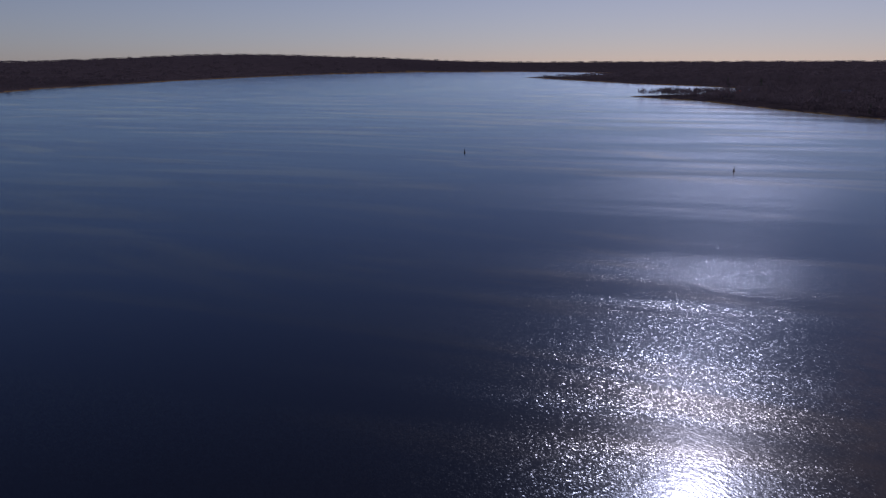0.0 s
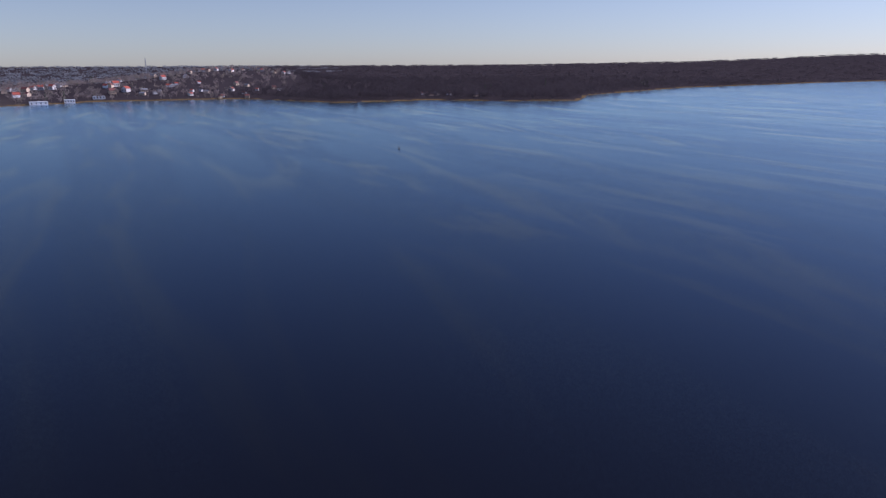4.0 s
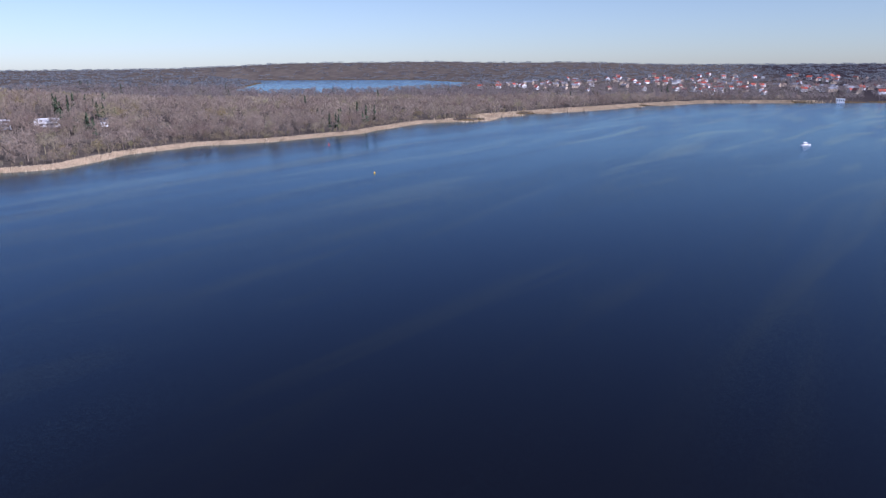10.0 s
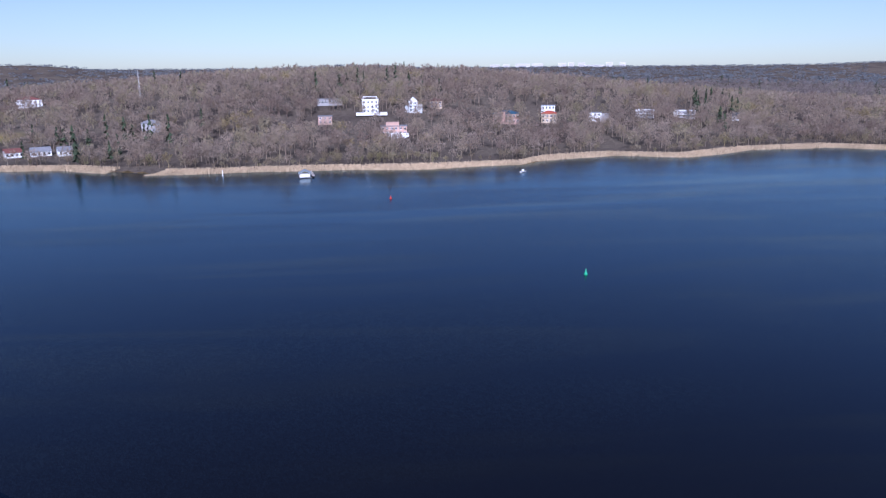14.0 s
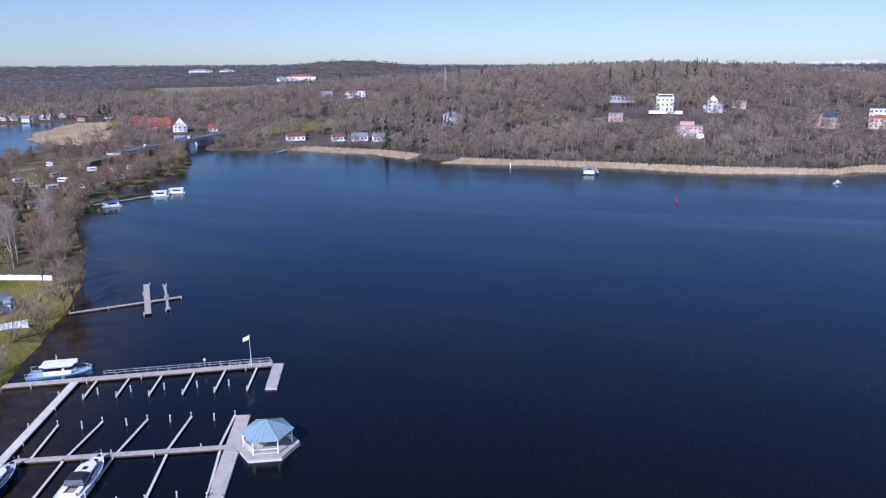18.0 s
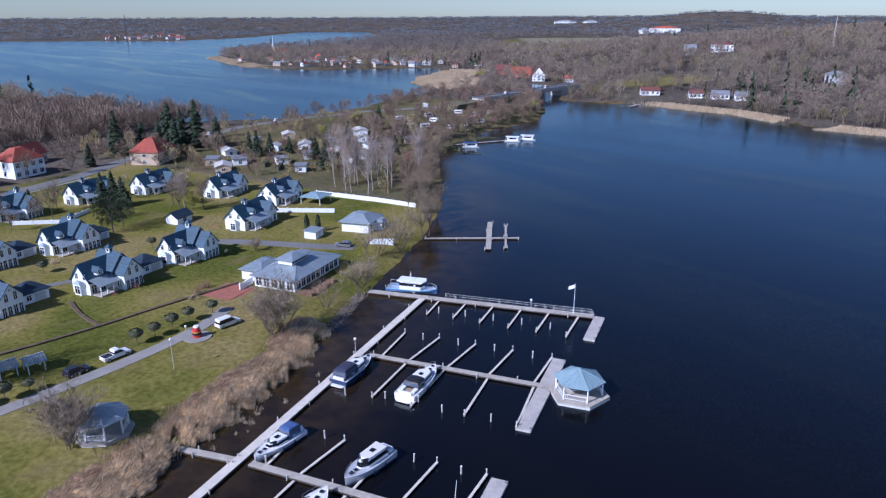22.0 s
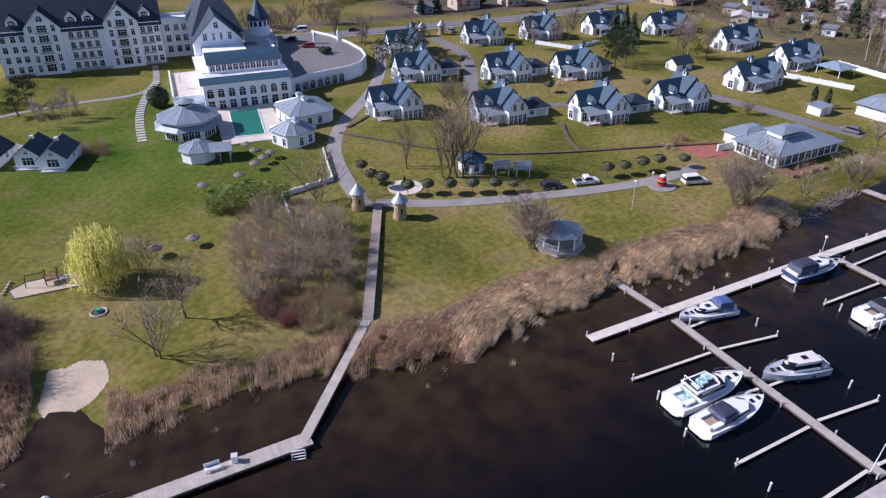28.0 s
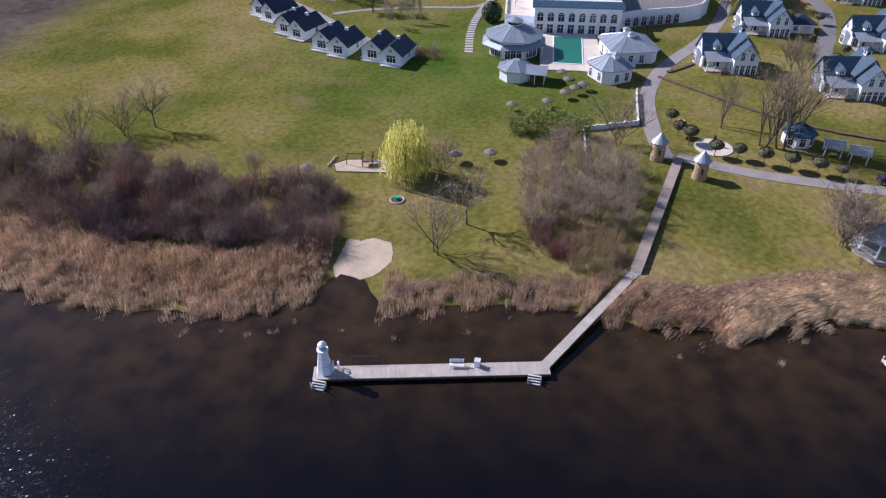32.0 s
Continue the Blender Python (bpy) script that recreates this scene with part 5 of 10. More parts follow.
part("stand", Shape().box(-0.04, -0.8, -0.05, 0.04, 0.5, 0.0), WOOD_DARK, life)
rl = thing("jetty_handrail", pose(58.0, 14.6, 0.7, 0, 0, -83), "short dark handrail along the bathing jetty", "handrail")
part("rail", Shape().tube((-1.7, 0.85, 1.0), (1.4, 0.85, 1.0), 0.04), WOOD_DARK, rl)
for x in (-1.7, 1.4):
    part("upright", Shape().cyl(x, 0.85, 0, 1.05, 0.05, n=6), WOOD_DARK, rl)


def bench(x, y, z, turn, label):
    b = thing("bench", pose(x, y, z, 0, 0, turn), label, "bench", "benches")
    for k in range(3):
        part("seat_slat", Shape().box(-0.85, -0.3 + 0.16 * k, 0.43, 0.85, -0.17 + 0.16 * k, 0.47), WHITE_TRIM, b)
        part("back_slat", Shape().box(-0.85, 0.2 + 0.03 * k, 0.55 + 0.15 * k, 0.85, 0.24 + 0.03 * k, 0.66 + 0.15 * k), WHITE_TRIM, b)
    for s in (-0.75, 0.75):
        part("leg", Shape().box(s - 0.04, -0.28, 0, s + 0.04, -0.2, 0.43).box(s - 0.04, 0.16, 0, s + 0.04, 0.24, 0.9), WHITE_TRIM, b)


bench(59.2, 4.0, 0.7, -86, "white slatted bench on the bathing jetty")
bin_ = thing("litter_bin", pose(59.6, 1.6, 0.7, 0, 0, -8), "square white litter bin on the bathing jetty", "bin")
part("body", Shape().prism([(-0.32, -0.32), (0.32, -0.32), (0.32, 0.32), (-0.32, 0.32)], 0, 0.85, 0.92), WHITE_TRIM, bin_)
part("rim", Shape().box(-0.36, -0.36, 0.851, 0.36, 0.36, 0.93), WHITE_DIRTY, bin_)

# the small T-shaped jetty further along the shore
jetty("cross_jetty", (95.5, -163.0), (72.0, -176.0), 0.9, 0.5, "thin weathered white walkway to a T-shaped jetty", posts=7)
jetty("cross_jetty", (86.0, -186.5), (75.4, -162.6), 1.5, 0.55, "bleached plank cross jetty", posts=7)
jetty("cross_jetty", (80.6, -186.0), (71.7, -165.9), 0.6, 0.5, "narrow bleached berth jetty", posts=9)


# ---- cottages ----
GZ = 1.42          # level of the lawns


def cupola(parent, x, y, z, roof):
    c = part("cupola", Shape().box(x - 0.55, y - 0.55, z, x + 0.55, y + 0.55, z + 1.15), WHITE_TRIM, parent)
    part("cupola_roof", Shape().hip([(x - 0.75, y - 0.75), (x + 0.75, y - 0.75), (x + 0.75, y + 0.75), (x - 0.75, y + 0.75)], z + 1.25, z + 2.0, 0.08), roof, c)
    for dx, dy, sx, sy in ((-0.57, 0, 0.02, 0.28), (0, 0.57, 0.28, 0.02)):
        part("louvre", Shape().box(x + dx - sx, y + dy - sy, z + 0.3, x + dx + sx, y + dy + sy, z + 1.0), GLASS, c)


def porch(parent, x0, y0, x1, y1, z, roof):
    """An open porch on white posts, its roof falling towards -x."""
    p = part("porch_floor", Shape().box(x0, y0, 0.0, x1, y1, 0.32), DECK, parent)
    part("porch_roof", Shape().slab([(x0 - 0.4, y1 + 0.3, z), (x0 - 0.4, y0 - 0.1, z), (x1, y0 - 0.1, z + 1.1), (x1, y1 + 0.3, z + 1.1)], 0.12), roof, parent)
    for i in range(4):
        y = y0 + 0.15 + (y1 - y0 - 0.3) * i / 3
        part("porch_post", Shape().box(x0 + 0.02, y - 0.08, 0.321, x0 + 0.18, y + 0.08, z - 0.13), WHITE_TRIM, parent)
    r = Shape().box(x0 + 0.06, y0, 1.15, x0 + 0.14, y1, 1.22).box(x0 + 0.06, y0, 0.45, x0 + 0.14, y1, 0.5)
    k = int((y1 - y0) / 0.3)
    for i in range(k):
        r.box(x0 + 0.08, y0 + 0.15 + 0.3 * i, 0.5, x0 + 0.12, y0 + 0.2 + 0.3 * i, 1.15)
    part("porch_railing", r, WHITE_TRIM, parent)
    part("porch_steps", Shape().box(x0 - 0.9, (y0 + y1) / 2 - 0.8, -0.1, x0, (y0 + y1) / 2 + 0.8, 0.16).box(x0 - 0.5, (y0 + y1) / 2 - 0.8, 0.161, x0, (y0 + y1) / 2 + 0.8, 0.3), BRICK_RED, parent)


def bay(parent, x, y, roof):
    b = part("bay", Shape().prism([(x - 1.5, y), (x + 1.5, y), (x + 1.0, y + 1.0), (x - 1.0, y + 1.0)], -0.2, 2.7), WHITE, parent)
    part("bay_roof", Shape().prism([(x - 1.7, y), (x + 1.7, y), (x + 1.15, y + 1.2), (x - 1.15, y + 1.2)], 2.71, 3.4, 0.35), roof, b)
    window(b, x, y + 1.0, 0.5, 1.5, 1.8, "+y")


def dormer(parent, x, y, z, roof):
    d = part("dormer", Shape().house(x - 0.9, y - 0.75, x + 1.8, y + 0.75, z, z + 0.9, z + 1.7, "x"), WHITE, parent)
    part("dormer_roof", Shape().gable(x - 0.9, y - 0.75, x + 1.9, y + 0.75, z + 0.95, z + 1.78, "x", 0.25, 0.1), roof, d)
    window(d, x - 0.9, y, z + 0.1, 0.8, 0.85, "-x")


def cottage(label, style="cross", roof=SLATE):
    c = thing("cottage", None, label, "house", "resort cottages")
    if style == "cross":
        part("wall", Shape().house(-6.2, -6.3, -2.9, -1.1, -0.6, 4.0, 6.9, "x"), WHITE, c)
        part("wall", Shape().house(-2.9, -6.9, 3.6, -0.5, -0.6, 4.2, 7.8, "x"), WHITE, c)
        part("wall", Shape().house(-2.0, -3.5, 3.6, 4.6, -0.6, 3.5, 7.0, "y"), WHITE, c)
        part("roof", Shape().gable(-6.2, -6.3, -2.6, -1.1, 4.1, 7.05, "x", 0.35), roof, c)
        part("roof", Shape().gable(-2.9, -6.9, 3.6, -0.5, 4.3, 7.95, "x", 0.4), roof, c)
        part("roof", Shape().gable(-2.0, -3.4, 3.6, 4.6, 3.6, 7.15, "y", 0.4), roof, c)
        cupola(c, 0.4, -3.6, 7.5, roof)
        porch(c, -5.0, -0.9, -2.0, 4.3, 2.7, ZINC)
        bay(c, 0.8, 4.6, ZINC)
        dormer(c, -1.5, 1.8, 4.3, roof)
        for y in (-5.55, -4.35, -3.1, -1.9):
            window(c, -6.2, y, 0.1, 0.8, 2.1, "-x")
        for y in (-4.7, -2.7):
            window(c, -6.2, y, 3.3, 0.75, 1.6, "-x", "arch")
        window(c, -6.2, -3.7, 5.4, 0.45, 0.45, "-x")
        for x in (-0.6, 1.8):
            window(c, x, 4.6, 3.6, 0.8, 1.25, "+y")
        for y in (1.3, 3.6):
            window(c, -2.0, y, 0.4, 1.2, 1.9, "-x")
        window(c, -4.4, -1.1, 0.5, 1.0, 1.6, "+y")
    else:
        part("wall", Shape().house(-3.2, -8.5, 3.6, 5.6, -0.6, 3.5, 7.0, "y"), WHITE, c)
        part("wall", Shape().house(-4.6, -8.5, 1.0, -3.5, -0.6, 3.3, 6.2, "x"), WHITE, c)
        part("roof", Shape().gable(-3.2, -8.5, 3.6, 5.6, 3.6, 7.15, "y", 0.45), roof, c)
        part("roof", Shape().gable(-4.6, -8.5, 1.0, -3.5, 3.4, 6.35, "x", 0.45), roof, c)
        cupola(c, 0.2, 0.5, 6.6, roof)
        porch(c, -6.0, -3.2, -3.2, 4.6, 2.7, ZINC)
        bay(c, 0.2, 5.6, ZINC)
        dormer(c, -2.6, 1.2, 4.2, roof)
        for x in (-1.2, 1.6):
            window(c, x, 5.6, 3.6, 0.8, 1.25, "+y")
        for y in (-7.2, -4.9):
            window(c, -4.6, y, 0.3, 1.1, 1.9, "-x")
        window(c, -4.6, -6.0, 3.7, 0.9, 1.2, "-x")
        for y in (-1.6, 1.0, 3.4):
            window(c, -3.2, y, 0.4, 1.2, 1.9, "-x")
    part("plinth", Shape().box(-6.3 if style == "cross" else -4.7, -6.95 if style == "cross" else -8.6, -0.62, 3.7, -0.45 if style == "cross" else -3.4, 0.05), CONCRETE, c)
    return c


def annex(x, y):
    a = thing("garage", pose(x, y, GZ), "low white garage with a dark brown hipped roof beside a cottage", "garage", "cottage garages")
    part("wall", Shape().box(-2.7, -2.9, -0.4, 2.7, 2.9, 2.5), WHITE, a)
    part("roof", Shape().hip([(-3.2, -3.4), (3.2, -3.4), (3.2, 3.4), (-3.2, 3.4)], 2.6, 4.3, 0.14, 0.12), SLATE_DARK, a)
    part("door", Shape().box(-2.74, -2.2, -0.05, -2.702, 0.4, 2.05), WHITE_DIRTY, a)
    window(a, -2.7, 1.6, 0.9, 1.0, 1.1, "-x")


first = cottage("white cottage with blue-slate cross gables, cupola and lakeside porch")
first.matrix_basis = pose(139.6, -93.0, GZ, 0, 0, 3)
for x, y, turn in ((160.5, -48.0, 3), (148.0, -70.0, 4), (139.3, -116.0, 5), (187.0, -63.0, 2), (177.5, -86.5, 3), (172.5, -106.0, 3), (214.0, -69.0, 0), (216.5, -96.5, 2), (215.5, -117.5, 4)):
    copy_thing(first, pose(x, y, GZ, 0, 0, turn))
second = cottage("white cottage with a long blue-slate roof, porch and cupola", "long")
second.matrix_basis = pose(146.3, -146.5, GZ, 0, 0, 8)
for x, y, turn in ((214.0, -142.0, 5), (206.5, -162.0, 6), (181.0, -170.5, 8), (157.5, -172.0, 10)):
    copy_thing(second, pose(x, y, GZ, 0, 0, turn))
for x, y in ((147.4, -80.8), (140.6, -105.6), (187.2, -73.5), (178.2, -97.4), (174.0, -115.8)):
    annex(x, y)

# ---- hotel ----
hotel = thing("hotel", None, "large white hotel with steep blue slate roofs, gables and turret", "hotel")
part("main_wall", Shape().box(228, 1.5, 0.5, 243, 45, 14.0), WHITE, hotel)
part("main_roof", Shape().gable(228, 1.5, 243, 45, 14.1, 24.0, "y", 0.6, 0.25), SLATE_DARK, hotel)
part("end_gable", Shape().house(228.2, 1.6, 242.8, 44.9, 13.9, 14.1, 23.8, "y"), WHITE, hotel)
part("plinth", Shape().box(227.9, 1.4, 0.3, 243.1, 45.1, 2.2), CONCRETE, hotel)
part("cornice", Shape().box(227.8, 1.4, 13.75, 228.0, 45.1, 14.05), WHITE_TRIM, hotel)
for gy in (32.5, 12.0):
    part("gable_bay", Shape().house(227.2, gy - 4.6, 236.0, gy + 4.6, 0.5, 14.6, 19.6, "x"), WHITE, hotel)
    part("gable_roof", Shape().gable(227.2, gy - 4.6, 238.0, gy + 4.6, 14.9, 19.95, "x", 0.5, 0.2), SLATE_DARK, hotel)
    for k in range(5):
        for dy in (-2.9, 0.0, 2.9):
            wide = dy == 0
            window(hotel, 227.2, gy + dy, 2.5 + 2.75 * k, 2.4 if wide else 0.9, 1.8 if k else 2.0, "-x")
        if k:
            bal = part("balcony", Shape().box(226.3, gy - 1.7, 2.1 + 2.75 * k, 227.15, gy + 1.7, 2.25 + 2.75 * k), CONCRETE, hotel)
            br = Shape().box(226.3, gy - 1.7, 3.2 + 2.75 * k, 226.36, gy + 1.7, 3.27 + 2.75 * k)
            for i in range(12):
                br.box(226.31, gy - 1.65 + 0.3 * i, 2.25 + 2.75 * k, 226.35, gy - 1.61 + 0.3 * i, 3.2 + 2.75 * k)
            part("balcony_rail", br, STEEL, bal)
    window(hotel, 227.2, gy, 16.4, 1.5, 1.0, "-x", "arch")
for gy in (24.8, 20.4, 39.8, 5.2):
    d = part("dormer", Shape().house(229.0, gy - 1.5, 234.0, gy + 1.5, 14.6, 16.6, 18.2, "x"), WHITE, hotel)
    part("dormer_roof", Shape().gable(229.0, gy - 1.5, 236.0, gy + 1.5, 16.8, 18.5, "x", 0.4, 0.15), SLATE_DARK, d)
    window(d, 229.0, gy, 15.1, 1.9, 1.1, "-x", "arch")
for k in range(4):
    for gy in (43.0, 40.4, 38.2, 25.6, 23.4, 21.4, 19.2, 6.4, 4.4, 2.6):
        window(hotel, 228.0, gy, 2.5 + 2.85 * k, 1.15, 1.7, "-x")
    for gy in (24.5, 20.3, 5.4):
        bal = part("balcony", Shape().box(227.1, gy - 1.9, 2.2 + 2.85 * k, 227.97, gy + 1.9, 2.33 + 2.85 * k), CONCRETE, hotel)
        br = Shape().box(227.1, gy - 1.9, 3.25 + 2.85 * k, 227.16, gy + 1.9, 3.32 + 2.85 * k)
        for i in range(13):
            br.box(227.11, gy - 1.85 + 0.3 * i, 2.33 + 2.85 * k, 227.15, gy - 1.81 + 0.3 * i, 3.25 + 2.85 * k)
        part("balcony_rail", br, STEEL, bal)
for cy in (16.0, 28.0, 38.0):
    part("chimney", Shape().box(236, cy - 0.6, 21.5, 237.4, cy + 0.6, 25.2), SLATE_DARK, hotel)
# link and the gabled tower block
part("link_wall", Shape().box(234, -6.95, 0.5, 242, 1.45, 12.6), WHITE, hotel)
part("link_parapet", Shape().box(233.9, -6.45, 12.62, 234.2, 1.45, 13.4).box(241.8, -6.45, 12.62, 242.1, 1.45, 13.4), WHITE_TRIM, hotel)
for k in range(3):
    for gy in (-0.4, -3.0, -5.3):
        window(hotel, 234.0, gy, 3.2 + 3.2 * k, 1.3, 1.9, "-x")
part("tower_wall", Shape().box(213, -20.0, 0.5, 243, -7.0, 12.9), WHITE, hotel)
part("tower_roof", Shape().hip([(210.8, -20.7), (244, -20.7), (244, -6.3), (210.8, -6.3)], 13.0, 23.6, 0.2, 0.05), SLATE_DARK, hotel)
part("gable_wall", Shape().house(206, -19.4, 216, -6.4, 0.5, 12.2, 18.6, "x"), WHITE, hotel)
part("gable_roof", Shape().gable(206, -19.4, 220, -6.4, 12.35, 18.85, "x", 0.6, 0.22), SLATE_DARK, hotel)
for gy in (-8.6, -10.8, -15.0, -17.2):
    window(hotel, 206.0, gy, 8.8, 1.1, 1.8, "-x")
for gy in (-9.6, -11.9, -13.9, -16.2):
    window(hotel, 206.0, gy, 12.2, 1.0 if gy in (-9.6, -16.2) else 0.6, 1.9, "-x")
window(hotel, 206.0, -12.9, 15.4, 1.1, 1.5, "-x")
window(hotel, 206.0, -8.0, 4.6, 1.4, 1.6, "-x")
part("finial", Shape().cyl(227.4, -13.5, 23.5, 24.6, 0.2, 0.04, 6), STEEL, hotel)
# turret
part("turret_wall", Shape().cyl(228, -27.2, 0.5, 12.4, 3.1, 3.1, 12), WHITE, hotel)
part("turret_roof", Shape().cyl(228, -27.2, 12.42, 18.6, 3.7, 0.05, 12), SLATE, hotel)
for k in range(5):
    a = math.pi + (k - 2) * 0.5
    w = part("turret_window", Shape().box(-0.06, -0.42, 0, 0.05, 0.42, 1.5), GLASS, hotel)
    w.matrix_basis = pose(228 + 3.05 * math.cos(a), -27.2 + 3.05 * math.sin(a), 10.6, 0, 0, math.degrees(a) + 180)
part("side_wall", Shape().box(219, -31, 0.5, 236, -23, 7.4), WHITE, hotel)
part("side_roof", Shape().box(218.7, -31.3, 7.42, 236.3, -22.6, 7.7), CONCRETE, hotel)
for gy in (-29.6, -25.4):
    window(hotel, 219.0, gy, 5.3, 1.1, 1.7, "-x")
# garden front with arched windows and terraces
part("garden_wall", Shape().box(178, -27.3, 0.5, 206, -5.8, 7.9), WHITE, hotel)
part("garden_cornice", Shape().box(177.5, -27.8, 7.92, 206, -5.3, 8.25), WHITE_TRIM, hotel)
part("verandah_roof", Shape().slab([(177.4, -5.2, 8.3), (177.4, -27.9, 8.3), (180.4, -27.9, 9.2), (180.4, -5.2, 9.2)], 0.12), SLATE, hotel)
for i in range(8):
    gy = -7.3 - 2.6 * i
    window(hotel, 178.0, gy, 4.7, 1.5, 1.7, "-x", "arch")
    window(hotel, 178.0, gy, 1.7, 1.5, 2.2, "-x")
    part("pilaster", Shape().box(177.8, gy + 1.15, 1.3, 178.0, gy + 1.45, 7.9), WHITE_TRIM, hotel)
bal = Shape().box(181.0, -26.8, 10.15, 181.2, -6.4, 10.3)
for i in range(40):
    bal.cyl(181.1, -26.5 + 0.5 * i, 8.3, 10.15, 0.07, n=5)
part("balustrade", bal, WHITE_TRIM, hotel)
part("glazed_storey", Shape().box(187.0, -26.4, 8.26, 206, -8.2, 10.6), WHITE, hotel)
for i in range(12):
    window(hotel, 187.0, -9.2 - 1.46 * i, 8.6, 1.1, 1.7, "-x")
part("glazed_roof", Shape().slab([(186.4, -7.8, 10.65), (186.4, -26.8, 10.65), (191.5, -26.8, 12.6), (191.5, -7.8, 12.6)], 0.15), SLATE, hotel)
part("roof_terrace", Shape().box(191.5, -26.4, 10.65, 206, -19.5, 10.9), SLATE_DARK, hotel)
part("stair_wall", Shape().box(198, -28.6, 0.5, 219, -27.4, 8.4), WHITE, hotel)

# side terrace with a closed parasol
terrace = thing("terrace", None, "white two-level hotel terrace with low parapet walls", "terrace")
part("platform", Shape().box(181.5, -5.7, 0.5, 205.9, 1.6, 4.2), WHITE, terrace)
part("paving", Shape().box(181.7, -5.6, 4.202, 205.8, 1.4, 4.28), PALE_PAVING, terrace)
part("lower_platform", Shape().box(176.5, -5.5, 0.5, 181.4, 2.0, 2.6), WHITE, terrace)
part("parapet", Shape().box(181.5, 1.2, 4.29, 205.9, 1.6, 5.1).box(181.5, -5.6, 4.29, 181.8, 1.2, 4.9), WHITE_TRIM, terrace)
ps = thing("closed_parasol", pose(190.5, -1.0, 4.28), "tall closed cream parasol on the hotel terrace", "parasol")
part("canopy", Shape().cyl(0, 0, 1.2, 4.4, 0.35, 0.08, 8), WHITE_TRIM, ps)
part("pole", Shape().cyl(0, 0, 0, 4.6, 0.05, n=6), STEEL, ps)

# raised forecourt with the curved white wall
court = thing("forecourt", None, "raised paved car court behind a curved white retaining wall", "courtyard")
OUT = [(183, -27.4), (186.2, -33), (188.4, -39), (190.0, -45), (193.6, -50), (199.5, -53.2), (207, -54), (217, -52.6), (228, -49.6), (236, -45), (236, -28.7), (219.2, -28.7), (198, -28.7)]
part("retaining_wall", Shape().prism(OUT, 0.4, 5.0), WHITE, court)
mid = (208, -39)
part("paving", Shape().prism([(mid[0] + (x - mid[0]) * 0.985, mid[1] + (y - mid[1]) * 0.985) for x, y in OUT], 5.002, 5.06), ASPHALT, court)
for a, b in zip(OUT[:9], OUT[1:10]):
    m, n = along(a, b)
    o = part("parapet", Shape().box(-0.05, 0.0, 5.0, n + 0.05, 0.35, 5.75), WHITE_TRIM, court)
    o.matrix_basis = m
for i in range(7):
    p = Vector((183.9, -29.0)).lerp(Vector((189.8, -44.4)), (i + 0.4) / 7)
    w = window(court, 0, 0, 0, 1.4, 1.9, "-x", "arch")
    w.matrix_basis = pose(p.x - 0.12, p.y, 1.9, 0, 0, 20)
for x, y in ((221.1, -42.7), (221.6, -50.4)):
    lamp = thing("gate_pillar", pose(x, y, 5.06), "white pillar with a zinc cap on the forecourt", "pillar", "forecourt pillars")
    part("shaft", Shape().cyl(0, 0, 0, 2.6, 0.55, 0.5, 8), WHITE_TRIM, lamp)
    part("cap", Shape().cyl(0, 0, 2.61, 3.5, 0.75, 0.05, 8), ZINC, lamp)
for i in range(6):
    bo = thing("flag_mast", pose(193 + 0.9 * i, -31 - 3 * i, 5.06), "thin white mast along the forecourt edge", "mast", "forecourt masts")
    part("mast", Shape().cyl(0, 0, 0, 3.5, 0.05, 0.03, 6), WHITE_DIRTY, bo)

# ---- pool and bath houses ----
pool = thing("swimming_pool", None, "rectangular pool under a taut green winter cover", "pool")
part("surround", Shape().box(152.5, -21.5, 0.9, 177.9, -7.2, 1.86), PALE_PAVING, pool)
part("cover", Shape().prism([(174.9, -10.9), (156.6, -10.2), (156.2, -16.9), (174.6, -17.8)][::-1], 1.3, 1.93), POOL_WATER, pool)
part("coping", rail_tube([(174.9, -10.9, 1.91), (156.6, -10.2, 1.91), (156.2, -16.9, 1.91), (174.6, -17.8, 1.91), (174.9, -10.9, 1.91)], 0.14), WHITE_TRIM, pool)


def seamed_roof(parent, pts, z0, z1, mat, top=0.15, seams=5):
    """A hipped metal roof with standing seams on each plane."""
    n = len(pts)
    cx, cy = sum(p[0] for p in pts) / n, sum(p[1] for p in pts) / n
    part("roof", Shape().hip(pts, z0, z1, 0.14, top), mat, parent)
    s = Shape()
    for i in range(n):
        (ax, ay), (bx, by) = pts[i], pts[(i + 1) % n]
        for k in range(seams + 1):
            u = k / seams
            px, py = ax + (bx - ax) * u, ay + (by - ay) * u
            v = (1 - abs(2 * u - 1)) * (1 - top) if 0 < k < seams else (1 - top)
            s.tube((px, py, z0 + 0.02), (px + (cx - px) * v, py + (cy - py) * v, z0 + (z1 - z0) * v / (1 - top) + 0.02), 0.045, n=3)
    part("roof_seams", s, mat, parent)


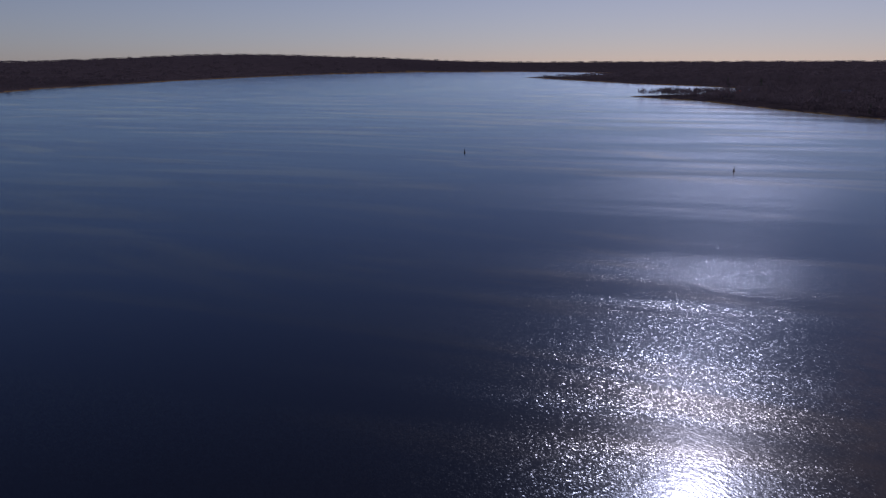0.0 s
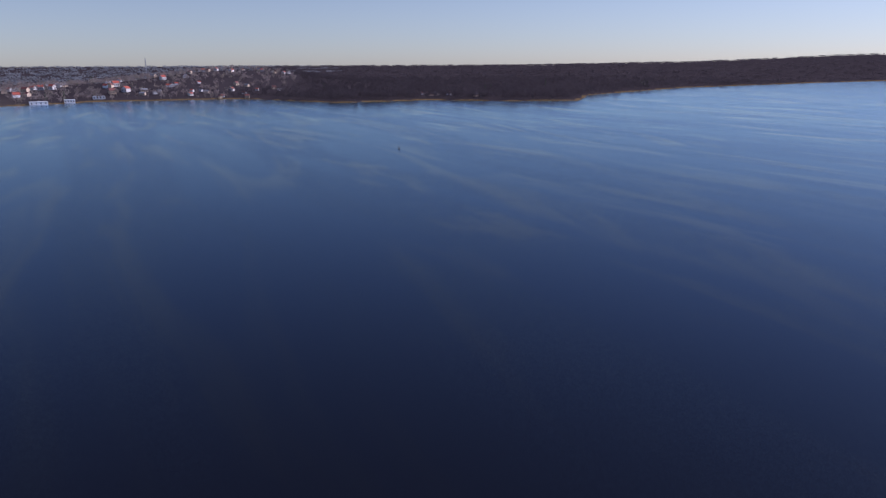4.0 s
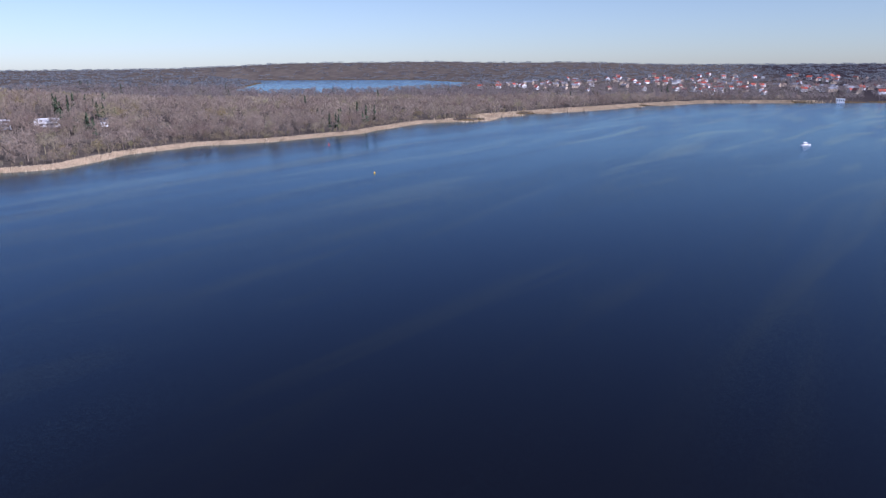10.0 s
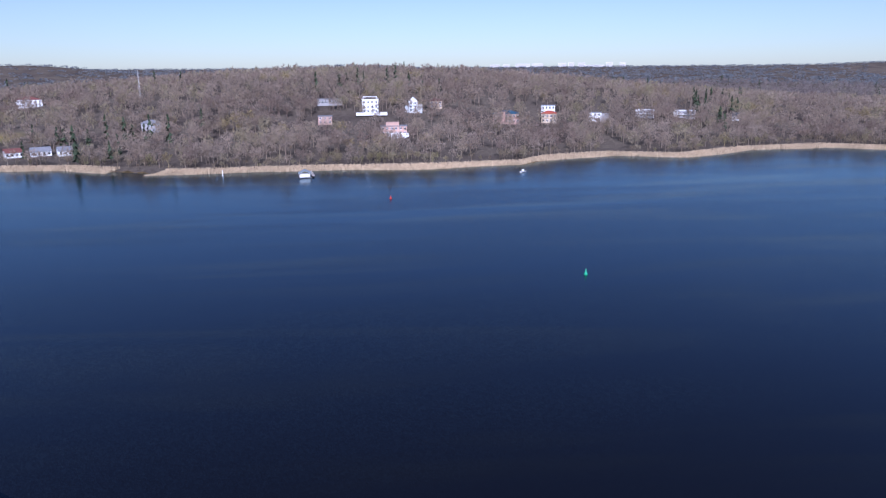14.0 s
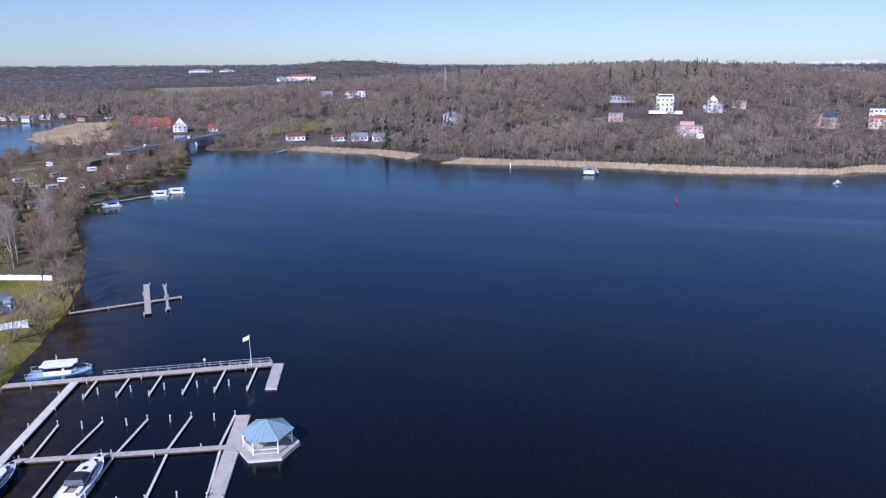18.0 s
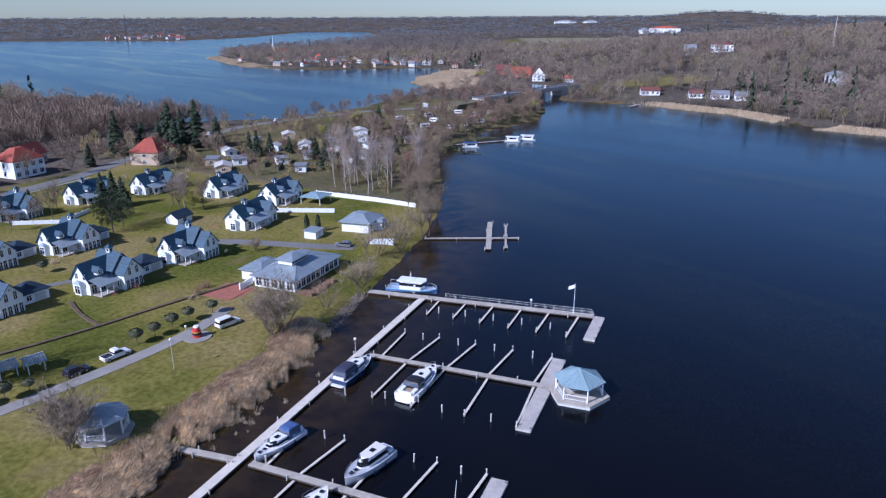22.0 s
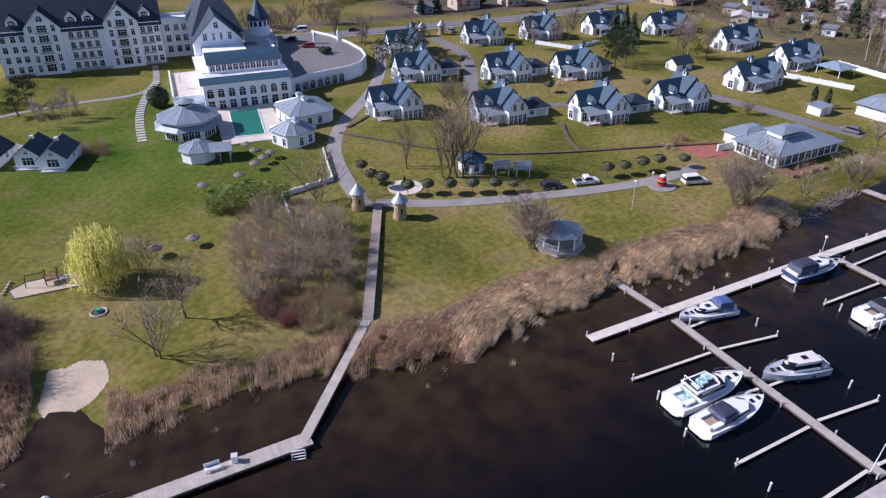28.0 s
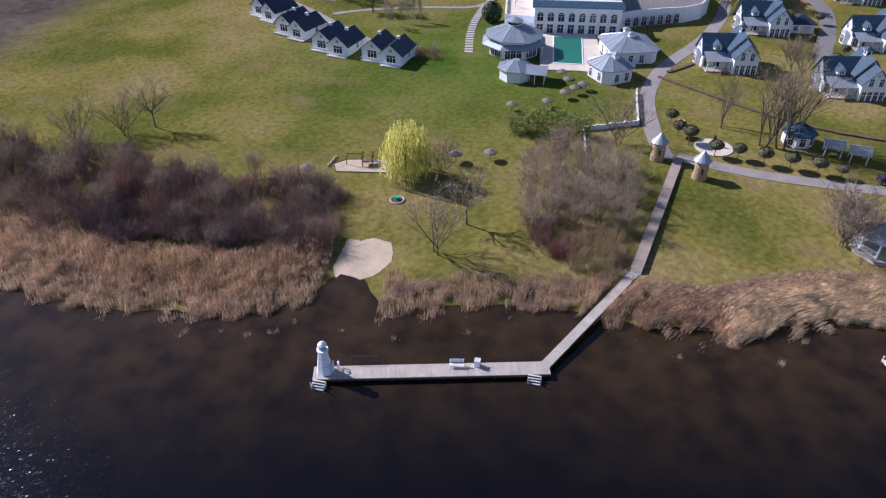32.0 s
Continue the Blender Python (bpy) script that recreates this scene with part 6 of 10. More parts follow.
rot = thing("pool_rotunda", pose(164.2, -1.0, GZ), "white octagonal restaurant pavilion with a grey-blue seamed roof and lantern", "pavilion")
part("wall", Shape().prism(ngon(0, 0, 6.0, 8, 0.39), -0.4, 4.6), WHITE, rot)
part("verandah_roof", Shape().prism(ngon(0, 0, 8.0, 8, 0.39), 2.75, 3.6, 0.82), ZINC, rot)
for i in range(8):
    a = 2 * math.pi * i / 8 + 0.39
    part("post", Shape().box(7.3 * math.cos(a) - 0.1, 7.3 * math.sin(a) - 0.1, 0, 7.3 * math.cos(a) + 0.1, 7.3 * math.sin(a) + 0.1, 2.8), WHITE_TRIM, rot)
    a += math.pi / 8
    for off in (-1.3, 0, 1.3):
        w = window(rot, 0, 0, 0, 1.1, 2.0, "-x")
        w.matrix_basis = pose(5.55 * math.cos(a) - off * math.sin(a), 5.55 * math.sin(a) + off * math.cos(a), 0.25, 0, 0, math.degrees(a) + 180)
seamed_roof(rot, ngon(0, 0, 7.2, 8, 0.39), 4.5, 6.6, ZINC, 0.25, 6)
part("lantern", Shape().prism(ngon(0, 0, 1.6, 8, 0.39), 6.5, 7.5), WHITE_TRIM, rot)
part("lantern_panes", Shape().prism(ngon(0, 0, 1.64, 8, 0.39), 6.8, 7.3), GLASS, rot)
part("lantern_roof", Shape().hip(ngon(0, 0, 2.1, 8, 0.39), 7.6, 8.4, 0.1), ZINC, rot)

kio = thing("pool_kiosk", pose(147.6, -3.2, GZ, 0, 0, -8), "small white pool bar with a pale metal roof and open counter", "kiosk")
part("wall", Shape().prism(ngon(0, 1.5, 3.6, 8, 0.39), -0.3, 2.6), WHITE, kio)
seamed_roof(kio, ngon(0, 1.5, 4.2, 8, 0.39), 2.7, 4.2, ZINC, 0.2, 4)
part("counter_roof", Shape().gable(-3.2, -5.2, 2.0, -1.0, 2.6, 3.6, "y", 0.3, 0.1), ZINC, kio)
part("floor", Shape().box(-3.6, -5.4, -0.1, 2.2, -1.2, 0.12), PALE_PAVING, kio)
part("counter", Shape().box(-2.2, -2.4, 0.12, 1.6, -2.0, 1.15), WOOD_BROWN, kio)
for x, y in ((-3.0, -5.0), (-3.0, -3.0), (1.8, -5.0), (-0.6, -5.0)):
    part("post", Shape().box(x - 0.08, y - 0.08, 0.12, x + 0.08, y + 0.08, 2.6), WHITE_TRIM, kio)

for x, y, turn, sx, sy, label in ((164.5, -27.6, 12, 6.2, 5.4, "white bath house with a pale seamed roof by the pool"), (150.5, -22.3, 30, 4.2, 4.0, "small white changing pavilion with a metal roof")):
    b = thing("bath_house", pose(x, y, GZ, 0, 0, turn), label, "pavilion", "bath houses")
    pts = [(-sx, -sy + 1.6), (-sx + 1.6, -sy), (sx - 1.6, -sy), (sx, -sy + 1.6), (sx, sy - 1.6), (sx - 1.6, sy), (-sx + 1.6, sy), (-sx, sy - 1.6)]
    part("wall", Shape().prism(pts, -0.3, 3.0), WHITE, b)
    seamed_roof(b, [(px * 1.1, py * 1.1) for px, py in pts], 3.1, 5.0, ZINC, 0.25, 4)
    for k, dx in enumerate((-1.2, 2.2)):
        if sx > 5 or k == 0:
            part("roof_lantern", Shape().box(dx - 0.6, -0.6, 4.6, dx + 0.6, 0.6, 5.6), WHITE_TRIM, b)
            part("lantern_roof", Shape().hip([(dx - 0.85, -0.85), (dx + 0.85, -0.85), (dx + 0.85, 0.85), (dx - 0.85, 0.85)], 5.68, 6.2, 0.08), ZINC, b)
    for dy in (-1.6, 1.6):
        window(b, -sx, dy * 0.8, 0.5, 0.9, 1.7, "-x")
        window(b, dy, sy, 0.5, 0.9, 1.7, "+y")
        window(b, dy, -sy, 0.5, 0.9, 1.7, "-y")

# ---- holiday bungalows on the meadow ----
bung = thing("bungalow", pose(156.0, 28.2, GZ, 0, 0, -14), "pair-gabled white holiday bungalow on stilts with dark roofs", "bungalow", "meadow bungalows")
for k, (ox, oy) in enumerate(((0, -2.7), (1.6, 2.7))):
    part("wall", Shape().house(ox - 3.6, oy - 2.6, ox + 4.2, oy + 2.6, 0.35, 3.0, 5.0, "x"), WHITE, bung)
    part("roof", Shape().gable(ox - 3.6, oy - 2.6, ox + 4.2, oy + 2.6, 3.05, 5.12, "x", 0.45, 0.14), SLATE_DARK, bung)
    window(bung, ox - 3.6, oy, 0.9, 2.2, 1.6, "-x")
    window(bung, ox - 3.6, oy, 3.3, 0.6, 0.6, "-x")
    part("chimney", Shape().box(ox + 0.6, oy - 0.35, 4.4, ox + 1.3, oy + 0.35, 5.6), WHITE_TRIM, bung)
    part("balcony", Shape().box(ox - 4.8, oy - 2.5, 0.2, ox - 3.65, oy + 2.5, 0.35), WHITE_DIRTY, bung)
    rl = Shape().box(ox - 4.8, oy - 2.5, 1.15, ox - 4.72, oy + 2.5, 1.22)
    for i in range(17):
        rl.box(ox - 4.79, oy - 2.45 + 0.3 * i, 0.35, ox - 4.74, oy - 2.4 + 0.3 * i, 1.15)
    part("balcony_rail", rl, WHITE_TRIM, bung)
    for px in (-3.2, 3.8):
        for py in (-2.2, 2.2):
            part("stilt", Shape().box(ox + px - 0.12, oy + py - 0.12, -0.6, ox + px + 0.12, oy + py + 0.12, 0.34), CONCRETE, bung)
    window(bung, ox + 1.0, oy - 2.6, 1.2, 0.9, 1.1, "-y")
part("porch", Shape().box(3.0, -5.6, 0.3, 5.0, -5.35, 2.2).box(3.0, -5.6, 2.2, 5.0, -4.2, 2.35), WHITE_TRIM, bung)
for x, y, turn in ((161.0, 41.2, -18), (171.6, 53.4, -24), (185.0, 64.2, -30)):
    copy_thing(bung, pose(x, y, GZ, 0, 0, turn))

# ---- boathouse restaurant on the shore ----
rest = thing("lake_restaurant", pose(105.5, -120.6, GZ, 0, 0, 6), "low white restaurant with a broad pale metal roof and lantern", "restaurant")
part("wall", Shape().box(-5.4, -9.6, -0.3, 5.4, 9.6, 2.7), WHITE, rest)
seamed_roof(rest, [(-6.2, -10.4), (6.2, -10.4), (6.2, 10.4), (-6.2, 10.4)], 2.8, 4.6, ZINC, 0.3, 9)
part("lantern", Shape().box(-1.9, -1.0, 4.4, 1.9, 5.0, 5.5), WHITE_TRIM, rest)
part("lantern_panes", Shape().box(-1.94, -0.9, 4.75, 1.94, 4.9, 5.3), GLASS, rest)
part("lantern_roof", Shape().hip([(-2.5, -1.6), (2.5, -1.6), (2.5, 5.6), (-2.5, 5.6)], 5.6, 6.5, 0.1, 0.2), ZINC, rest)
part("wing", Shape().box(5.4, -2.0, -0.3, 11.0, 7.0, 2.5), WHITE, rest)
seamed_roof(rest, [(4.9, -2.6), (11.6, -2.6), (11.6, 7.6), (4.9, 7.6)], 2.6, 3.7, ZINC, 0.3, 5)
for i in range(9):
    window(rest, -5.4, -8.0 + 2.0 * i, 0.4, 1.5, 1.9, "-x")
for i in range(5):
    window(rest, -4.2 + 2.1 * i, 9.6, 0.4, 1.5, 1.9, "+y")
ter = thing("brick_terrace", pose(110.5, -105.5, GZ, 0, 0, 6), "red brick terrace with low steps beside the restaurant", "terrace")
part("paving", Shape().box(-1.5, -4, 0.0, 6, 4.5, 0.12), BRICK_RED, ter)
part("step", Shape().box(-2.5, -4, -0.1, -1.55, 4.5, 0.03).box(-1.5, 4.55, -0.1, 6, 5.5, 0.03), BRICK_RED, ter)
wd = thing("wooden_deck", pose(96.6, -116.0, GZ, 0, 0, 6), "brown wooden deck with planters in front of the restaurant", "deck")
part("boarding", Shape().box(-2.2, -6.0, 0, 2.0, 5.0, 0.16), WOOD_BROWN, wd)
for i in range(4):
    part("planter", Shape().box(-2.1, -5.5 + 3 * i, 0.161, -1.5, -3.9 + 3 * i, 0.7), WOOD_BROWN, wd)

# ---- small garden buildings ----
hut = thing("garden_hut", pose(121.4, -53.3, GZ), "white octagonal garden hut with a blue-grey pointed roof", "hut")
part("wall", Shape().prism(ngon(0, 0, 2.7, 8, 0.39), -0.2, 2.5), WHITE, hut)
seamed_roof(hut, ngon(0, 0, 3.2, 8, 0.39), 2.55, 4.3, SLATE, 0.05, 2)
for k in range(4):
    a = math.pi - 0.39 * 2 + k * 0.785
    w = window(hut, 0, 0, 0, 0.9, 1.5, "-x")
    w.matrix_basis = pose(2.5 * math.cos(a), 2.5 * math.sin(a), 0.6, 0, 0, math.degrees(a) + 180)
for x, y in ((117.3, -58.0), (115.2, -61.6)):
    pg = thing("pergola", pose(x, y, GZ, 0, 0, -15), "small white pergola with a pitched slatted roof", "pergola", "garden pergolas")
    for px, py in ((-1.4, -1.3), (1.4, -1.3), (1.4, 1.3), (-1.4, 1.3)):
        part("post", Shape().box(px - 0.08, py - 0.08, 0, px + 0.08, py + 0.08, 2.2), WHITE_TRIM, pg)
    part("ridge_beam", Shape().box(-0.06, -1.8, 3.0, 0.06, 1.8, 3.12), WHITE_TRIM, pg)
    for i in range(9):
        y0 = -1.75 + 0.4 * i
        part("slat", Shape().slab([(-1.9, y0, 2.1), (-1.9, y0 + 0.32, 2.1), (0, y0 + 0.32, 3.1), (0, y0, 3.1)][::-1], 0.05).slab([(0, y0, 3.1), (0, y0 + 0.32, 3.1), (1.9, y0 + 0.32, 2.1), (1.9, y0, 2.1)][::-1], 0.05), ZINC, pg)
shed = thing("garden_shed", pose(121.8, -146.8, GZ, 0, 0, 10), "small white garden shed with a flat grey roof", "shed")
part("wall", Shape().box(-1.8, -2.2, -0.1, 1.8, 2.2, 2.1), WHITE, shed)
part("roof", Shape().slab([(-2.1, -2.5, 2.2), (2.1, -2.5, 2.45), (2.1, 2.5, 2.45), (-2.1, 2.5, 2.2)], 0.14), ZINC, shed)
part("door", Shape().box(-1.84, -0.5, 0, -1.802, 0.5, 1.9), WHITE_DIRTY, shed)
bh = thing("boat_club_house", pose(114.8, -160.0, GZ, 0, 0, 12), "white club house with a pale blue-grey hipped roof near the shore", "house")
part("wall", Shape().box(-4.0, -4.6, -0.3, 4.2, 4.6, 3.0), WHITE, bh)
seamed_roof(bh, [(-4.8, -5.4), (5.0, -5.4), (5.0, 5.4), (-4.8, 5.4)], 3.1, 4.9, ZINC, 0.3, 5)
part("bay", Shape().prism([(-6.4, -3.0), (-4.0, -4.2), (-4.0, 1.2), (-6.4, 0.2)], -0.3, 2.5), WHITE, bh)
part("bay_roof", Shape().prism([(-6.9, -3.4), (-4.0, -4.6), (-4.0, 1.6), (-6.9, 0.6)], 2.51, 3.1, 0.6), ZINC, bh)
for y in (-2.6, -0.6, 2.6):
    window(bh, -6.4 if y < 0 else -4.0, y, 0.4, 1.2, 1.7, "-x")
sm = thing("summer_house", pose(166.5, -139.0, GZ, 0, 0, 6), "small white summer house with a dark gabled roof", "house")
part("wall", Shape().house(-2.2, -3.0, 2.2, 3.0, -0.3, 2.4, 3.9, "y"), WHITE, sm)
part("roof", Shape().gable(-2.2, -3.0, 2.2, 3.0, 2.5, 4.0, "y", 0.5, 0.12), SLATE_DARK, sm)
window(sm, -2.2, 0, 0.6, 1.4, 1.5, "-x")
pav = thing("awning_pavilion", pose(145.5, -177.5, GZ, 0, 0, 8), "open pavilion with a pale green awning roof beside a cottage", "pavilion")
seamed_roof(pav, [(-4, -4), (4, -4), (4, 4), (-4, 4)], 2.5, 3.6, ZINC_GREEN, 0.2, 4)
for px, py in ((-3.5, -3.5), (3.5, -3.5), (3.5, 3.5), (-3.5, 3.5)):
    part("post", Shape().box(px - 0.08, py - 0.08, 0, px + 0.08, py + 0.08, 2.5), WHITE_TRIM, pav)

# side building of the hotel
sb = thing("hotel_annex", pose(222, 66, GZ, 0, 0, -12), "two-storey white hotel annex with a dark hipped roof", "house")
part("wall", Shape().box(-9, -8, -0.5, 9, 12, 6.6), WHITE, sb)
part("roof", Shape().hip([(-9.8, -8.8), (9.8, -8.8), (9.8, 12.8), (-9.8, 12.8)], 6.7, 11.0, 0.2, 0.25), SLATE_DARK, sb)
for k in range(2):
    for i in range(6):
        window(sb, -9, -6.2 + 3.2 * i, 0.8 + 3.0 * k, 1.2, 1.6, "-x")
    for i in range(5):
        window(sb, -7 + 3.4 * i, -8, 0.8 + 3.0 * k, 1.2, 1.6, "-y")


# ---- garden walls ----
def garden_wall(p, q, h, label, cap=True):
    m, n = along(p, q, GZ)
    g = thing("garden_wall", m, label, "wall", "white garden walls")
    k = max(2, round(n / 3))
    for i in range(k):
        part("panel", Shape().box(i * n / k + 0.01, -0.1, -0.5, (i + 1) * n / k - 0.01, 0.1, h), WHITE, g)
        part("pier", Shape().box(i * n / k - 0.16, -0.16, -0.5, i * n / k + 0.16, 0.16, h + 0.18), WHITE_TRIM, g)


for p, q in (((150.5, -160.5), (132.0, -169.7)), ((152.0, -186.0), (128.0, -187.6)), ((128.0, -187.6), (112.8, -187.2)), ((104.0, -148.6), (98.8, -152.0)), ((207, -113), (196, -121)), ((196, -121), (200, -133)), ((111, -107), (111.5, -111.5))):
    garden_wall(p, q, 1.5, "white painted garden wall between the cottages and gardens")
for p, q, h in (((141.5, -27.0), (126.2, -25.4), 1.1), ((126.2, -25.4), (122.4, -14.8), 1.1), ((122.4, -14.8), (111.5, -14.6), 0.9)):
    garden_wall(p, q, h, "low white wall curving down beside the path and bamboo")
rampart = thing("land_boardwalk", along((79.0, -19.2), (112.2, -30.6), 0)[0], "straight raised plank boardwalk from the gate towers to the reeds", "boardwalk")
n = along((79.0, -19.2), (112.2, -30.6))[1]
part("deck", Shape().box(0, -0.8, 2.05, n, 0.8, 2.15), material("brown_grey_planks", (0.33, 0.27, 0.22), 0.85, var=0.2, scale=0.8, fine=8), rampart)
part("side_board", Shape().box(0, -0.86, 1.2, n, -0.802, 2.1), WOOD_DARK, rampart)
part("side_board", Shape().box(0, 0.802, 1.2, n, 0.86, 2.1), WOOD_DARK, rampart)
for i in range(12):
    for s in (-0.7, 0.7):
        part("support", Shape().box(0.3 + i * n / 12, s - 0.08, 0.3, 0.46 + i * n / 12, s + 0.08, 2.04), WOOD_DARK, rampart)
part("shore_ramp", Shape().slab([(-1.2, -0.75, 0.72), (0, -0.75, 2.1), (0, 0.75, 2.1), (-1.2, 0.75, 0.72)], 0.1), DECK, rampart)


# ---- paths, roads and yards ----
def ribbon(name, pts, width, mat, label, z=0.06, kind="structure", step=4.0):
    """A paved strip that follows a smooth line over the ground."""
    line = []
    for a, b in zip(pts, pts[1:]):
        n = max(1, int(math.hypot(b[0] - a[0], b[1] - a[1]) / step))
        line += [(a[0] + (b[0] - a[0]) * i / n, a[1] + (b[1] - a[1]) * i / n) for i in range(n)]
    line.append(pts[-1])
    for _ in range(3):
        line = [line[0]] + [tuple((line[i - 1][k] + 2 * line[i][k] + line[i + 1][k]) / 4 for k in (0, 1)) for i in range(1, len(line) - 1)] + [line[-1]]
    L = np.array(line)
    t = np.gradient(L, axis=0)
    t /= np.linalg.norm(t, axis=1)[:, None]
    nrm = np.stack([-t[:, 1], t[:, 0]], -1) * width / 2
    a, b = L + nrm, L - nrm
    za, zb = land_height(a[:, 0], a[:, 1]), land_height(b[:, 0], b[:, 1])
    zz = np.maximum(za, zb) + z
    s = Shape()
    for i in range(len(L)):
        s.v += [(a[i, 0], a[i, 1], zz[i]), (b[i, 0], b[i, 1], zz[i]), (a[i, 0], a[i, 1], zz[i] - 0.3), (b[i, 0], b[i, 1], zz[i] - 0.3)]
    for i in range(len(L) - 1):
        o = 4 * i
        s.f += [(o + 1, o + 5, o + 4, o), (o, o + 4, o + 6, o + 2), (o + 1, o + 3, o + 7, o + 5)]
    return solid(name, s, mat, label, "path", kind=kind)


ribbon("path_lake_walk", [(113.5, -30.5), (108.6, -42), (105.8, -56), (103.8, -70), (102.6, -84), (103.5, -93), (106, -98)], 3.0, PAVING, "grey paved promenade along the lawn")
ribbon("path_hotel", [(112.5, -28.5), (118.5, -27.5), (128, -28.0), (140, -28.5), (150, -31.5), (162, -37.5), (172, -45), (184, -51.5), (200, -58), (224, -64)], 3.2, PAVING, "curving grey drive from the gate towers to the hotel forecourt")
ribbon("path_lane_east", [(228, -84), (206, -87), (190, -82), (181, -79), (168, -72.5), (160, -72)], 4.2, ASPHALT, "narrow asphalt lane between the cottages")
ribbon("path_lane_south", [(160, -74), (151, -88), (144.5, -103), (139, -112)], 2.4, ASPHALT, "asphalt lane behind the front cottages")
ribbon("path_lane_shore", [(152, -124), (141, -131), (128, -136.5), (114, -140.8), (106, -144)], 4.2, ASPHALT, "asphalt lane down to the boat house")
ribbon("road_main", [(262, 200), (255, 60), (248, -20), (244.5, -55), (244, -120), (250, -165), (262, -196), (268, -226), (281, -258), (288, -290), (282, -330), (266, -375), (238, -412), (222, -430), (208, -490)], 7.0, ASPHALT, "grey two-lane lakeside road")
ribbon("pavement_main", [(250, 60), (243, -20), (239.5, -55), (239, -120), (244, -165)], 1.6, PAVING, "pale roadside pavement", 0.14)
ribbon("path_hotel_lawn", [(226, 5), (213, 4.9), (203, 5.2), (195.9, 7.8), (196.7, 13.3), (197.1, 22), (194.1, 39.1), (188, 48)], 1.8, PAVING, "pale footpath across the hotel lawn")
ribbon("path_bungalows", [(205, 70), (192, 56), (176, 42), (164, 30)], 2.0, PAVING, "footpath to the meadow bungalows")
ribbon("path_gazebo", [(105.5, -57), (98, -56), (91.5, -55.2)], 1.6, PAVING, "short path to the shore gazebo")
solid("yard_hotel", Shape().prism([(200, 50), (226, 52), (232, 90), (204, 92)], 1.0, 1.68), ASPHALT, "dark asphalt yard beside the hotel annex", "yard", kind="structure")
solid("yard_cottages", Shape().prism([(228, -76), (239, -74), (239, -96), (228, -94)], 1.0, 1.66), ASPHALT, "asphalt forecourt inside the road gate", "yard", kind="structure")
solid("yard_brick", Shape().prism([(150, -130), (161, -127), (164, -138), (154, -142)], 1.0, 1.62), BRICK_RED, "brown brick yard between the cottages", "yard", kind="structure")
plaza = solid("plaza", Shape().cyl(118.0, -37.8, 1.2, 1.66, 3.4, n=28), PALE_PAVING, "round pale paved plaza on the lawn", "plaza", kind="structure")
solid("buoy_plinth", Shape().cyl(100.4, -84.6, 1.2, 1.7, 2.7, n=28), PAVING, "round grey paved plinth on the lawn", "plinth", kind="structure")


def drape(name, poly, cell, mat, label, category, dz=0.05):
    """A patch laid over the ground inside an outline."""
    P = np.array(poly, dtype=float)
    gx, gy = np.meshgrid(np.arange(P[:, 0].min(), P[:, 0].max(), cell), np.arange(P[:, 1].min(), P[:, 1].max(), cell), indexing="ij")
    inside = signed_distance([tuple(p) for p in poly], gx, gy) < 0
    z = land_height(gx.ravel(), gy.ravel()).reshape(gx.shape) + dz
    idx = np.arange(gx.size).reshape(gx.shape)
    ok = inside[:-1, :-1] & inside[1:, :-1] & inside[1:, 1:] & inside[:-1, 1:]
    q = np.stack([idx[:-1, :-1][ok], idx[1:, :-1][ok], idx[1:, 1:][ok], idx[:-1, 1:][ok]], -1)
    return bulk(name, np.stack([gx.ravel(), gy.ravel(), z.ravel()], -1), q, mat, label, category, "structure")


drape("beach", [(75.4, 22.4), (74.9, 19.4), (76.2, 16.8), (78.6, 14.9), (80.4, 14.7), (82.7, 15.4), (83.7, 18.2), (83.1, 20.1), (83.5, 22.2), (80.8, 22.7), (77.6, 23.3)], 0.2, SAND, "small pale sand beach between the reeds", "beach")
drape("field_far", [(180, -1240), (430, -1180), (560, -1330), (420, -1450), (210, -1400)], 12, FLOOR_FIELD, "pale green and straw coloured field beyond the village", "field", 0.6)
drape("field_plain", [(390, -1420), (600, -1430), (770, -1780), (500, -1930), (430, -1700)], 25, FLOOR_FIELD, "broad pale green field in the plain beyond the bridge", "field", 0.8)
rocks, rg = Shape(), random.Random(5)
for _ in range(700):
    u = rg.random()
    x, y = 80.5 + 6.0 * u + rg.uniform(-0.6, 2.2), -99 - 22 * u + rg.uniform(-1, 1)
    r = rg.uniform(0.1, 0.28)
    pts = [(x + r * rg.uniform(0.7, 1.2) * math.cos(a), y + r * rg.uniform(0.7, 1.2) * math.sin(a)) for a in [k * 1.047 for k in range(6)]]
    z = float(land_height(np.array([x]), np.array([y]))[0])
    rocks.prism(pts, z - 0.3, z + rg.uniform(0.05, 0.3), 0.6)
solid("shore_stones", rocks, material("grey_boulders", (0.22, 0.18, 0.15), 0.9, var=0.3, scale=1, fine=8, island=0.3), "bank of loose grey boulders at the marina's edge", "stones", kind="stuff")
for k, pts in enumerate(([(151, -33), (140, -44), (132, -52), (127, -58), (123, -72), (121.5, -79), (118, -95), (114.5, -110)], [(138, -84), (130, -80), (122, -79)], [(181, -53), (168, -48.5), (160, -43), (154, -35.5)])):
    ribbon("hedge_%d" % (k + 1), pts, 0.8, material("leafless_hedge_%d" % k, (0.12, 0.085, 0.05), 0.95, var=0.4, scale=0.8, fine=6), "low brown clipped hedge across the lawn", 0.32)


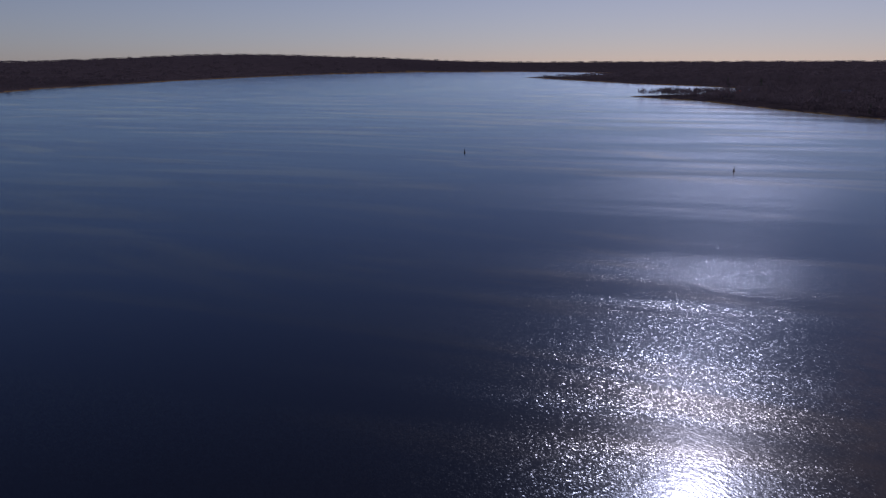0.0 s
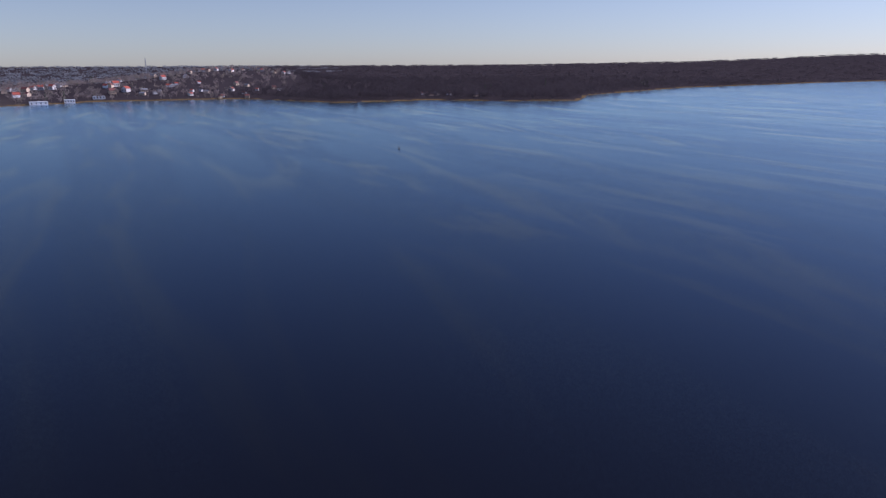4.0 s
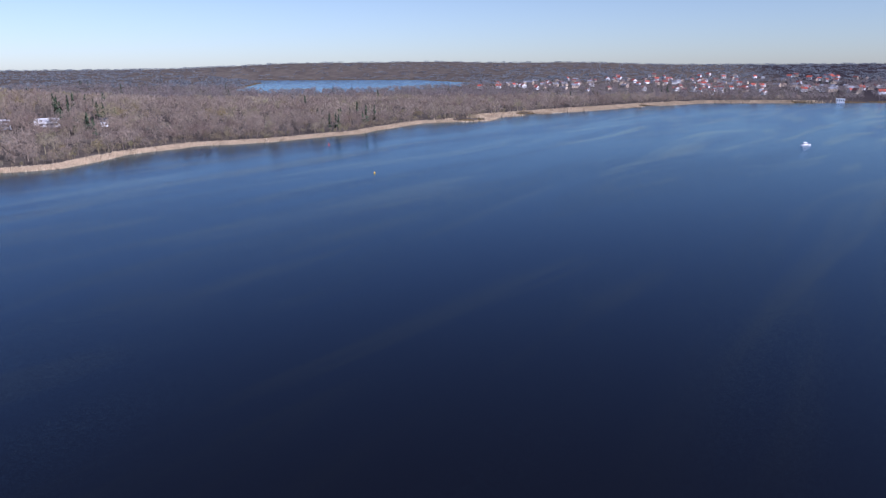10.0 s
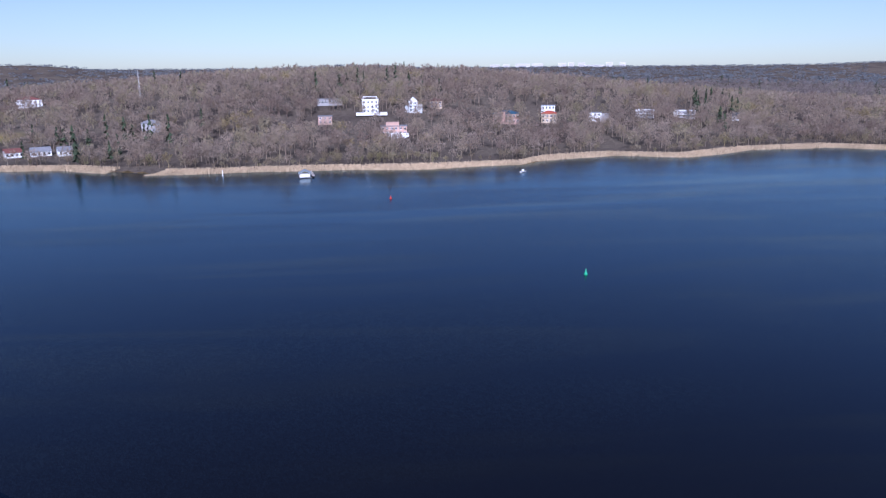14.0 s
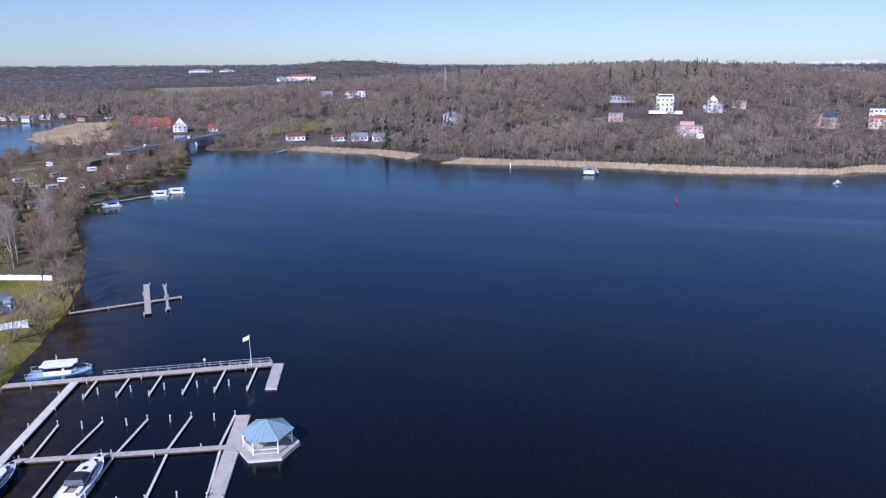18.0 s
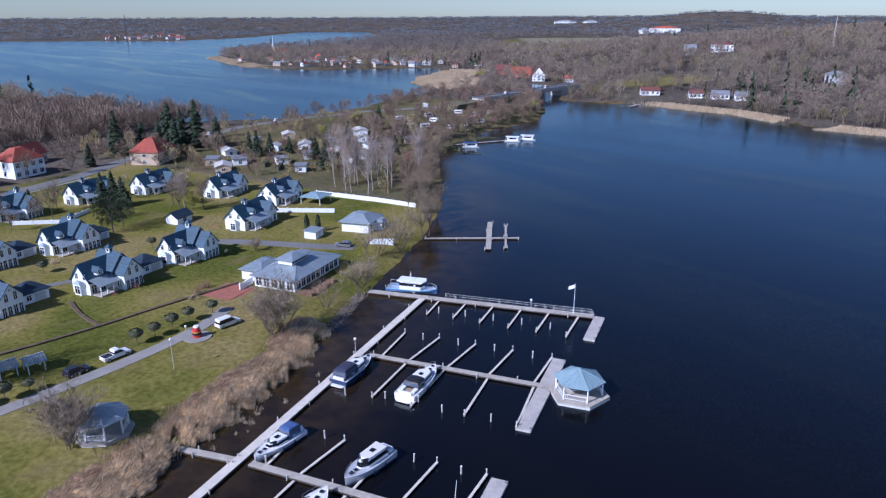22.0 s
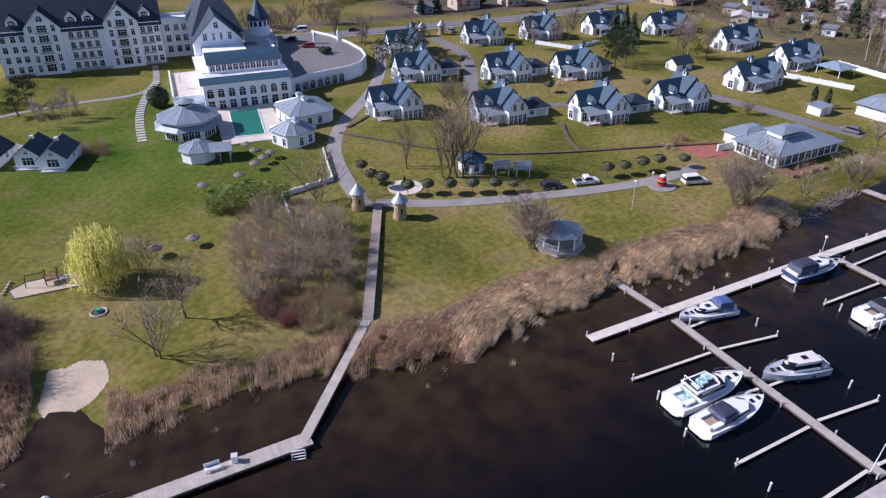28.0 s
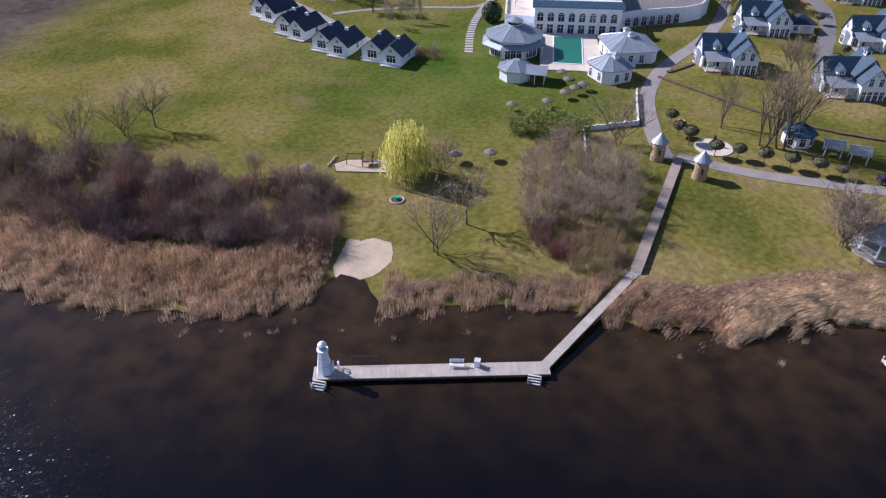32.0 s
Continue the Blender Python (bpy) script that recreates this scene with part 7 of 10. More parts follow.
# ---- gate towers, statue, buoy, cars ----
def gate_tower(x, y, z, group):
    g = thing("gate_tower", pose(x, y, z), "squat round sandstone gate tower with a conical zinc roof", "gate tower", group)
    for k in range(8):
        ring = part("stone_course", Shape().cyl(0, 0, 0.46 * k - 0.3, 0.46 * (k + 1) - 0.33, 1.28 - 0.02 * k, 1.27 - 0.02 * k, 14, 0.2 * k), SANDSTONE, g)
    part("core", Shape().cyl(0, 0, -0.4, 3.4, 1.1, 1.05, 14), CONCRETE, g)
    part("eaves", Shape().cyl(0, 0, 3.4, 3.62, 1.15, 1.4, 14), WHITE_DIRTY, g)
    part("roof", Shape().cyl(0, 0, 3.622, 5.3, 1.55, 0.04, 14), ZINC, g)
    part("arrow_slit", Shape().box(-1.3, -0.14, 1.5, -1.1, 0.14, 2.5), BLACK_PAINT, g)
    part("arrow_slit", Shape().box(-0.14, 1.1, 1.5, 0.14, 1.3, 2.5), BLACK_PAINT, g)


gate_tower(112.4, -26.9, GZ, "lake gate towers")
gate_tower(106.3, -32.9, GZ, "lake gate towers")
gate_tower(230.6, -81.6, GZ, "road gate towers")
gate_tower(230.4, -88.6, GZ, "road gate towers")
st, sg = Shape(), random.Random(2)
st.cyl(0, 0, 0, 0.5, 0.5, 0.45, 10).cyl(0, 0, 0.5, 1.3, 0.35, 0.28, 8).cyl(0, 0, 1.3, 1.8, 0.3, 0.16, 8).cyl(0.03, 0, 1.8, 2.1, 0.13, 0.1, 8)
solid("statue", st, material("dark_bronze", (0.03, 0.028, 0.025), 0.4, metal=0.6, var=0.3, scale=3, fine=12), "dark bronze standing statue on a round plaza", "statue", m=pose(118.6, -37.9, 1.66))
bu = thing("display_buoy", pose(100.4, -84.6, 1.7), "old red and black banded navigation buoy displayed on the lawn", "buoy")
part("lower_band", Shape().cyl(0, 0, 0.0, 0.55, 0.78, 0.82, 16), RED_PAINT, bu)
part("black_band", Shape().cyl(0, 0, 0.552, 1.0, 0.86, 0.86, 16), BLACK_PAINT, bu)
part("yellow_band", Shape().cyl(0, 0, 1.002, 1.15, 0.87, 0.85, 16), YELLOW_PAINT, bu)
part("upper_band", Shape().cyl(0, 0, 1.152, 2.0, 0.84, 0.62, 16), RED_PAINT, bu)
part("top", Shape().cyl(0, 0, 2.002, 2.25, 0.62, 0.5, 16), WHITE_TRIM, bu)
lamp_post(94.0, -73.4, GZ, 5.6)
lamp_post(104.5, -85.5, GZ, 0.9)


def car(x, y, turn, paint, label, style="hatch", z=1.5):
    c = thing("car", pose(x, y, z, 0, 0, turn), label, "car", "parked cars")
    L, W = (4.9, 1.95) if style == "van" else (5.1, 1.9) if style == "pickup" else (4.3, 1.8)
    h0, h1 = (0.95, 1.9) if style == "van" else (0.95, 1.7) if style == "pickup" else (0.85, 1.5)

    def side(prof, w, inset=0.0):
        s = Shape()
        n = len(prof)
        s.v = [(px, -w / 2 + (inset if pz > h0 else 0), pz) for px, pz in prof] + [(px, w / 2 - (inset if pz > h0 else 0), pz) for px, pz in prof]
        s.f = [tuple(range(n)), tuple(range(n, 2 * n))[::-1]] + [(i, n + i, n + (i + 1) % n, (i + 1) % n) for i in range(n)]
        return s

    body = [(-L / 2, 0.35), (L / 2 - 0.1, 0.3), (L / 2, 0.6), (L / 2 - 0.15, 0.82), (L / 2 - 1.2, h0), (-L / 2 + 0.05, h0), (-L / 2 - 0.02, 0.6)]
    b = part("body", side(body, W), paint, c)
    if style == "van":
        cab = [(-L / 2 + 0.05, h0 + 0.002), (L / 2 - 1.15, h0 + 0.002), (L / 2 - 1.9, h1), (-L / 2 + 0.15, h1)]
    elif style == "pickup":
        cab = [(-0.7, h0 + 0.002), (L / 2 - 1.3, h0 + 0.002), (L / 2 - 2.0, h1), (-0.5, h1)]
    else:
        cab = [(-L / 2 + 0.1, h0 + 0.002), (L / 2 - 1.1, h0 + 0.002), (L / 2 - 1.95, h1), (-L / 2 + 0.6, h1)]
    part("cabin", side(cab, W - 0.06, 0.12), paint, c)
    cx = sum(p[0] for p in cab) / 4
    gl = [(cx + (px - cx) * (1.012 if pz < h1 else 0.99), pz + (0.1 if pz < h1 else -0.12)) for px, pz in cab]
    part("glazing", side(gl, W - 0.02, 0.1), BLACK_GLASS, c)
    part("roof", Shape().box(cab[3][0] + 0.1, -W / 2 + 0.22, h1 + 0.002, cab[2][0] - 0.08, W / 2 - 0.22, h1 + 0.04), paint, c)
    if style == "pickup":
        part("load_bed", Shape().box(-L / 2 + 0.15, -W / 2 + 0.15, h0 + 0.004, -0.75, W / 2 - 0.15, h0 + 0.02), BLACK_PAINT, c)
    for px in (-L / 2 + 0.85, L / 2 - 0.85):
        for s in (-1, 1):
            w = part("wheel", Shape().tube((px, s * (W / 2 - 0.2), 0.33), (px, s * (W / 2 + 0.01), 0.33), 0.34, n=12), RUBBER, c)
            part("rim", Shape().tube((px, s * (W / 2 - 0.02), 0.33), (px, s * (W / 2 + 0.025), 0.33), 0.2, n=10), STEEL, w)
    for s in (-1, 1):
        part("headlight", Shape().box(L / 2 - 0.12, s * 0.62 - 0.18, 0.6, L / 2 + 0.0, s * 0.62 + 0.18, 0.74), WHITE_TRIM, c)
        part("tail_light", Shape().box(-L / 2 - 0.04, s * 0.7 - 0.12, 0.62, -L / 2 + 0.02, s * 0.7 + 0.12, 0.82), RED_PAINT, c)
    return c


car(107.0, -71.6, -97, CAR_WHITE, "white pickup truck parked beside the promenade", "pickup")
car(107.6, -64.3, -97, CAR_DARK, "dark estate car with a pale roof parked by the hedge")
car(99.4, -91.6, -100, CAR_WHITE, "white minivan parked near the banded buoy", "van")
car(217.0, -39.7, 70, CAR_RED, "small red car parked on the hotel forecourt", z=5.06)
car(226.5, -36.0, 60, CAR_DARK, "dark car parked on the hotel forecourt", z=5.06)
car(238.0, -41.4, 80, CAR_WHITE, "white van parked on the hotel forecourt", "van", z=5.06)
car(109.2, -143.4, 20, CAR_GREY, "silver car with a trailer near the club house")
car(246.5, -62.0, -92, CAR_DARK, "dark car driving along the lakeside road", z=1.56)
car(245.0, -108.0, -92, CAR_DARK, "dark estate car on the lakeside road", z=1.56)
car(241.5, -128.0, 88, CAR_GREY, "grey car on the lakeside road", z=1.56)
car(233.0, -93.0, 10, CAR_GREY, "grey car parked inside the road gate", z=1.66)

# ---- lawn furniture ----
par = thing("reed_parasol", pose(109.4, 2.2, GZ), "low reed-thatched parasol on the lawn", "parasol", "reed parasols")
part("thatch", Shape().cyl(0, 0, 1.7, 2.2, 1.1, 0.1, 14).cyl(0, 0, 1.55, 1.7, 1.18, 1.1, 14), material("grey_thatch", (0.2, 0.175, 0.15), 0.95, var=0.35, scale=3, fine=14, bump=0.03), par)
part("pole", Shape().cyl(0, 0, 0, 1.8, 0.06, n=6), WOOD_BROWN, par)
for x, y in ((108.1, 8.1), (130.2, -1.2), (132.5, -8.2), (148.6, -11.7), (144.5, -12.9), (139.9, -14.0), (142.2, -15.9), (137.3, -11.9), (100.8, 32.6)):
    copy_thing(par, pose(x, y, GZ, 0, 0, x * 7))
pl = thing("flower_bowl", pose(94.3, 16.4, GZ), "round planter rim with dark green clipped plants", "planter")
part("rim", rail_tube([(1.1 * math.cos(a), 1.1 * math.sin(a), 0.2) for a in [i * math.pi / 10 for i in range(21)]], 0.14), CONCRETE, pl)
part("soil", Shape().cyl(0, 0, 0, 0.22, 1.05, n=20), WOOD_DARK, pl)
part("pot", Shape().cyl(0.1, 0, 0.2, 0.75, 0.3, 0.42, 10), GREEN_PAINT, pl)
fire = thing("fire_ring", pose(128.9, -30.9 - 3.2, GZ), "small round stone fire ring on the lawn", "fire ring")
ring_stone = Shape().prism([(-0.11, -0.13), (0.1, -0.15), (0.13, 0.12), (-0.12, 0.14)], 0, 0.28, 0.8).mesh("stone", SANDSTONE)
for k in range(14):
    part("stone", ring_stone, None, fire).matrix_basis = pose(0.6 * math.cos(k * math.pi / 7), 0.6 * math.sin(k * math.pi / 7), -0.03 * (k % 3), 0, 0, k * 180 / 7)
play = thing("playground", pose(105.2, 23.8, GZ, 0, 0, 4), "sand play area with a small wooden climbing frame and slide", "playground")
part("sand", Shape().prism([(-2.6, -4.6), (2.2, -3.8), (2.0, 3.2), (0.4, 5.4), (-2.4, 4.6)], -0.1, 0.14), SAND, play)
part("kerb", rail_tube([(-2.6, -4.6, 0.12), (2.2, -3.8, 0.12), (2.0, 3.2, 0.12), (0.4, 5.4, 0.12), (-2.4, 4.6, 0.12), (-2.6, -4.6, 0.12)], 0.12), WOOD_DARK, play)
for x, y in ((-0.5, -1.5), (-0.5, 0.2), (1.0, 0.2), (1.0, -1.5)):
    part("post", Shape().cyl(x, y, 0.1, 2.3, 0.09, n=6), WOOD_DARK, play)
part("platform", Shape().box(-0.6, -1.6, 1.0, 1.1, 0.3, 1.12), WOOD_BROWN, play)
part("slide", Shape().slab([(-0.1, -1.6, 1.1), (0.6, -1.6, 1.1), (0.6, -3.6, 0.25), (-0.1, -3.6, 0.25)][::-1], 0.08), STEEL, play)
part("crossbeam", Shape().tube((0.2, 0.2, 2.2), (0.2, 2.8, 2.2), 0.08).tube((0.2, 2.8, 2.2), (0.2, 3.1, 0.1), 0.08), WOOD_DARK, play)
for k in range(5):
    part("boulder", Shape().prism(ngon(-0.5 + 0.8 * k, 6.1 - 0.2 * k, 0.4, 6, k), 0, 0.45, 0.6), SANDSTONE, play)
steps = thing("garden_steps", None, "curving line of pale stone garden steps up to the terrace", "steps")
for i in range(26):
    u = i / 25
    x, y = 163 + 44 * u, 9.6 + 2.2 * math.sin(u * 3.0) - 4.6 * u
    part("step", Shape().box(x - 0.5, y - 1.0, 1.3, x + 0.5, y + 1.0, 1.6 + 0.02 * i), CONCRETE, steps)


# ---- trees, shrubs and reeds near the hotel ----
def grow(seed, height, spread, limbs=5, twigs=420, fork=0.32, twig_len=0.11, twig_w=0.03, droop=0.0, stems=1, rise=0.12, low=0.75, reach=None, stout=0.017):
    """A leafless tree: crooked tapered trunks, limbs and boughs (tubes) and a crown of fine sprays."""
    rng = random.Random(seed)
    wood, tips = Shape(), []
    reach = reach or 1 - fork

    def bough(p, d, length, r, level):
        run, n = [p], 3 if level < 2 else 2
        wild = 0.05 if level == 0 else 0.2
        for i in range(n):
            d = (d + Vector((rng.gauss(0, wild), rng.gauss(0, wild), rng.gauss(rise, 0.1) if level else 0))).normalized()
            p = p + d * length / n
            run.append(p)
            wood.tube(run[i], p, r * (1 - 0.6 * i / n), r * (1 - 0.6 * (i + 1) / n), (7, 5, 4, 3)[level])
        if level >= 2:
            tips.append((run[0], run[-1]))
        if level == 3:
            return
        for k in range((limbs, 4, 3)[level]):
            u = (low, 0.3, 0.25)[level] + rng.uniform(0, 0.999) * (1 - low, 0.7, 0.75)[level]
            j = min(n - 1, int(u * n))
            s = run[j].lerp(run[j + 1], u * n - j)
            az = 6.283 * (k + rng.uniform(-0.3, 0.3)) / max(1, limbs) if level == 0 else rng.uniform(0, 6.283)
            wide = spread / (height * reach) * rng.uniform(0.55, 1.25)
            side = Vector((math.cos(az), math.sin(az), 0)) * (wide if level == 0 else 0.75)
            bough(s, (d * (0.35 if level == 0 else 0.6) + side + Vector((0, 0, 0.65 if level == 0 else 0.25))).normalized(), height * reach * (0.62, 0.36, 0.22)[level] * rng.uniform(0.75, 1.2), r * (0.55, 0.45, 0.4)[level], level + 1)

    for q in range(stems):
        az = 6.283 * q / stems + seed
        off = Vector((math.cos(az), math.sin(az), 0)) * (0 if stems == 1 else height * 0.035)
        bough(off + Vector((0, 0, -0.3)), (Vector((0, 0, 1)) + off * (1.2 / height * 4)).normalized(), height * fork * rng.uniform(0.9, 1.1), height * stout / stems ** 0.35, 0)
    crown = Shape()
    for k in range(twigs):
        s, e = tips[k % len(tips)]
        p = s.lerp(e, rng.uniform(0.25, 1.0))
        d = (e - s).normalized() * 0.6 + Vector((rng.gauss(0, 0.5), rng.gauss(0, 0.5), rng.gauss(0.3, 0.35) - droop))
        q = p + d.normalized() * height * twig_len * rng.uniform(0.5, 1.3)
        side = d.cross(Vector((rng.gauss(0, 1), rng.gauss(0, 1), rng.gauss(0, 1)))).normalized() * twig_w * rng.uniform(0.6, 1.4)
        crown.add([p - side, p + side, q], [(0, 1, 2)])
        m = p.lerp(q, 0.45)
        for j in range(2):
            q2 = m + (d.normalized() * 0.5 + Vector((rng.gauss(0, 0.7), rng.gauss(0, 0.7), rng.gauss(0.3, 0.5) - droop))).normalized() * height * twig_len * 0.6
            crown.add([m - side * 0.7, m + side * 0.7, q2], [(0, 1, 2)])
    return wood, crown


def bare_tree(seed, height, spread, label, bark=BARK, twig=TWIG, name="tree", group="", **kw):
    wood, crown = grow(seed, height, spread, **kw)
    t = thing(name, None, label, "tree", group)
    part("trunk", wood, bark, t)
    part("crown", crown, twig, t)
    return t


def put(kind, places, seed=1, size=(0.85, 1.15)):
    """Sets the first template and copies on the ground at the places."""
    rng = random.Random(seed)
    xs, ys = np.array([p[0] for p in places], float), np.array([p[1] for p in places], float)
    zs = land_height(xs, ys)
    for k, (x, y, *_) in enumerate(places):
        t = kind[k % len(kind)]
        s = (places[k][2] if len(places[k]) > 2 else 1.0) * rng.uniform(*size)
        m = pose(x, y, float(zs[k]), 0, 0, rng.uniform(0, 360))
        if "placed" not in t:
            t["placed"] = 1
            t.matrix_basis = m @ Matrix.Scale(s, 4)
        else:
            c = copy_thing(t, m)
            c.scale = (s, s, s)


SHORE_TWIG = material("brown_shore_twigs", (0.25, 0.19, 0.125), 0.9, var=0.3, scale=0.12, fine=2, island=0.3)
PARK = [bare_tree(100 + k, 16, 3.2, "tall leafless park tree with ascending grey branches on the lawn", limbs=4, twigs=300, twig_w=0.018, fork=0.2, stems=2, rise=0.22) for k in range(3)]
LOW = [bare_tree(110 + k, 8.5, 5.6, "low spreading leafless tree with open crooked branches", limbs=(4, 7, 4)[k], twigs=420, fork=(0.14, 0.36, 0.16)[k], stems=(2, 1, 3)[k], twig_w=0.016, rise=(0.16, 0.02, 0.14)[k]) for k in range(3)]
CLUMP = [bare_tree(116 + k, 7.0, 3.6, "many-stemmed leafless thicket tree with fine grey-brown twigs", limbs=4, twigs=900, fork=0.12, stems=4, twig_w=0.012, twig_len=0.17, name="thicket_tree", group="thicket trees") for k in range(4)]
SHORE = [bare_tree(120 + k, 13, 5.0, "bare lakeside tree with a dense brown crown", twig=SHORE_TWIG, limbs=6, twigs=760, twig_w=0.026, group="shore trees") for k in range(4)]
BIRCHES = [bare_tree(130 + k, 18, 2.2, "slim white-barked birch with pale bare twigs", BIRCH, BIRCH_TWIG, limbs=14, twigs=700, fork=0.82, droop=0.3, rise=0.3, low=0.3, reach=0.42, twig_w=0.018, twig_len=0.11, stout=0.009, group="birches") for k in range(3)]
BUDDING = [bare_tree(140 + k, 8, 4.2, "rounded tree in first yellow-green leaf", BARK, material("budding_leaves_%d" % k, (0.4, 0.37, 0.09), 0.85, var=0.25, scale=0.5, fine=4, island=0.3), limbs=7, twigs=1500, twig_w=0.06, group="budding trees") for k in range(2)]
SALLOW = [bare_tree(146, 7.5, 5.0, "broad pale sallow bush with dense fine twigs by the shore", BARK, material("sallow_twigs", (0.29, 0.23, 0.16), 0.9, var=0.25, scale=0.4, fine=4, island=0.3), limbs=5, twigs=1500, fork=0.1, stems=4, twig_w=0.02, twig_len=0.15)]
REDDISH = [bare_tree(150 + k, 11, 4.6, "leafless tree with reddish brown twigs", BARK, RED_TWIG, limbs=6, twigs=520, twig_w=0.05, group="reddish trees") for k in range(1)]

put(PARK, [(127.0, -41.1, 0.72), (119.6, -46.9), (120.3, -51.4, 1.05), (118.6, -49.6, 1.05), (121.4, -49.0, 0.95)], 3, (0.97, 1.05))
put(LOW, [(80.7, 8.8, 1.4), (88.6, 4.8, 1.3), (102.6, 10.0, 0.8), (105.5, 13.0, 0.75), (108, 9.5, 0.65), (117.5, -20.6, 1.45), (86.4, -5.4, 0.8), (98.6, -139.4, 1.15), (94.8, -149.1, 1.3), (97.5, -144, 1.1), (87.6, -119.3, 1.1), (88.5, -122.3, 1.1), (87.8, -108, 1.0), (96.4, -163.5, 1.4), (90.5, -127.5, 0.9), (100, -156, 1.1), (191.1, -164.2, 1.2), (189, -160, 1.0), (212, -112, 1.0), (205, -150, 1.1), (112, 70, 1.2), (108, 77, 1.2), (116, 66, 1.3)], 4, (0.95, 1.1))
grove = [(88.5 + 4.6 * i + (j % 2) * 2.0, -4.2 - 3.6 * j - 0.5 * i, 0.85 + 0.2 * ((i * 5 + j * 3) % 4) / 3) for i in range(5) for j in range(5)]
grove = [p for p in grove if (p[0] - 79) * 0.325 + (p[1] + 19.2) * 0.946 > 3.2]
put(CLUMP, grove + [(81, 31, 0.6), (85, 36, 0.75), (90, 30, 0.7), (94, 34, 0.8), (88, 43, 0.85), (83, 47, 0.75), (95, 47, 0.85), (91, 54, 0.9), (86, 60, 0.9), (97, 62, 1.0), (92, 70, 1.0), (101, 72, 1.0), (96, 82, 1.1), (90, 88, 1.0), (103, 88, 1.1), (79, 40, 0.6), (96, 28, 0.6), (99, 41, 0.75)], 9, (0.85, 1.15))
put(SALLOW, [(87.4, -93.8, 1.6), (88.6, -92.0, 1.3), (88.2, -49.8, 1.35), (89.5, -50.8, 1.1), (127.2, -129.5, 0.5)], 5, (0.95, 1.05))
put(BIRCHES, [(153, -198), (147, -196), (143, -194), (138, -200), (134, -206), (141, -208), (149, -204), (131, -199), (174, -148, 0.8), (128, -214), (156, -207), (136, -194, 0.9), (145, -201), (178.8, 32.0, 0.36), (180.2, 31.0, 0.38), (183.4, 27.0, 0.36), (184.6, 25.5, 0.38), (184.0, 23.6, 0.36), (182.6, 28.6, 0.33)], 6)
put(SHORE, [(96.4, -167, 0.95), (99, -172, 1.1), (104, -178, 1.0), (109, -185, 1.15), (106, -189, 0.9), (113, -193, 1.05), (117, -200, 1.0), (121.6, -206, 1.2), (124, -214, 1.0), (128, -221, 1.15), (131, -230, 1.0), (137, -239, 1.2), (141, -250, 1.1), (146, -262, 1.0), (151, -273, 1.15), (157, -285, 1.2), (111, -180, 0.8), (119, -195, 0.8), (103, -184, 0.7), (127, -208, 0.9)], 77)
put(BUDDING, [(228, -318, 1.25), (166.6, -424, 1.1), (293, -609, 1.4), (222, -280), (180, -155, 0.8), (172, -150, 0.9), (300, -700, 1.4)], 7)

rg = random.Random(11)
line = []
for (ax, ay), (bx, by) in zip(RESORT_SHORE[27:39], RESORT_SHORE[28:40]):
    n = int(math.hypot(bx - ax, by - ay) / 2.2)
    for i in range(n):
        u = (i + rg.random()) / max(1, n)
        line.append((ax + (bx - ax) * u + rg.uniform(3, 15), ay + (by - ay) * u + rg.uniform(-3, 3), rg.uniform(0.4, 0.85)))
line = [p for p in line if p[1] < -134 and not (-192 < p[1] < -156 and p[0] > 108)]
put(SHORE + REDDISH[:1], line, 12)
mix = []
while len(mix) < 230:
    x, y = rg.uniform(112, 330), rg.uniform(-520, -196)
    d = float(shore_distance(np.array([x]), np.array([y]))[0])
    near_road = y > -440 and abs(x - (270 + 0.35 * (y + 330))) < 16
    if d > 4 and not near_road and not (x > 128 and y > -350 and rg.random() < 0.9):
        mix.append((x, y, rg.uniform(0.6, 1.1) * (0.7 if y < -330 else 1.0)))
lane = []
while len(lane) < 560:      # the dense wood beyond the roadside gardens
    x, y = rg.uniform(322, 455), rg.uniform(-300, -108)
    if float(shore_distance(np.array([x]), np.array([y]))[0]) > 6 and y < -108 - 14 * math.sin(x * 0.09):
        lane.append((x, y, rg.uniform(0.85, 1.3)))
while len(lane) < 640:      # orchard trees in the gardens
    x, y = rg.uniform(258, 322), rg.uniform(-235, -84)
    if min(math.hypot(x - hx, y - hy) for hx, hy in ((269, -113), (268, -134), (272, -155), (248, -198), (285, -128), (292, -172), (266, -95))) > 10 and abs(x - 266) > 5:
        lane.append((x, y, rg.uniform(0.35, 0.65)))
lane += [(302 + rg.gauss(0, 9), -63 + rg.gauss(0, 5), rg.uniform(0.7, 1.0)) for _ in range(12)]
lane += [(256 + rg.uniform(0, 10), rg.uniform(-60, 290), rg.uniform(0.5, 0.85)) for _ in range(60)]


ROAD_TWIG = material("brown_roadside_twigs", (0.25, 0.185, 0.135), 0.9, var=0.3, scale=0.06, fine=1, island=0.3)
NECK_TWIG = material("dark_reddish_twigs", (0.185, 0.122, 0.092), 0.9, var=0.3, scale=0.1, fine=2, island=0.35)


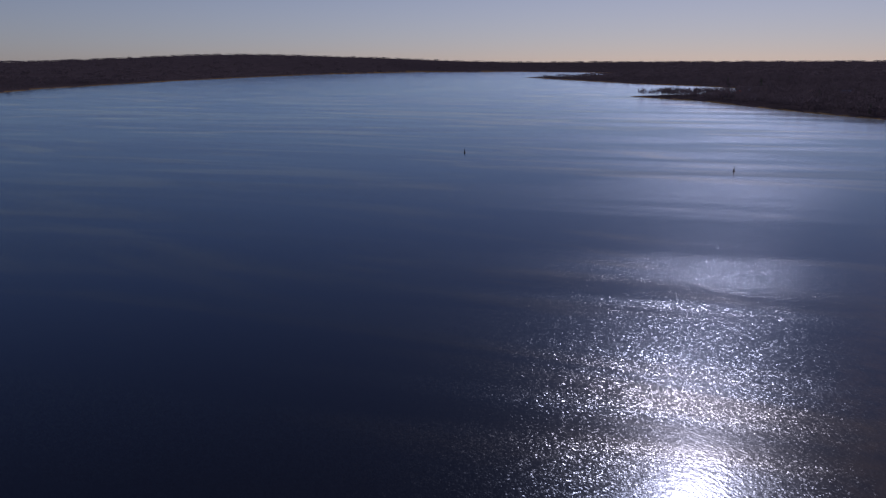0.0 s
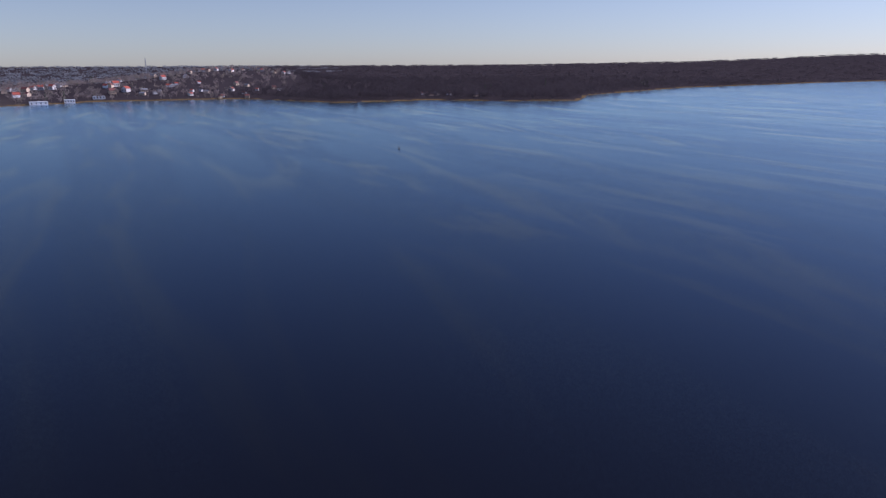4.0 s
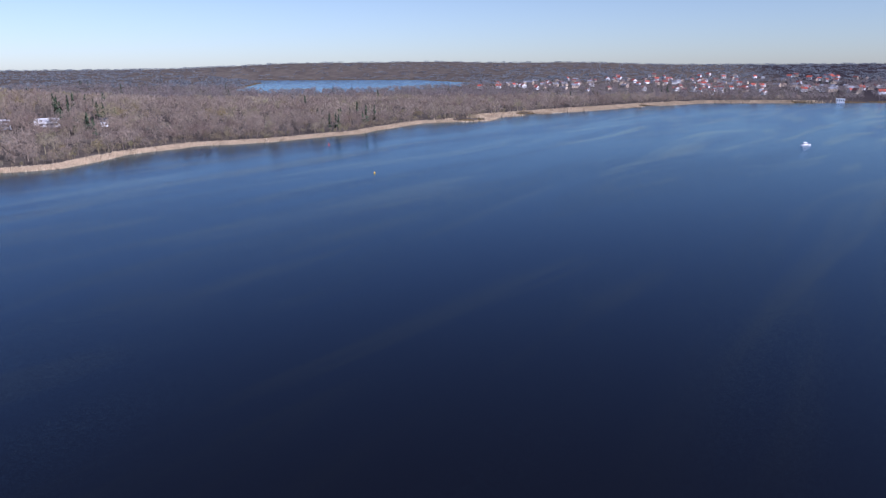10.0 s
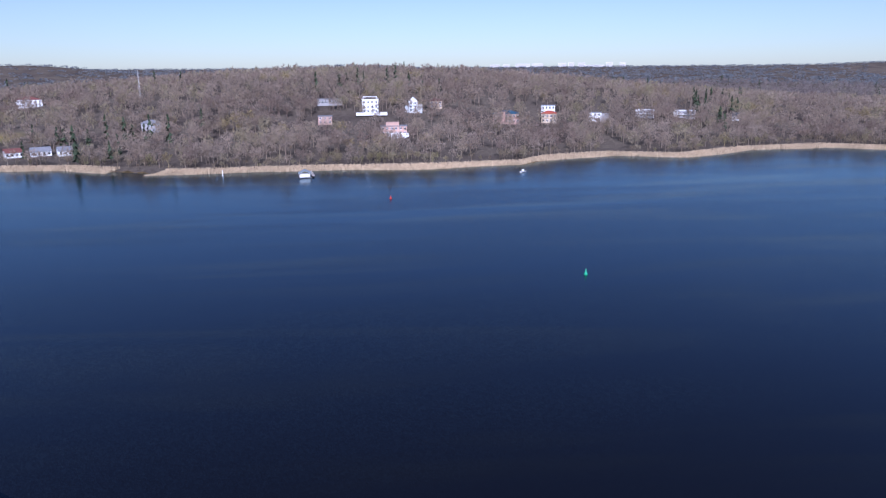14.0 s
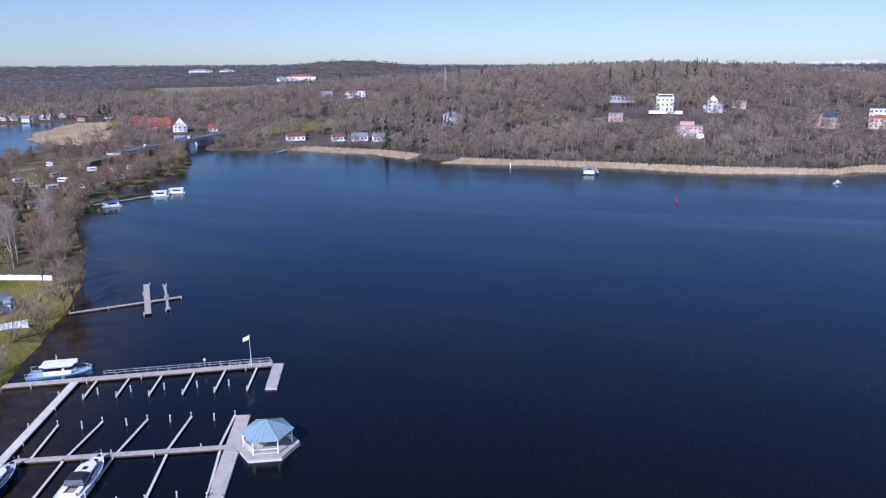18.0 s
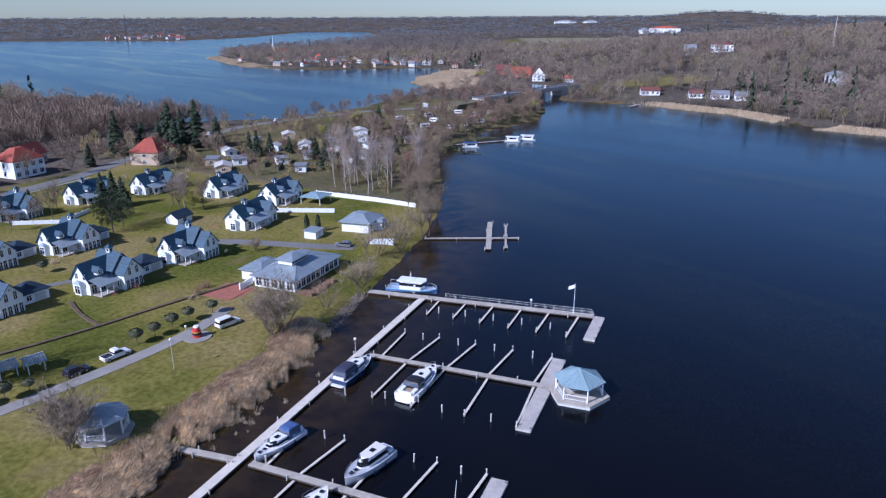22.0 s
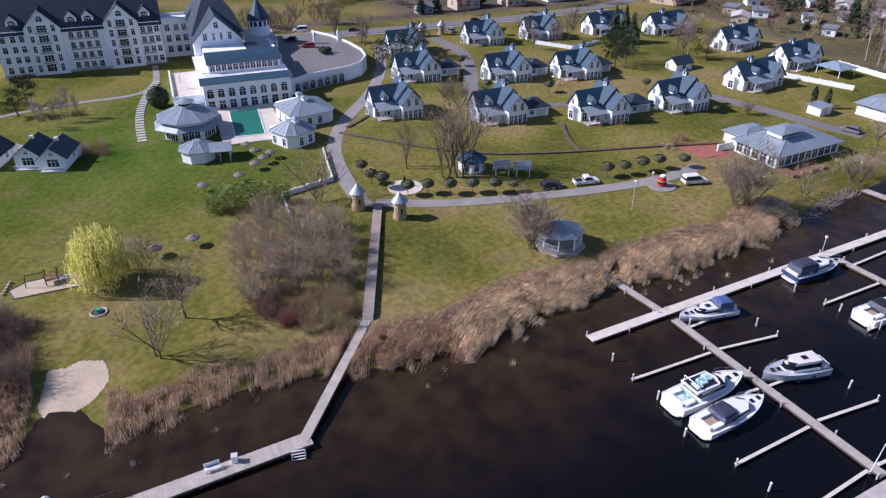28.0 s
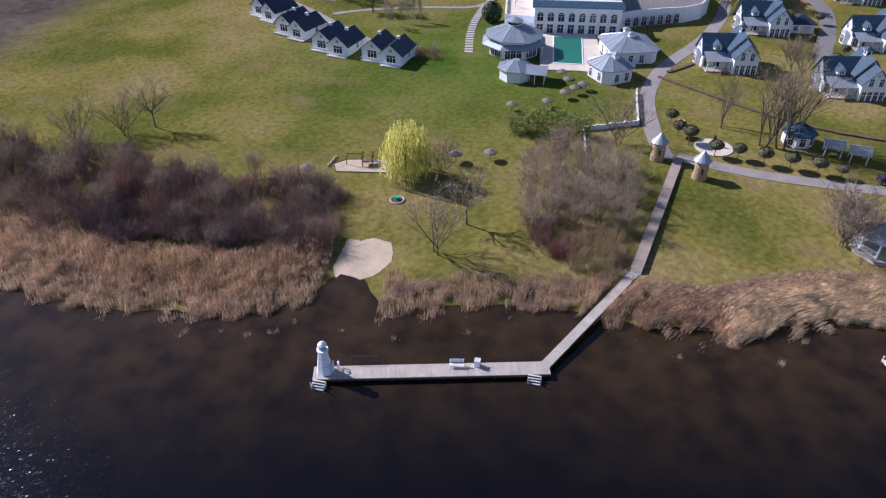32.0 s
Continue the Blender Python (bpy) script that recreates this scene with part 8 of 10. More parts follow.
def copse(name, seed, places, mat, label, height=12.0, sprays=400):
    """Bare trees joined into one planting."""
    rng = np.random.default_rng(seed)
    P = np.array([p[:2] for p in places])
    s = np.array([p[2] for p in places]) * rng.uniform(0.85, 1.2, len(places))
    z = land_height(P[:, 0], P[:, 1]) - 0.2
    vs, fs, base = [], [], 0
    sets = [twig_tree(seed * 10 + k, sprays, height, 4.4, 0.1 * (400 / sprays) ** 0.7, True, 0.7) for k in range(3)]
    for k, tpl in enumerate(sets):
        m = np.arange(len(P)) % 3 == k
        v, f = scatter(tpl, np.concatenate([P[m], z[m, None]], 1), rng.uniform(0, 6.28, m.sum()), s[m])
        vs.append(v)
        fs.append(f + base)
        base += len(v)
    bulk(name, np.concatenate(vs), np.concatenate(fs), mat, label, "trees")


plots = []
while len(plots) < 330:
    x, y = rg.uniform(132, 300), rg.uniform(-345, -194)
    if float(shore_distance(np.array([x]), np.array([y]))[0]) > 3 and abs(x - (262 - 0.28 * (y + 196))) > 7:
        plots.append((x, y, rg.uniform(0.16, 0.4) if rg.random() < 0.8 else rg.uniform(0.45, 0.75)))
copse("garden_bushes", 64, plots[::2], NECK_TWIG, "dark leafless bushes and fruit trees in the allotment gardens", sprays=230)
copse("garden_bushes_olive", 65, plots[1::2], OLIVE_TWIG, "olive budding bushes in the allotment gardens", sprays=230)
copse("neck_trees", 61, mix[::2], NECK_TWIG, "bare reddish trees among cabins on the neck of land")
copse("neck_trees_grey", 62, mix[1::2], ROAD_TWIG, "bare grey trees along the neck of land")
copse("roadside_trees", 63, lane, ROAD_TWIG, "leafless trees along the lakeside road and field")
put(SHORE, [(258, -150, 0.8), (256, -166, 0.8), (255, -126, 0.7), (251, -186, 0.8), (246, -198, 0.9), (252, -206, 0.9), (231, -186, 0.6), (256, -108, 0.7), (272, -146, 0.9), (150.0, -62.5, 0.75), (152.5, -61.0, 0.7), (205, -124, 0.8), (208, -128, 0.85), (202, -118, 0.7), (201, -109, 0.5), (226, -60, 0.8), (232, -52, 0.8), (240, -30, 0.9), (246, -10, 1.0), (248, 6, 1.0), (250, 20, 1.0), (222, -58, 0.6),
            (246, -40, 0.9), (176, -148, 0.9), (170, -152, 0.9), (184, -152, 0.8), (236, -12, 0.8), (205, 48, 0.7), (203, 52, 0.7), (199, 46, 0.6)], 15)


def conifer(seed, height, spread, label, n=420, name="conifer"):
    rng = random.Random(seed)
    t = thing(name, None, label, "tree", "conifers")
    part("trunk", Shape().cyl(0, 0, -0.3, height * 0.9, height * 0.018, 0.03, 6), BARK, t)
    c = Shape()
    for k in range(n):
        u = rng.uniform(0.1, 0.98)
        az = rng.uniform(0, 6.28)
        o = spread * (1.05 - u) ** 0.8 * rng.uniform(0.55, 1.1)
        p = Vector((0.25 * o * math.cos(az), 0.25 * o * math.sin(az), height * u))
        q = Vector((o * math.cos(az), o * math.sin(az), height * (u - 0.05) + rng.gauss(0, 0.25)))
        side = Vector((-math.sin(az), math.cos(az), rng.gauss(0, 0.4))) * (0.16 * o + 0.18)
        c.add([p, q - side, q + side], [(0, 1, 2)])
    part("crown", c, PINE, t)
    return t


PINE_LIGHT = material("sunlit_pine_needles", (0.075, 0.1, 0.05), 0.85, var=0.35, scale=0.5, fine=4, island=0.4)


def round_pine(seed, height, spread, label):
    """A garden pine: boughs in irregular clumps round a bent trunk."""
    rng = random.Random(seed)
    t = thing("pine", None, label, "tree", "garden pines")
    wood, crown = Shape(), Shape()
    wood.tube((0, 0, -0.3), (0.2, 0.1, height * 0.5), height * 0.02, height * 0.014, 6).tube((0.2, 0.1, height * 0.5), (0, 0, height * 0.9), height * 0.014, 0.03, 5)
    for k in range(22):
        u = (k + 0.5) / 22
        az, o = 2.4 * k, spread * (0.75 * math.sin(math.pi * (0.12 + 0.84 * u)) + 0.12) * rng.uniform(0.75, 1.1)
        c = Vector((o * math.cos(az), o * math.sin(az), height * (0.22 + 0.7 * u)))
        wood.tube((0.15, 0.05, c.z - 0.08 * height), c, 0.06, 0.03, 4)
        for j in range(62):
            d = Vector((rng.gauss(0, 1), rng.gauss(0, 1), rng.gauss(0.25, 0.8))).normalized()
            q = c + d * spread * 0.34 * rng.uniform(0.55, 1.0)
            e = (d + Vector((rng.gauss(0, 0.5), rng.gauss(0, 0.5), 0.3))).normalized() * 0.5
            w = e.orthogonal().normalized() * 0.16
            crown.add([q - w, q + w, q + e], [(0, 1, 2)])
    part("trunk", wood, BARK, t)
    part("crown", crown, PINE_LIGHT, t)
    return t


PINES = [round_pine(220 + k, 10.5 + k, 3.6 + 0.3 * k, "rounded green pine with bushy boughs between the cottages") for k in range(2)]
put(PINES, [(174.6, -122.4), (176.8, -127.5, 1.05), (187.5, -131.5, 0.8), (204.5, -65.5, 0.75), (200.5, -58.5, 0.7), (205.5, -71.5, 0.85)], 22)
FIRS = [conifer(200 + k, 11 + k, 3.2, "dark green conifer with dense drooping boughs") for k in range(3)]
put(FIRS, [(197.0, -60.5, 0.5), (212, -122, 0.7),
           (275, -201, 1.7), (266.6, -223, 1.8), (258, -231, 1.9), (198.9, -141.5, 1.1), (196.5, -143, 0.9), (201, -139, 0.9), (218, -228, 1.0), (192, -236, 0.8), (176, -222, 0.9), (204, -276, 1.0), (186, -300, 0.9), (214, -318, 1.0), (168, -262, 0.8), (263, -214, 1.5), (268, -222, 1.4), (254, -215, 1.3), (272, -212, 1.4), (262, -226, 1.4), (276, -228, 1.2), (250, -236, 1.2), (232, -238, 0.7), (214, -232, 0.8), (210, -240, 0.8), (206, -262, 0.8), (270, -120, 0.9), (266, -100, 0.9), (264, -93, 0.8), (285, -145, 1.0), (280, -158, 1.0), (262, -178, 0.8)], 21)
# two spreading pines on the hotel lawn
for px, py, ps_ in ((190.5, 37.5, 0.95), (199.6, 36.2, 1.15)):
    pine = thing("pine", pose(px, py, GZ, 0, 0, px * 31) @ Matrix.Scale(ps_, 4), "spreading dark green pine with open layered boughs", "tree", "lawn pines")
    pw, pc, pr = Shape(), Shape(), random.Random(int(px))
    pw.tube((0, 0, -0.3), (0.3, 0.1, 3.0), 0.24, 0.17, 7).tube((0.3, 0.1, 3.0), (0.1, -0.2, 6.0), 0.17, 0.08, 6)
    for k in range(13):
        az, z0 = 2.4 * k, 2.2 + 0.29 * k
        o = (3.6 - 0.16 * k) * pr.uniform(0.75, 1.15)
        e = Vector((o * math.cos(az), o * math.sin(az), z0 + pr.uniform(0.3, 1.2)))
        pw.tube((0.25, 0, z0), e, 0.07, 0.03, 4)
        for j in range(90):
            q = Vector((0.25, 0, z0)).lerp(e, pr.uniform(0.45, 1.08)) + Vector((pr.gauss(0, 0.45), pr.gauss(0, 0.45), pr.gauss(0.1, 0.22)))
            d = Vector((pr.gauss(0, 1), pr.gauss(0, 1), pr.gauss(0.3, 0.6))).normalized() * 0.42
            w = d.orthogonal().normalized() * 0.1
            pc.add([q - w, q + w, q + d], [(0, 1, 2)])
    part("trunk", pw, BARK, pine)
    part("crown", pc, PINE, pine)
yew = thing("yew", pose(185.6, 5.0, GZ), "rounded dark green yew beside the garden steps", "tree")
cy, yr = Shape(), random.Random(9)
for k in range(900):
    d = Vector((yr.gauss(0, 1), yr.gauss(0, 1), yr.gauss(0, 1))).normalized()
    p = Vector((d.x * 2.7, d.y * 2.7, 2.9 + d.z * 2.7)) * yr.uniform(0.86, 1.02)
    s = d.orthogonal().normalized() * 0.4
    cy.add([p - s, p + s, p + d.cross(s) * 1.2 + d * 0.12], [(0, 1, 2)])
part("crown", cy, PINE, yew)
part("trunk", Shape().cyl(0, 0, -0.2, 2.4, 0.3, 0.2, 7), BARK, yew)
for x, y in ((123.6, -151.0), (126.4, -149.5)):
    cyp = thing("cypress", pose(x, y, GZ), "narrow columnar dark cypress", "tree", "columnar cypresses")
    cc = Shape()
    for k in range(260):
        u, az = yr.random(), yr.uniform(0, 6.28)
        r = 0.75 * math.sin(math.pi * min(1, u * 0.9 + 0.1)) ** 0.6
        p = Vector((r * math.cos(az), r * math.sin(az), 0.3 + 4.6 * u))
        s = Vector((-math.sin(az), math.cos(az), 0)) * 0.18
        cc.add([p - s, p + s, p + Vector((0.1 * math.cos(az), 0.1 * math.sin(az), 0.6))], [(0, 1, 2)])
    part("crown", cc, PINE, cyp)
    part("trunk", Shape().cyl(0, 0, -0.2, 4.0, 0.12, 0.05, 6), BARK, cyp)

# the weeping willow in fresh yellow leaf
wil = thing("weeping_willow", pose(102.3, 16.0, GZ) @ Matrix.Scale(1.3, 4), "weeping willow in bright yellow-green spring leaf", "tree")
wood, _ = grow(77, 7.0, 2.2, limbs=5, twigs=1, fork=0.3)
part("trunk", wood, BARK, wil)
wc, wr = Shape(), random.Random(31)
domes = [(0.0, 0.0, 2.3, 8.0)] + [(1.9 * math.cos(a) * wr.uniform(0.7, 1.15), 1.9 * math.sin(a) * wr.uniform(0.7, 1.15), wr.uniform(1.3, 1.9), wr.uniform(5.6, 7.4)) for a in (0.4, 1.3, 2.3, 3.1, 4.0, 4.8, 5.7)]
for ox0, oy0, rr, top in domes:
    for k in range(46):
        az, u = wr.uniform(0, 6.283), math.sqrt(wr.uniform(0.05, 1))
        x, y = ox0 + rr * u * math.cos(az), oy0 + rr * u * math.sin(az)
        z, low = top - 1.5 * u * u + wr.gauss(0, 0.2), wr.uniform(0.5, 2.6)
        while z > low:
            a = wr.uniform(0, 6.283)
            x, y = x + wr.gauss(0.02 * math.cos(az), 0.05), y + wr.gauss(0.02 * math.sin(az), 0.05)
            wc.add([(x, y, z), (x + 0.13 * math.cos(a), y + 0.13 * math.sin(a), z - 0.2), (x + 0.03, y, z - 0.55)], [(0, 1, 2)])
            z -= wr.uniform(0.2, 0.34)
part("crown", wc, WILLOW, wil)


def leafy_dome(rng, r, h, n, z0, size):
    s = Shape()
    for k in range(n):
        d = Vector((rng.gauss(0, 1), rng.gauss(0, 1), rng.gauss(0.15, 0.8))).normalized()
        p = Vector((d.x * r, d.y * r, z0 + d.z * h)) * rng.uniform(0.92, 1.03)
        a = d.orthogonal().normalized()
        a = (a * math.cos(k) + d.cross(a) * math.sin(k)) * size
        s.add([p - a * 0.6, p + a * 0.6, p + d.cross(a) * 1.3 + d * 0.06], [(0, 1, 2)])
    return s


tr = random.Random(17)
topi = thing("topiary_tree", None, "clipped evergreen ball tree on a thin stem beside the promenade", "tree", "topiary trees")
part("crown", leafy_dome(tr, 1.25, 0.6, 420, 2.3, 0.3), TOPIARY, topi)
part("core", Shape().cyl(0, 0, 1.65, 2.3, 0.85, 1.0, 12).cyl(0, 0, 2.3, 2.85, 1.0, 0.4, 12), TOPIARY, topi)
part("stem", Shape().cyl(0, 0, -0.2, 1.8, 0.08, 0.06, 6), BARK, topi)
put([topi], [(127.4, -31.7), (122.2, -32.2), (119.4, -33.6, 1.1), (114.6, -37.2), (113.9, -41.0), (112.2, -44.9), (111.0, -49.0), (109.4, -53.0), (108.6, -56.6, 0.8), (108.0, -77.0), (107.6, -80.8), (107.6, -85.0), (107.7, -89.2), (106.5, -94.4),
              (157.0, -106.0), (160.5, -92.5), (162.4, -74.0, 0.9), (168.0, -78.0, 0.9), (192.0, -80.0), (153.0, -118.0, 0.9), (183.0, -98.0, 0.9), (226, -104), (222, -108, 0.9), (133.5, -100.0, 0.55), (146.0, -109.0, 0.7), (131.0, -123.0, 0.6)], 18, (0.95, 1.08))

# hedges and dark evergreens between the allotments
hr = random.Random(64)
hedge = thing("garden_hedge", None, "dark clipped garden hedge between allotment plots", "hedge", "allotment hedges")
hs = Shape()
for k in range(260):
    x, z = hr.uniform(-5, 5), hr.uniform(0.1, 1.6)
    y = hr.choice((-0.6, 0.6)) if z < 1.45 else hr.uniform(-0.6, 0.6)
    a = hr.uniform(0, 6.28)
    hs.add([(x, y, z), (x + 0.4 * math.cos(a), y + 0.15 * math.sin(a), z + 0.3), (x - 0.3 * math.cos(a), y + hr.gauss(0, 0.2), z + 0.35)], [(0, 1, 2)])
part("foliage", hs, TOPIARY, hedge)
part("core", Shape().prism([(-4.9, -0.5), (4.9, -0.5), (4.9, 0.5), (-4.9, 0.5)], -0.2, 1.5, 0.9), TOPIARY, hedge)
plots = [(hr.uniform(142, 232), hr.uniform(-330, -204)) for _ in range(44)]
for k, (x, y) in enumerate(plots):
    m = pose(x, y, float(land_height(np.array([x]), np.array([y]))[0]), 0, 0, 35 + 90 * (k % 2) + hr.uniform(-12, 12))
    if k:
        copy_thing(hedge, m)
    else:
        hedge.matrix_basis = m

for k, (x, y) in enumerate(((207.0, -42.6), (208.6, -44.0), (209.4, -42.4))):
    bush = thing("evergreen_shrub", pose(x, y, 5.07, 0, 0, 70 * k), "dark evergreen shrub in the middle of the forecourt", "shrub", "forecourt shrubs")
    part("foliage", leafy_dome(tr, 1.1, 0.9, 260, 0.9, 0.3), PINE, bush)
    part("stem", Shape().cyl(0, 0, 0, 0.9, 0.1, 0.05, 6), BARK, bush)

# bamboo hedge by the white wall
bam = thing("bamboo_clump", pose(120.6, -8.4, GZ) @ Matrix.Scale(1.3, 4), "lush bright green bamboo clump beside the low wall", "shrub")
bs = Shape()
for k in range(4200):
    u = tr.uniform(-1, 1)
    x, y = 1.3 * math.cos(u * 1.3) - 0.8 + tr.gauss(0, 0.55), 5.8 * u
    z = tr.uniform(0.2, 3.9) * (1 - 0.25 * abs(u))
    a = tr.uniform(0, 6.28)
    bs.add([(x, y, z), (x + 0.16 * math.cos(a), y + 0.16 * math.sin(a), z + 0.1), (x + 0.45 * math.cos(a + 0.3), y + 0.45 * math.sin(a + 0.3), z + tr.uniform(-0.2, 0.35))], [(0, 1, 2)])
part("foliage", bs, BAMBOO, bam)
cane = Shape()
for k in range(60):
    u = tr.uniform(-1, 1)
    cane.tube((0.3 + tr.gauss(0, 0.4), 5.7 * u, -0.1), (0.3 + tr.gauss(0, 0.5), 5.8 * u, tr.uniform(1.6, 2.5)), 0.02, n=3)
part("undergrowth", cane, OLIVE_TWIG, bam)


# ---- thickets ----
def thicket(seed, height, radius, n):
    """A leafless shrub: leaning stems of uneven height from a broad base, with side twigs. Arrays."""
    rng = np.random.default_rng(seed)
    v, f = [], []

    def blade(p, q, w):
        side = np.cross(q - p, rng.normal(size=3))
        side *= w / (np.linalg.norm(side) + 1e-9)
        v.extend([tuple(p - side), tuple(p + side), tuple(q)])
        f.append((len(v) - 3, len(v) - 2, len(v) - 1))

    clumps = [(rng.uniform(0, 6.28), radius * math.sqrt(rng.uniform(0.0, 0.6)), rng.uniform(0.55, 1.15)) for _ in range(9)]
    for k in range(n):
        ca, cr, ch = clumps[k % len(clumps)]
        b = np.array([cr * math.cos(ca), cr * math.sin(ca), 0.0]) + np.array([*(rng.normal(size=2) * 0.22), 0.0])
        lean = rng.normal(size=2) * 0.24 + 0.2 * b[:2] / radius
        h = height * ch * rng.uniform(0.55, 1.1)
        q = b + np.array([lean[0] * h, lean[1] * h, h])
        blade(b, q, rng.uniform(0.012, 0.026))
        for j in range(3):
            m = b + (q - b) * rng.uniform(0.3, 0.95)
            d = rng.normal(size=3) * 0.5 + np.array([lean[0], lean[1], 0.75])
            blade(m, m + d * height * rng.uniform(0.12, 0.3), rng.uniform(0.008, 0.018))
    return np.array(v), np.array(f)


SHRUBS = [thicket(300 + k, 3.6, 2.3, 210) for k in range(6)]
SPRAYS = {}


def shrub(place, mat, label, seed, size=1.0):
    t = thing("shrub", pose(place[0], place[1], float(land_height(np.array([place[0]]), np.array([place[1]]))[0]) - 0.05, 0, 0, seed * 67), label, "shrub", "lakeside thicket")
    t.scale = (size * (0.9 + 0.05 * (seed % 5)),) * 2 + (size * (0.75 + 0.11 * (seed % 6)),)
    key = seed % 6, mat.name
    if key not in SPRAYS:
        s = Shape()
        v, f = SHRUBS[seed % 6]
        s.v, s.f = [tuple(p) for p in v], [tuple(int(i) for i in t3) for t3 in f]
        SPRAYS[key] = s.mesh("stem_spray", mat)
    part("stem_spray", SPRAYS[key], mat, t)


MAUVE_TWIG = material("dark_mauve_twigs", (0.19, 0.125, 0.115), 0.9, var=0.3, scale=0.25, fine=3, island=0.35)
CRIMSON_TWIG = material("crimson_dogwood_twigs", (0.26, 0.085, 0.08), 0.9, var=0.3, scale=0.3, fine=4, island=0.35)
sg = random.Random(23)
k = 0
for x0, x1, y0, y1, n, mats, size in (
        (88, 112, -20, -3, 16, (TWIG, RED_TWIG), (0.5, 0.8)), (82, 90, -12, -5, 16, (RED_TWIG, RED_TWIG, TWIG), (0.55, 0.85)), (79, 88, -19, -10, 26, (OLIVE_TWIG, OLIVE_TWIG, OLIVE_TWIG, RED_TWIG), (0.6, 0.85)), (75, 80, -16, -8, 5, (OLIVE_TWIG,), (0.4, 0.6)),
        (79, 98, 25.5, 62, 132, (MAUVE_TWIG, RED_TWIG, MAUVE_TWIG, MAUVE_TWIG, TWIG), (0.7, 1.3)), (80, 105, 60, 95, 62, (MAUVE_TWIG, MAUVE_TWIG, RED_TWIG, TWIG), (0.9, 1.5)), (80, 84, 25, 29, 5, (CRIMSON_TWIG,), (0.4, 0.6)), (80, 84, -13, -8, 6, (CRIMSON_TWIG,), (0.5, 0.7)), (110, 118, -13, -5, 7, (RED_TWIG,), (0.35, 0.5))):
    for i in range(n):
        x, y = sg.uniform(x0, x1), sg.uniform(y0, y1)
        # keep the boardwalk and the lawn by its side free
        if abs((y + 19.2) * 33.2 + (x - 79.0) * 11.4) / 35.1 < 2.6 or (x - 79) * 0.325 + (y + 19.2) * 0.946 < 0 and y < -10:
            continue
        mat = mats[i % len(mats)]
        shrub((x, y), mat, "leafless %s thicket shrub near the reeds" % {TWIG.name: "grey-brown", RED_TWIG.name: "reddish", OLIVE_TWIG.name: "olive", MAUVE_TWIG.name: "dark mauve", CRIMSON_TWIG.name: "crimson-stemmed"}[mat.name], k, sg.uniform(*size))
        k += 1
for x, y, m in ((161.5, 19.6, RED_TWIG), (163, 17.6, TWIG), (158.6, 21.0, RED_TWIG), (157.5, 18.7, RED_TWIG), (159.5, 20.6, RED_TWIG), (161.6, 21.4, TWIG), (157.0, 16.4, RED_TWIG), (159.2, 17.4, RED_TWIG), (163.4, 22.4, RED_TWIG), (186.4, 27.5, TOPIARY), (186.8, 25.5, TOPIARY), (187.0, 23.5, TOPIARY), (186.0, 29.6, TOPIARY), (117.5, -100.5, RED_TWIG), (119, -104, RED_TWIG), (116, -98, TWIG), (165, -98, REED), (219, -100, RED_TWIG), (222, -96, RED_TWIG), (203, -78, RED_TWIG), (199, -71, TWIG), (152, -58, TWIG), (132.5, -96.5, RED_TWIG)):
    shrub((x, y), m, "small leafless garden shrub on the lawn", k, 0.55)
    k += 1


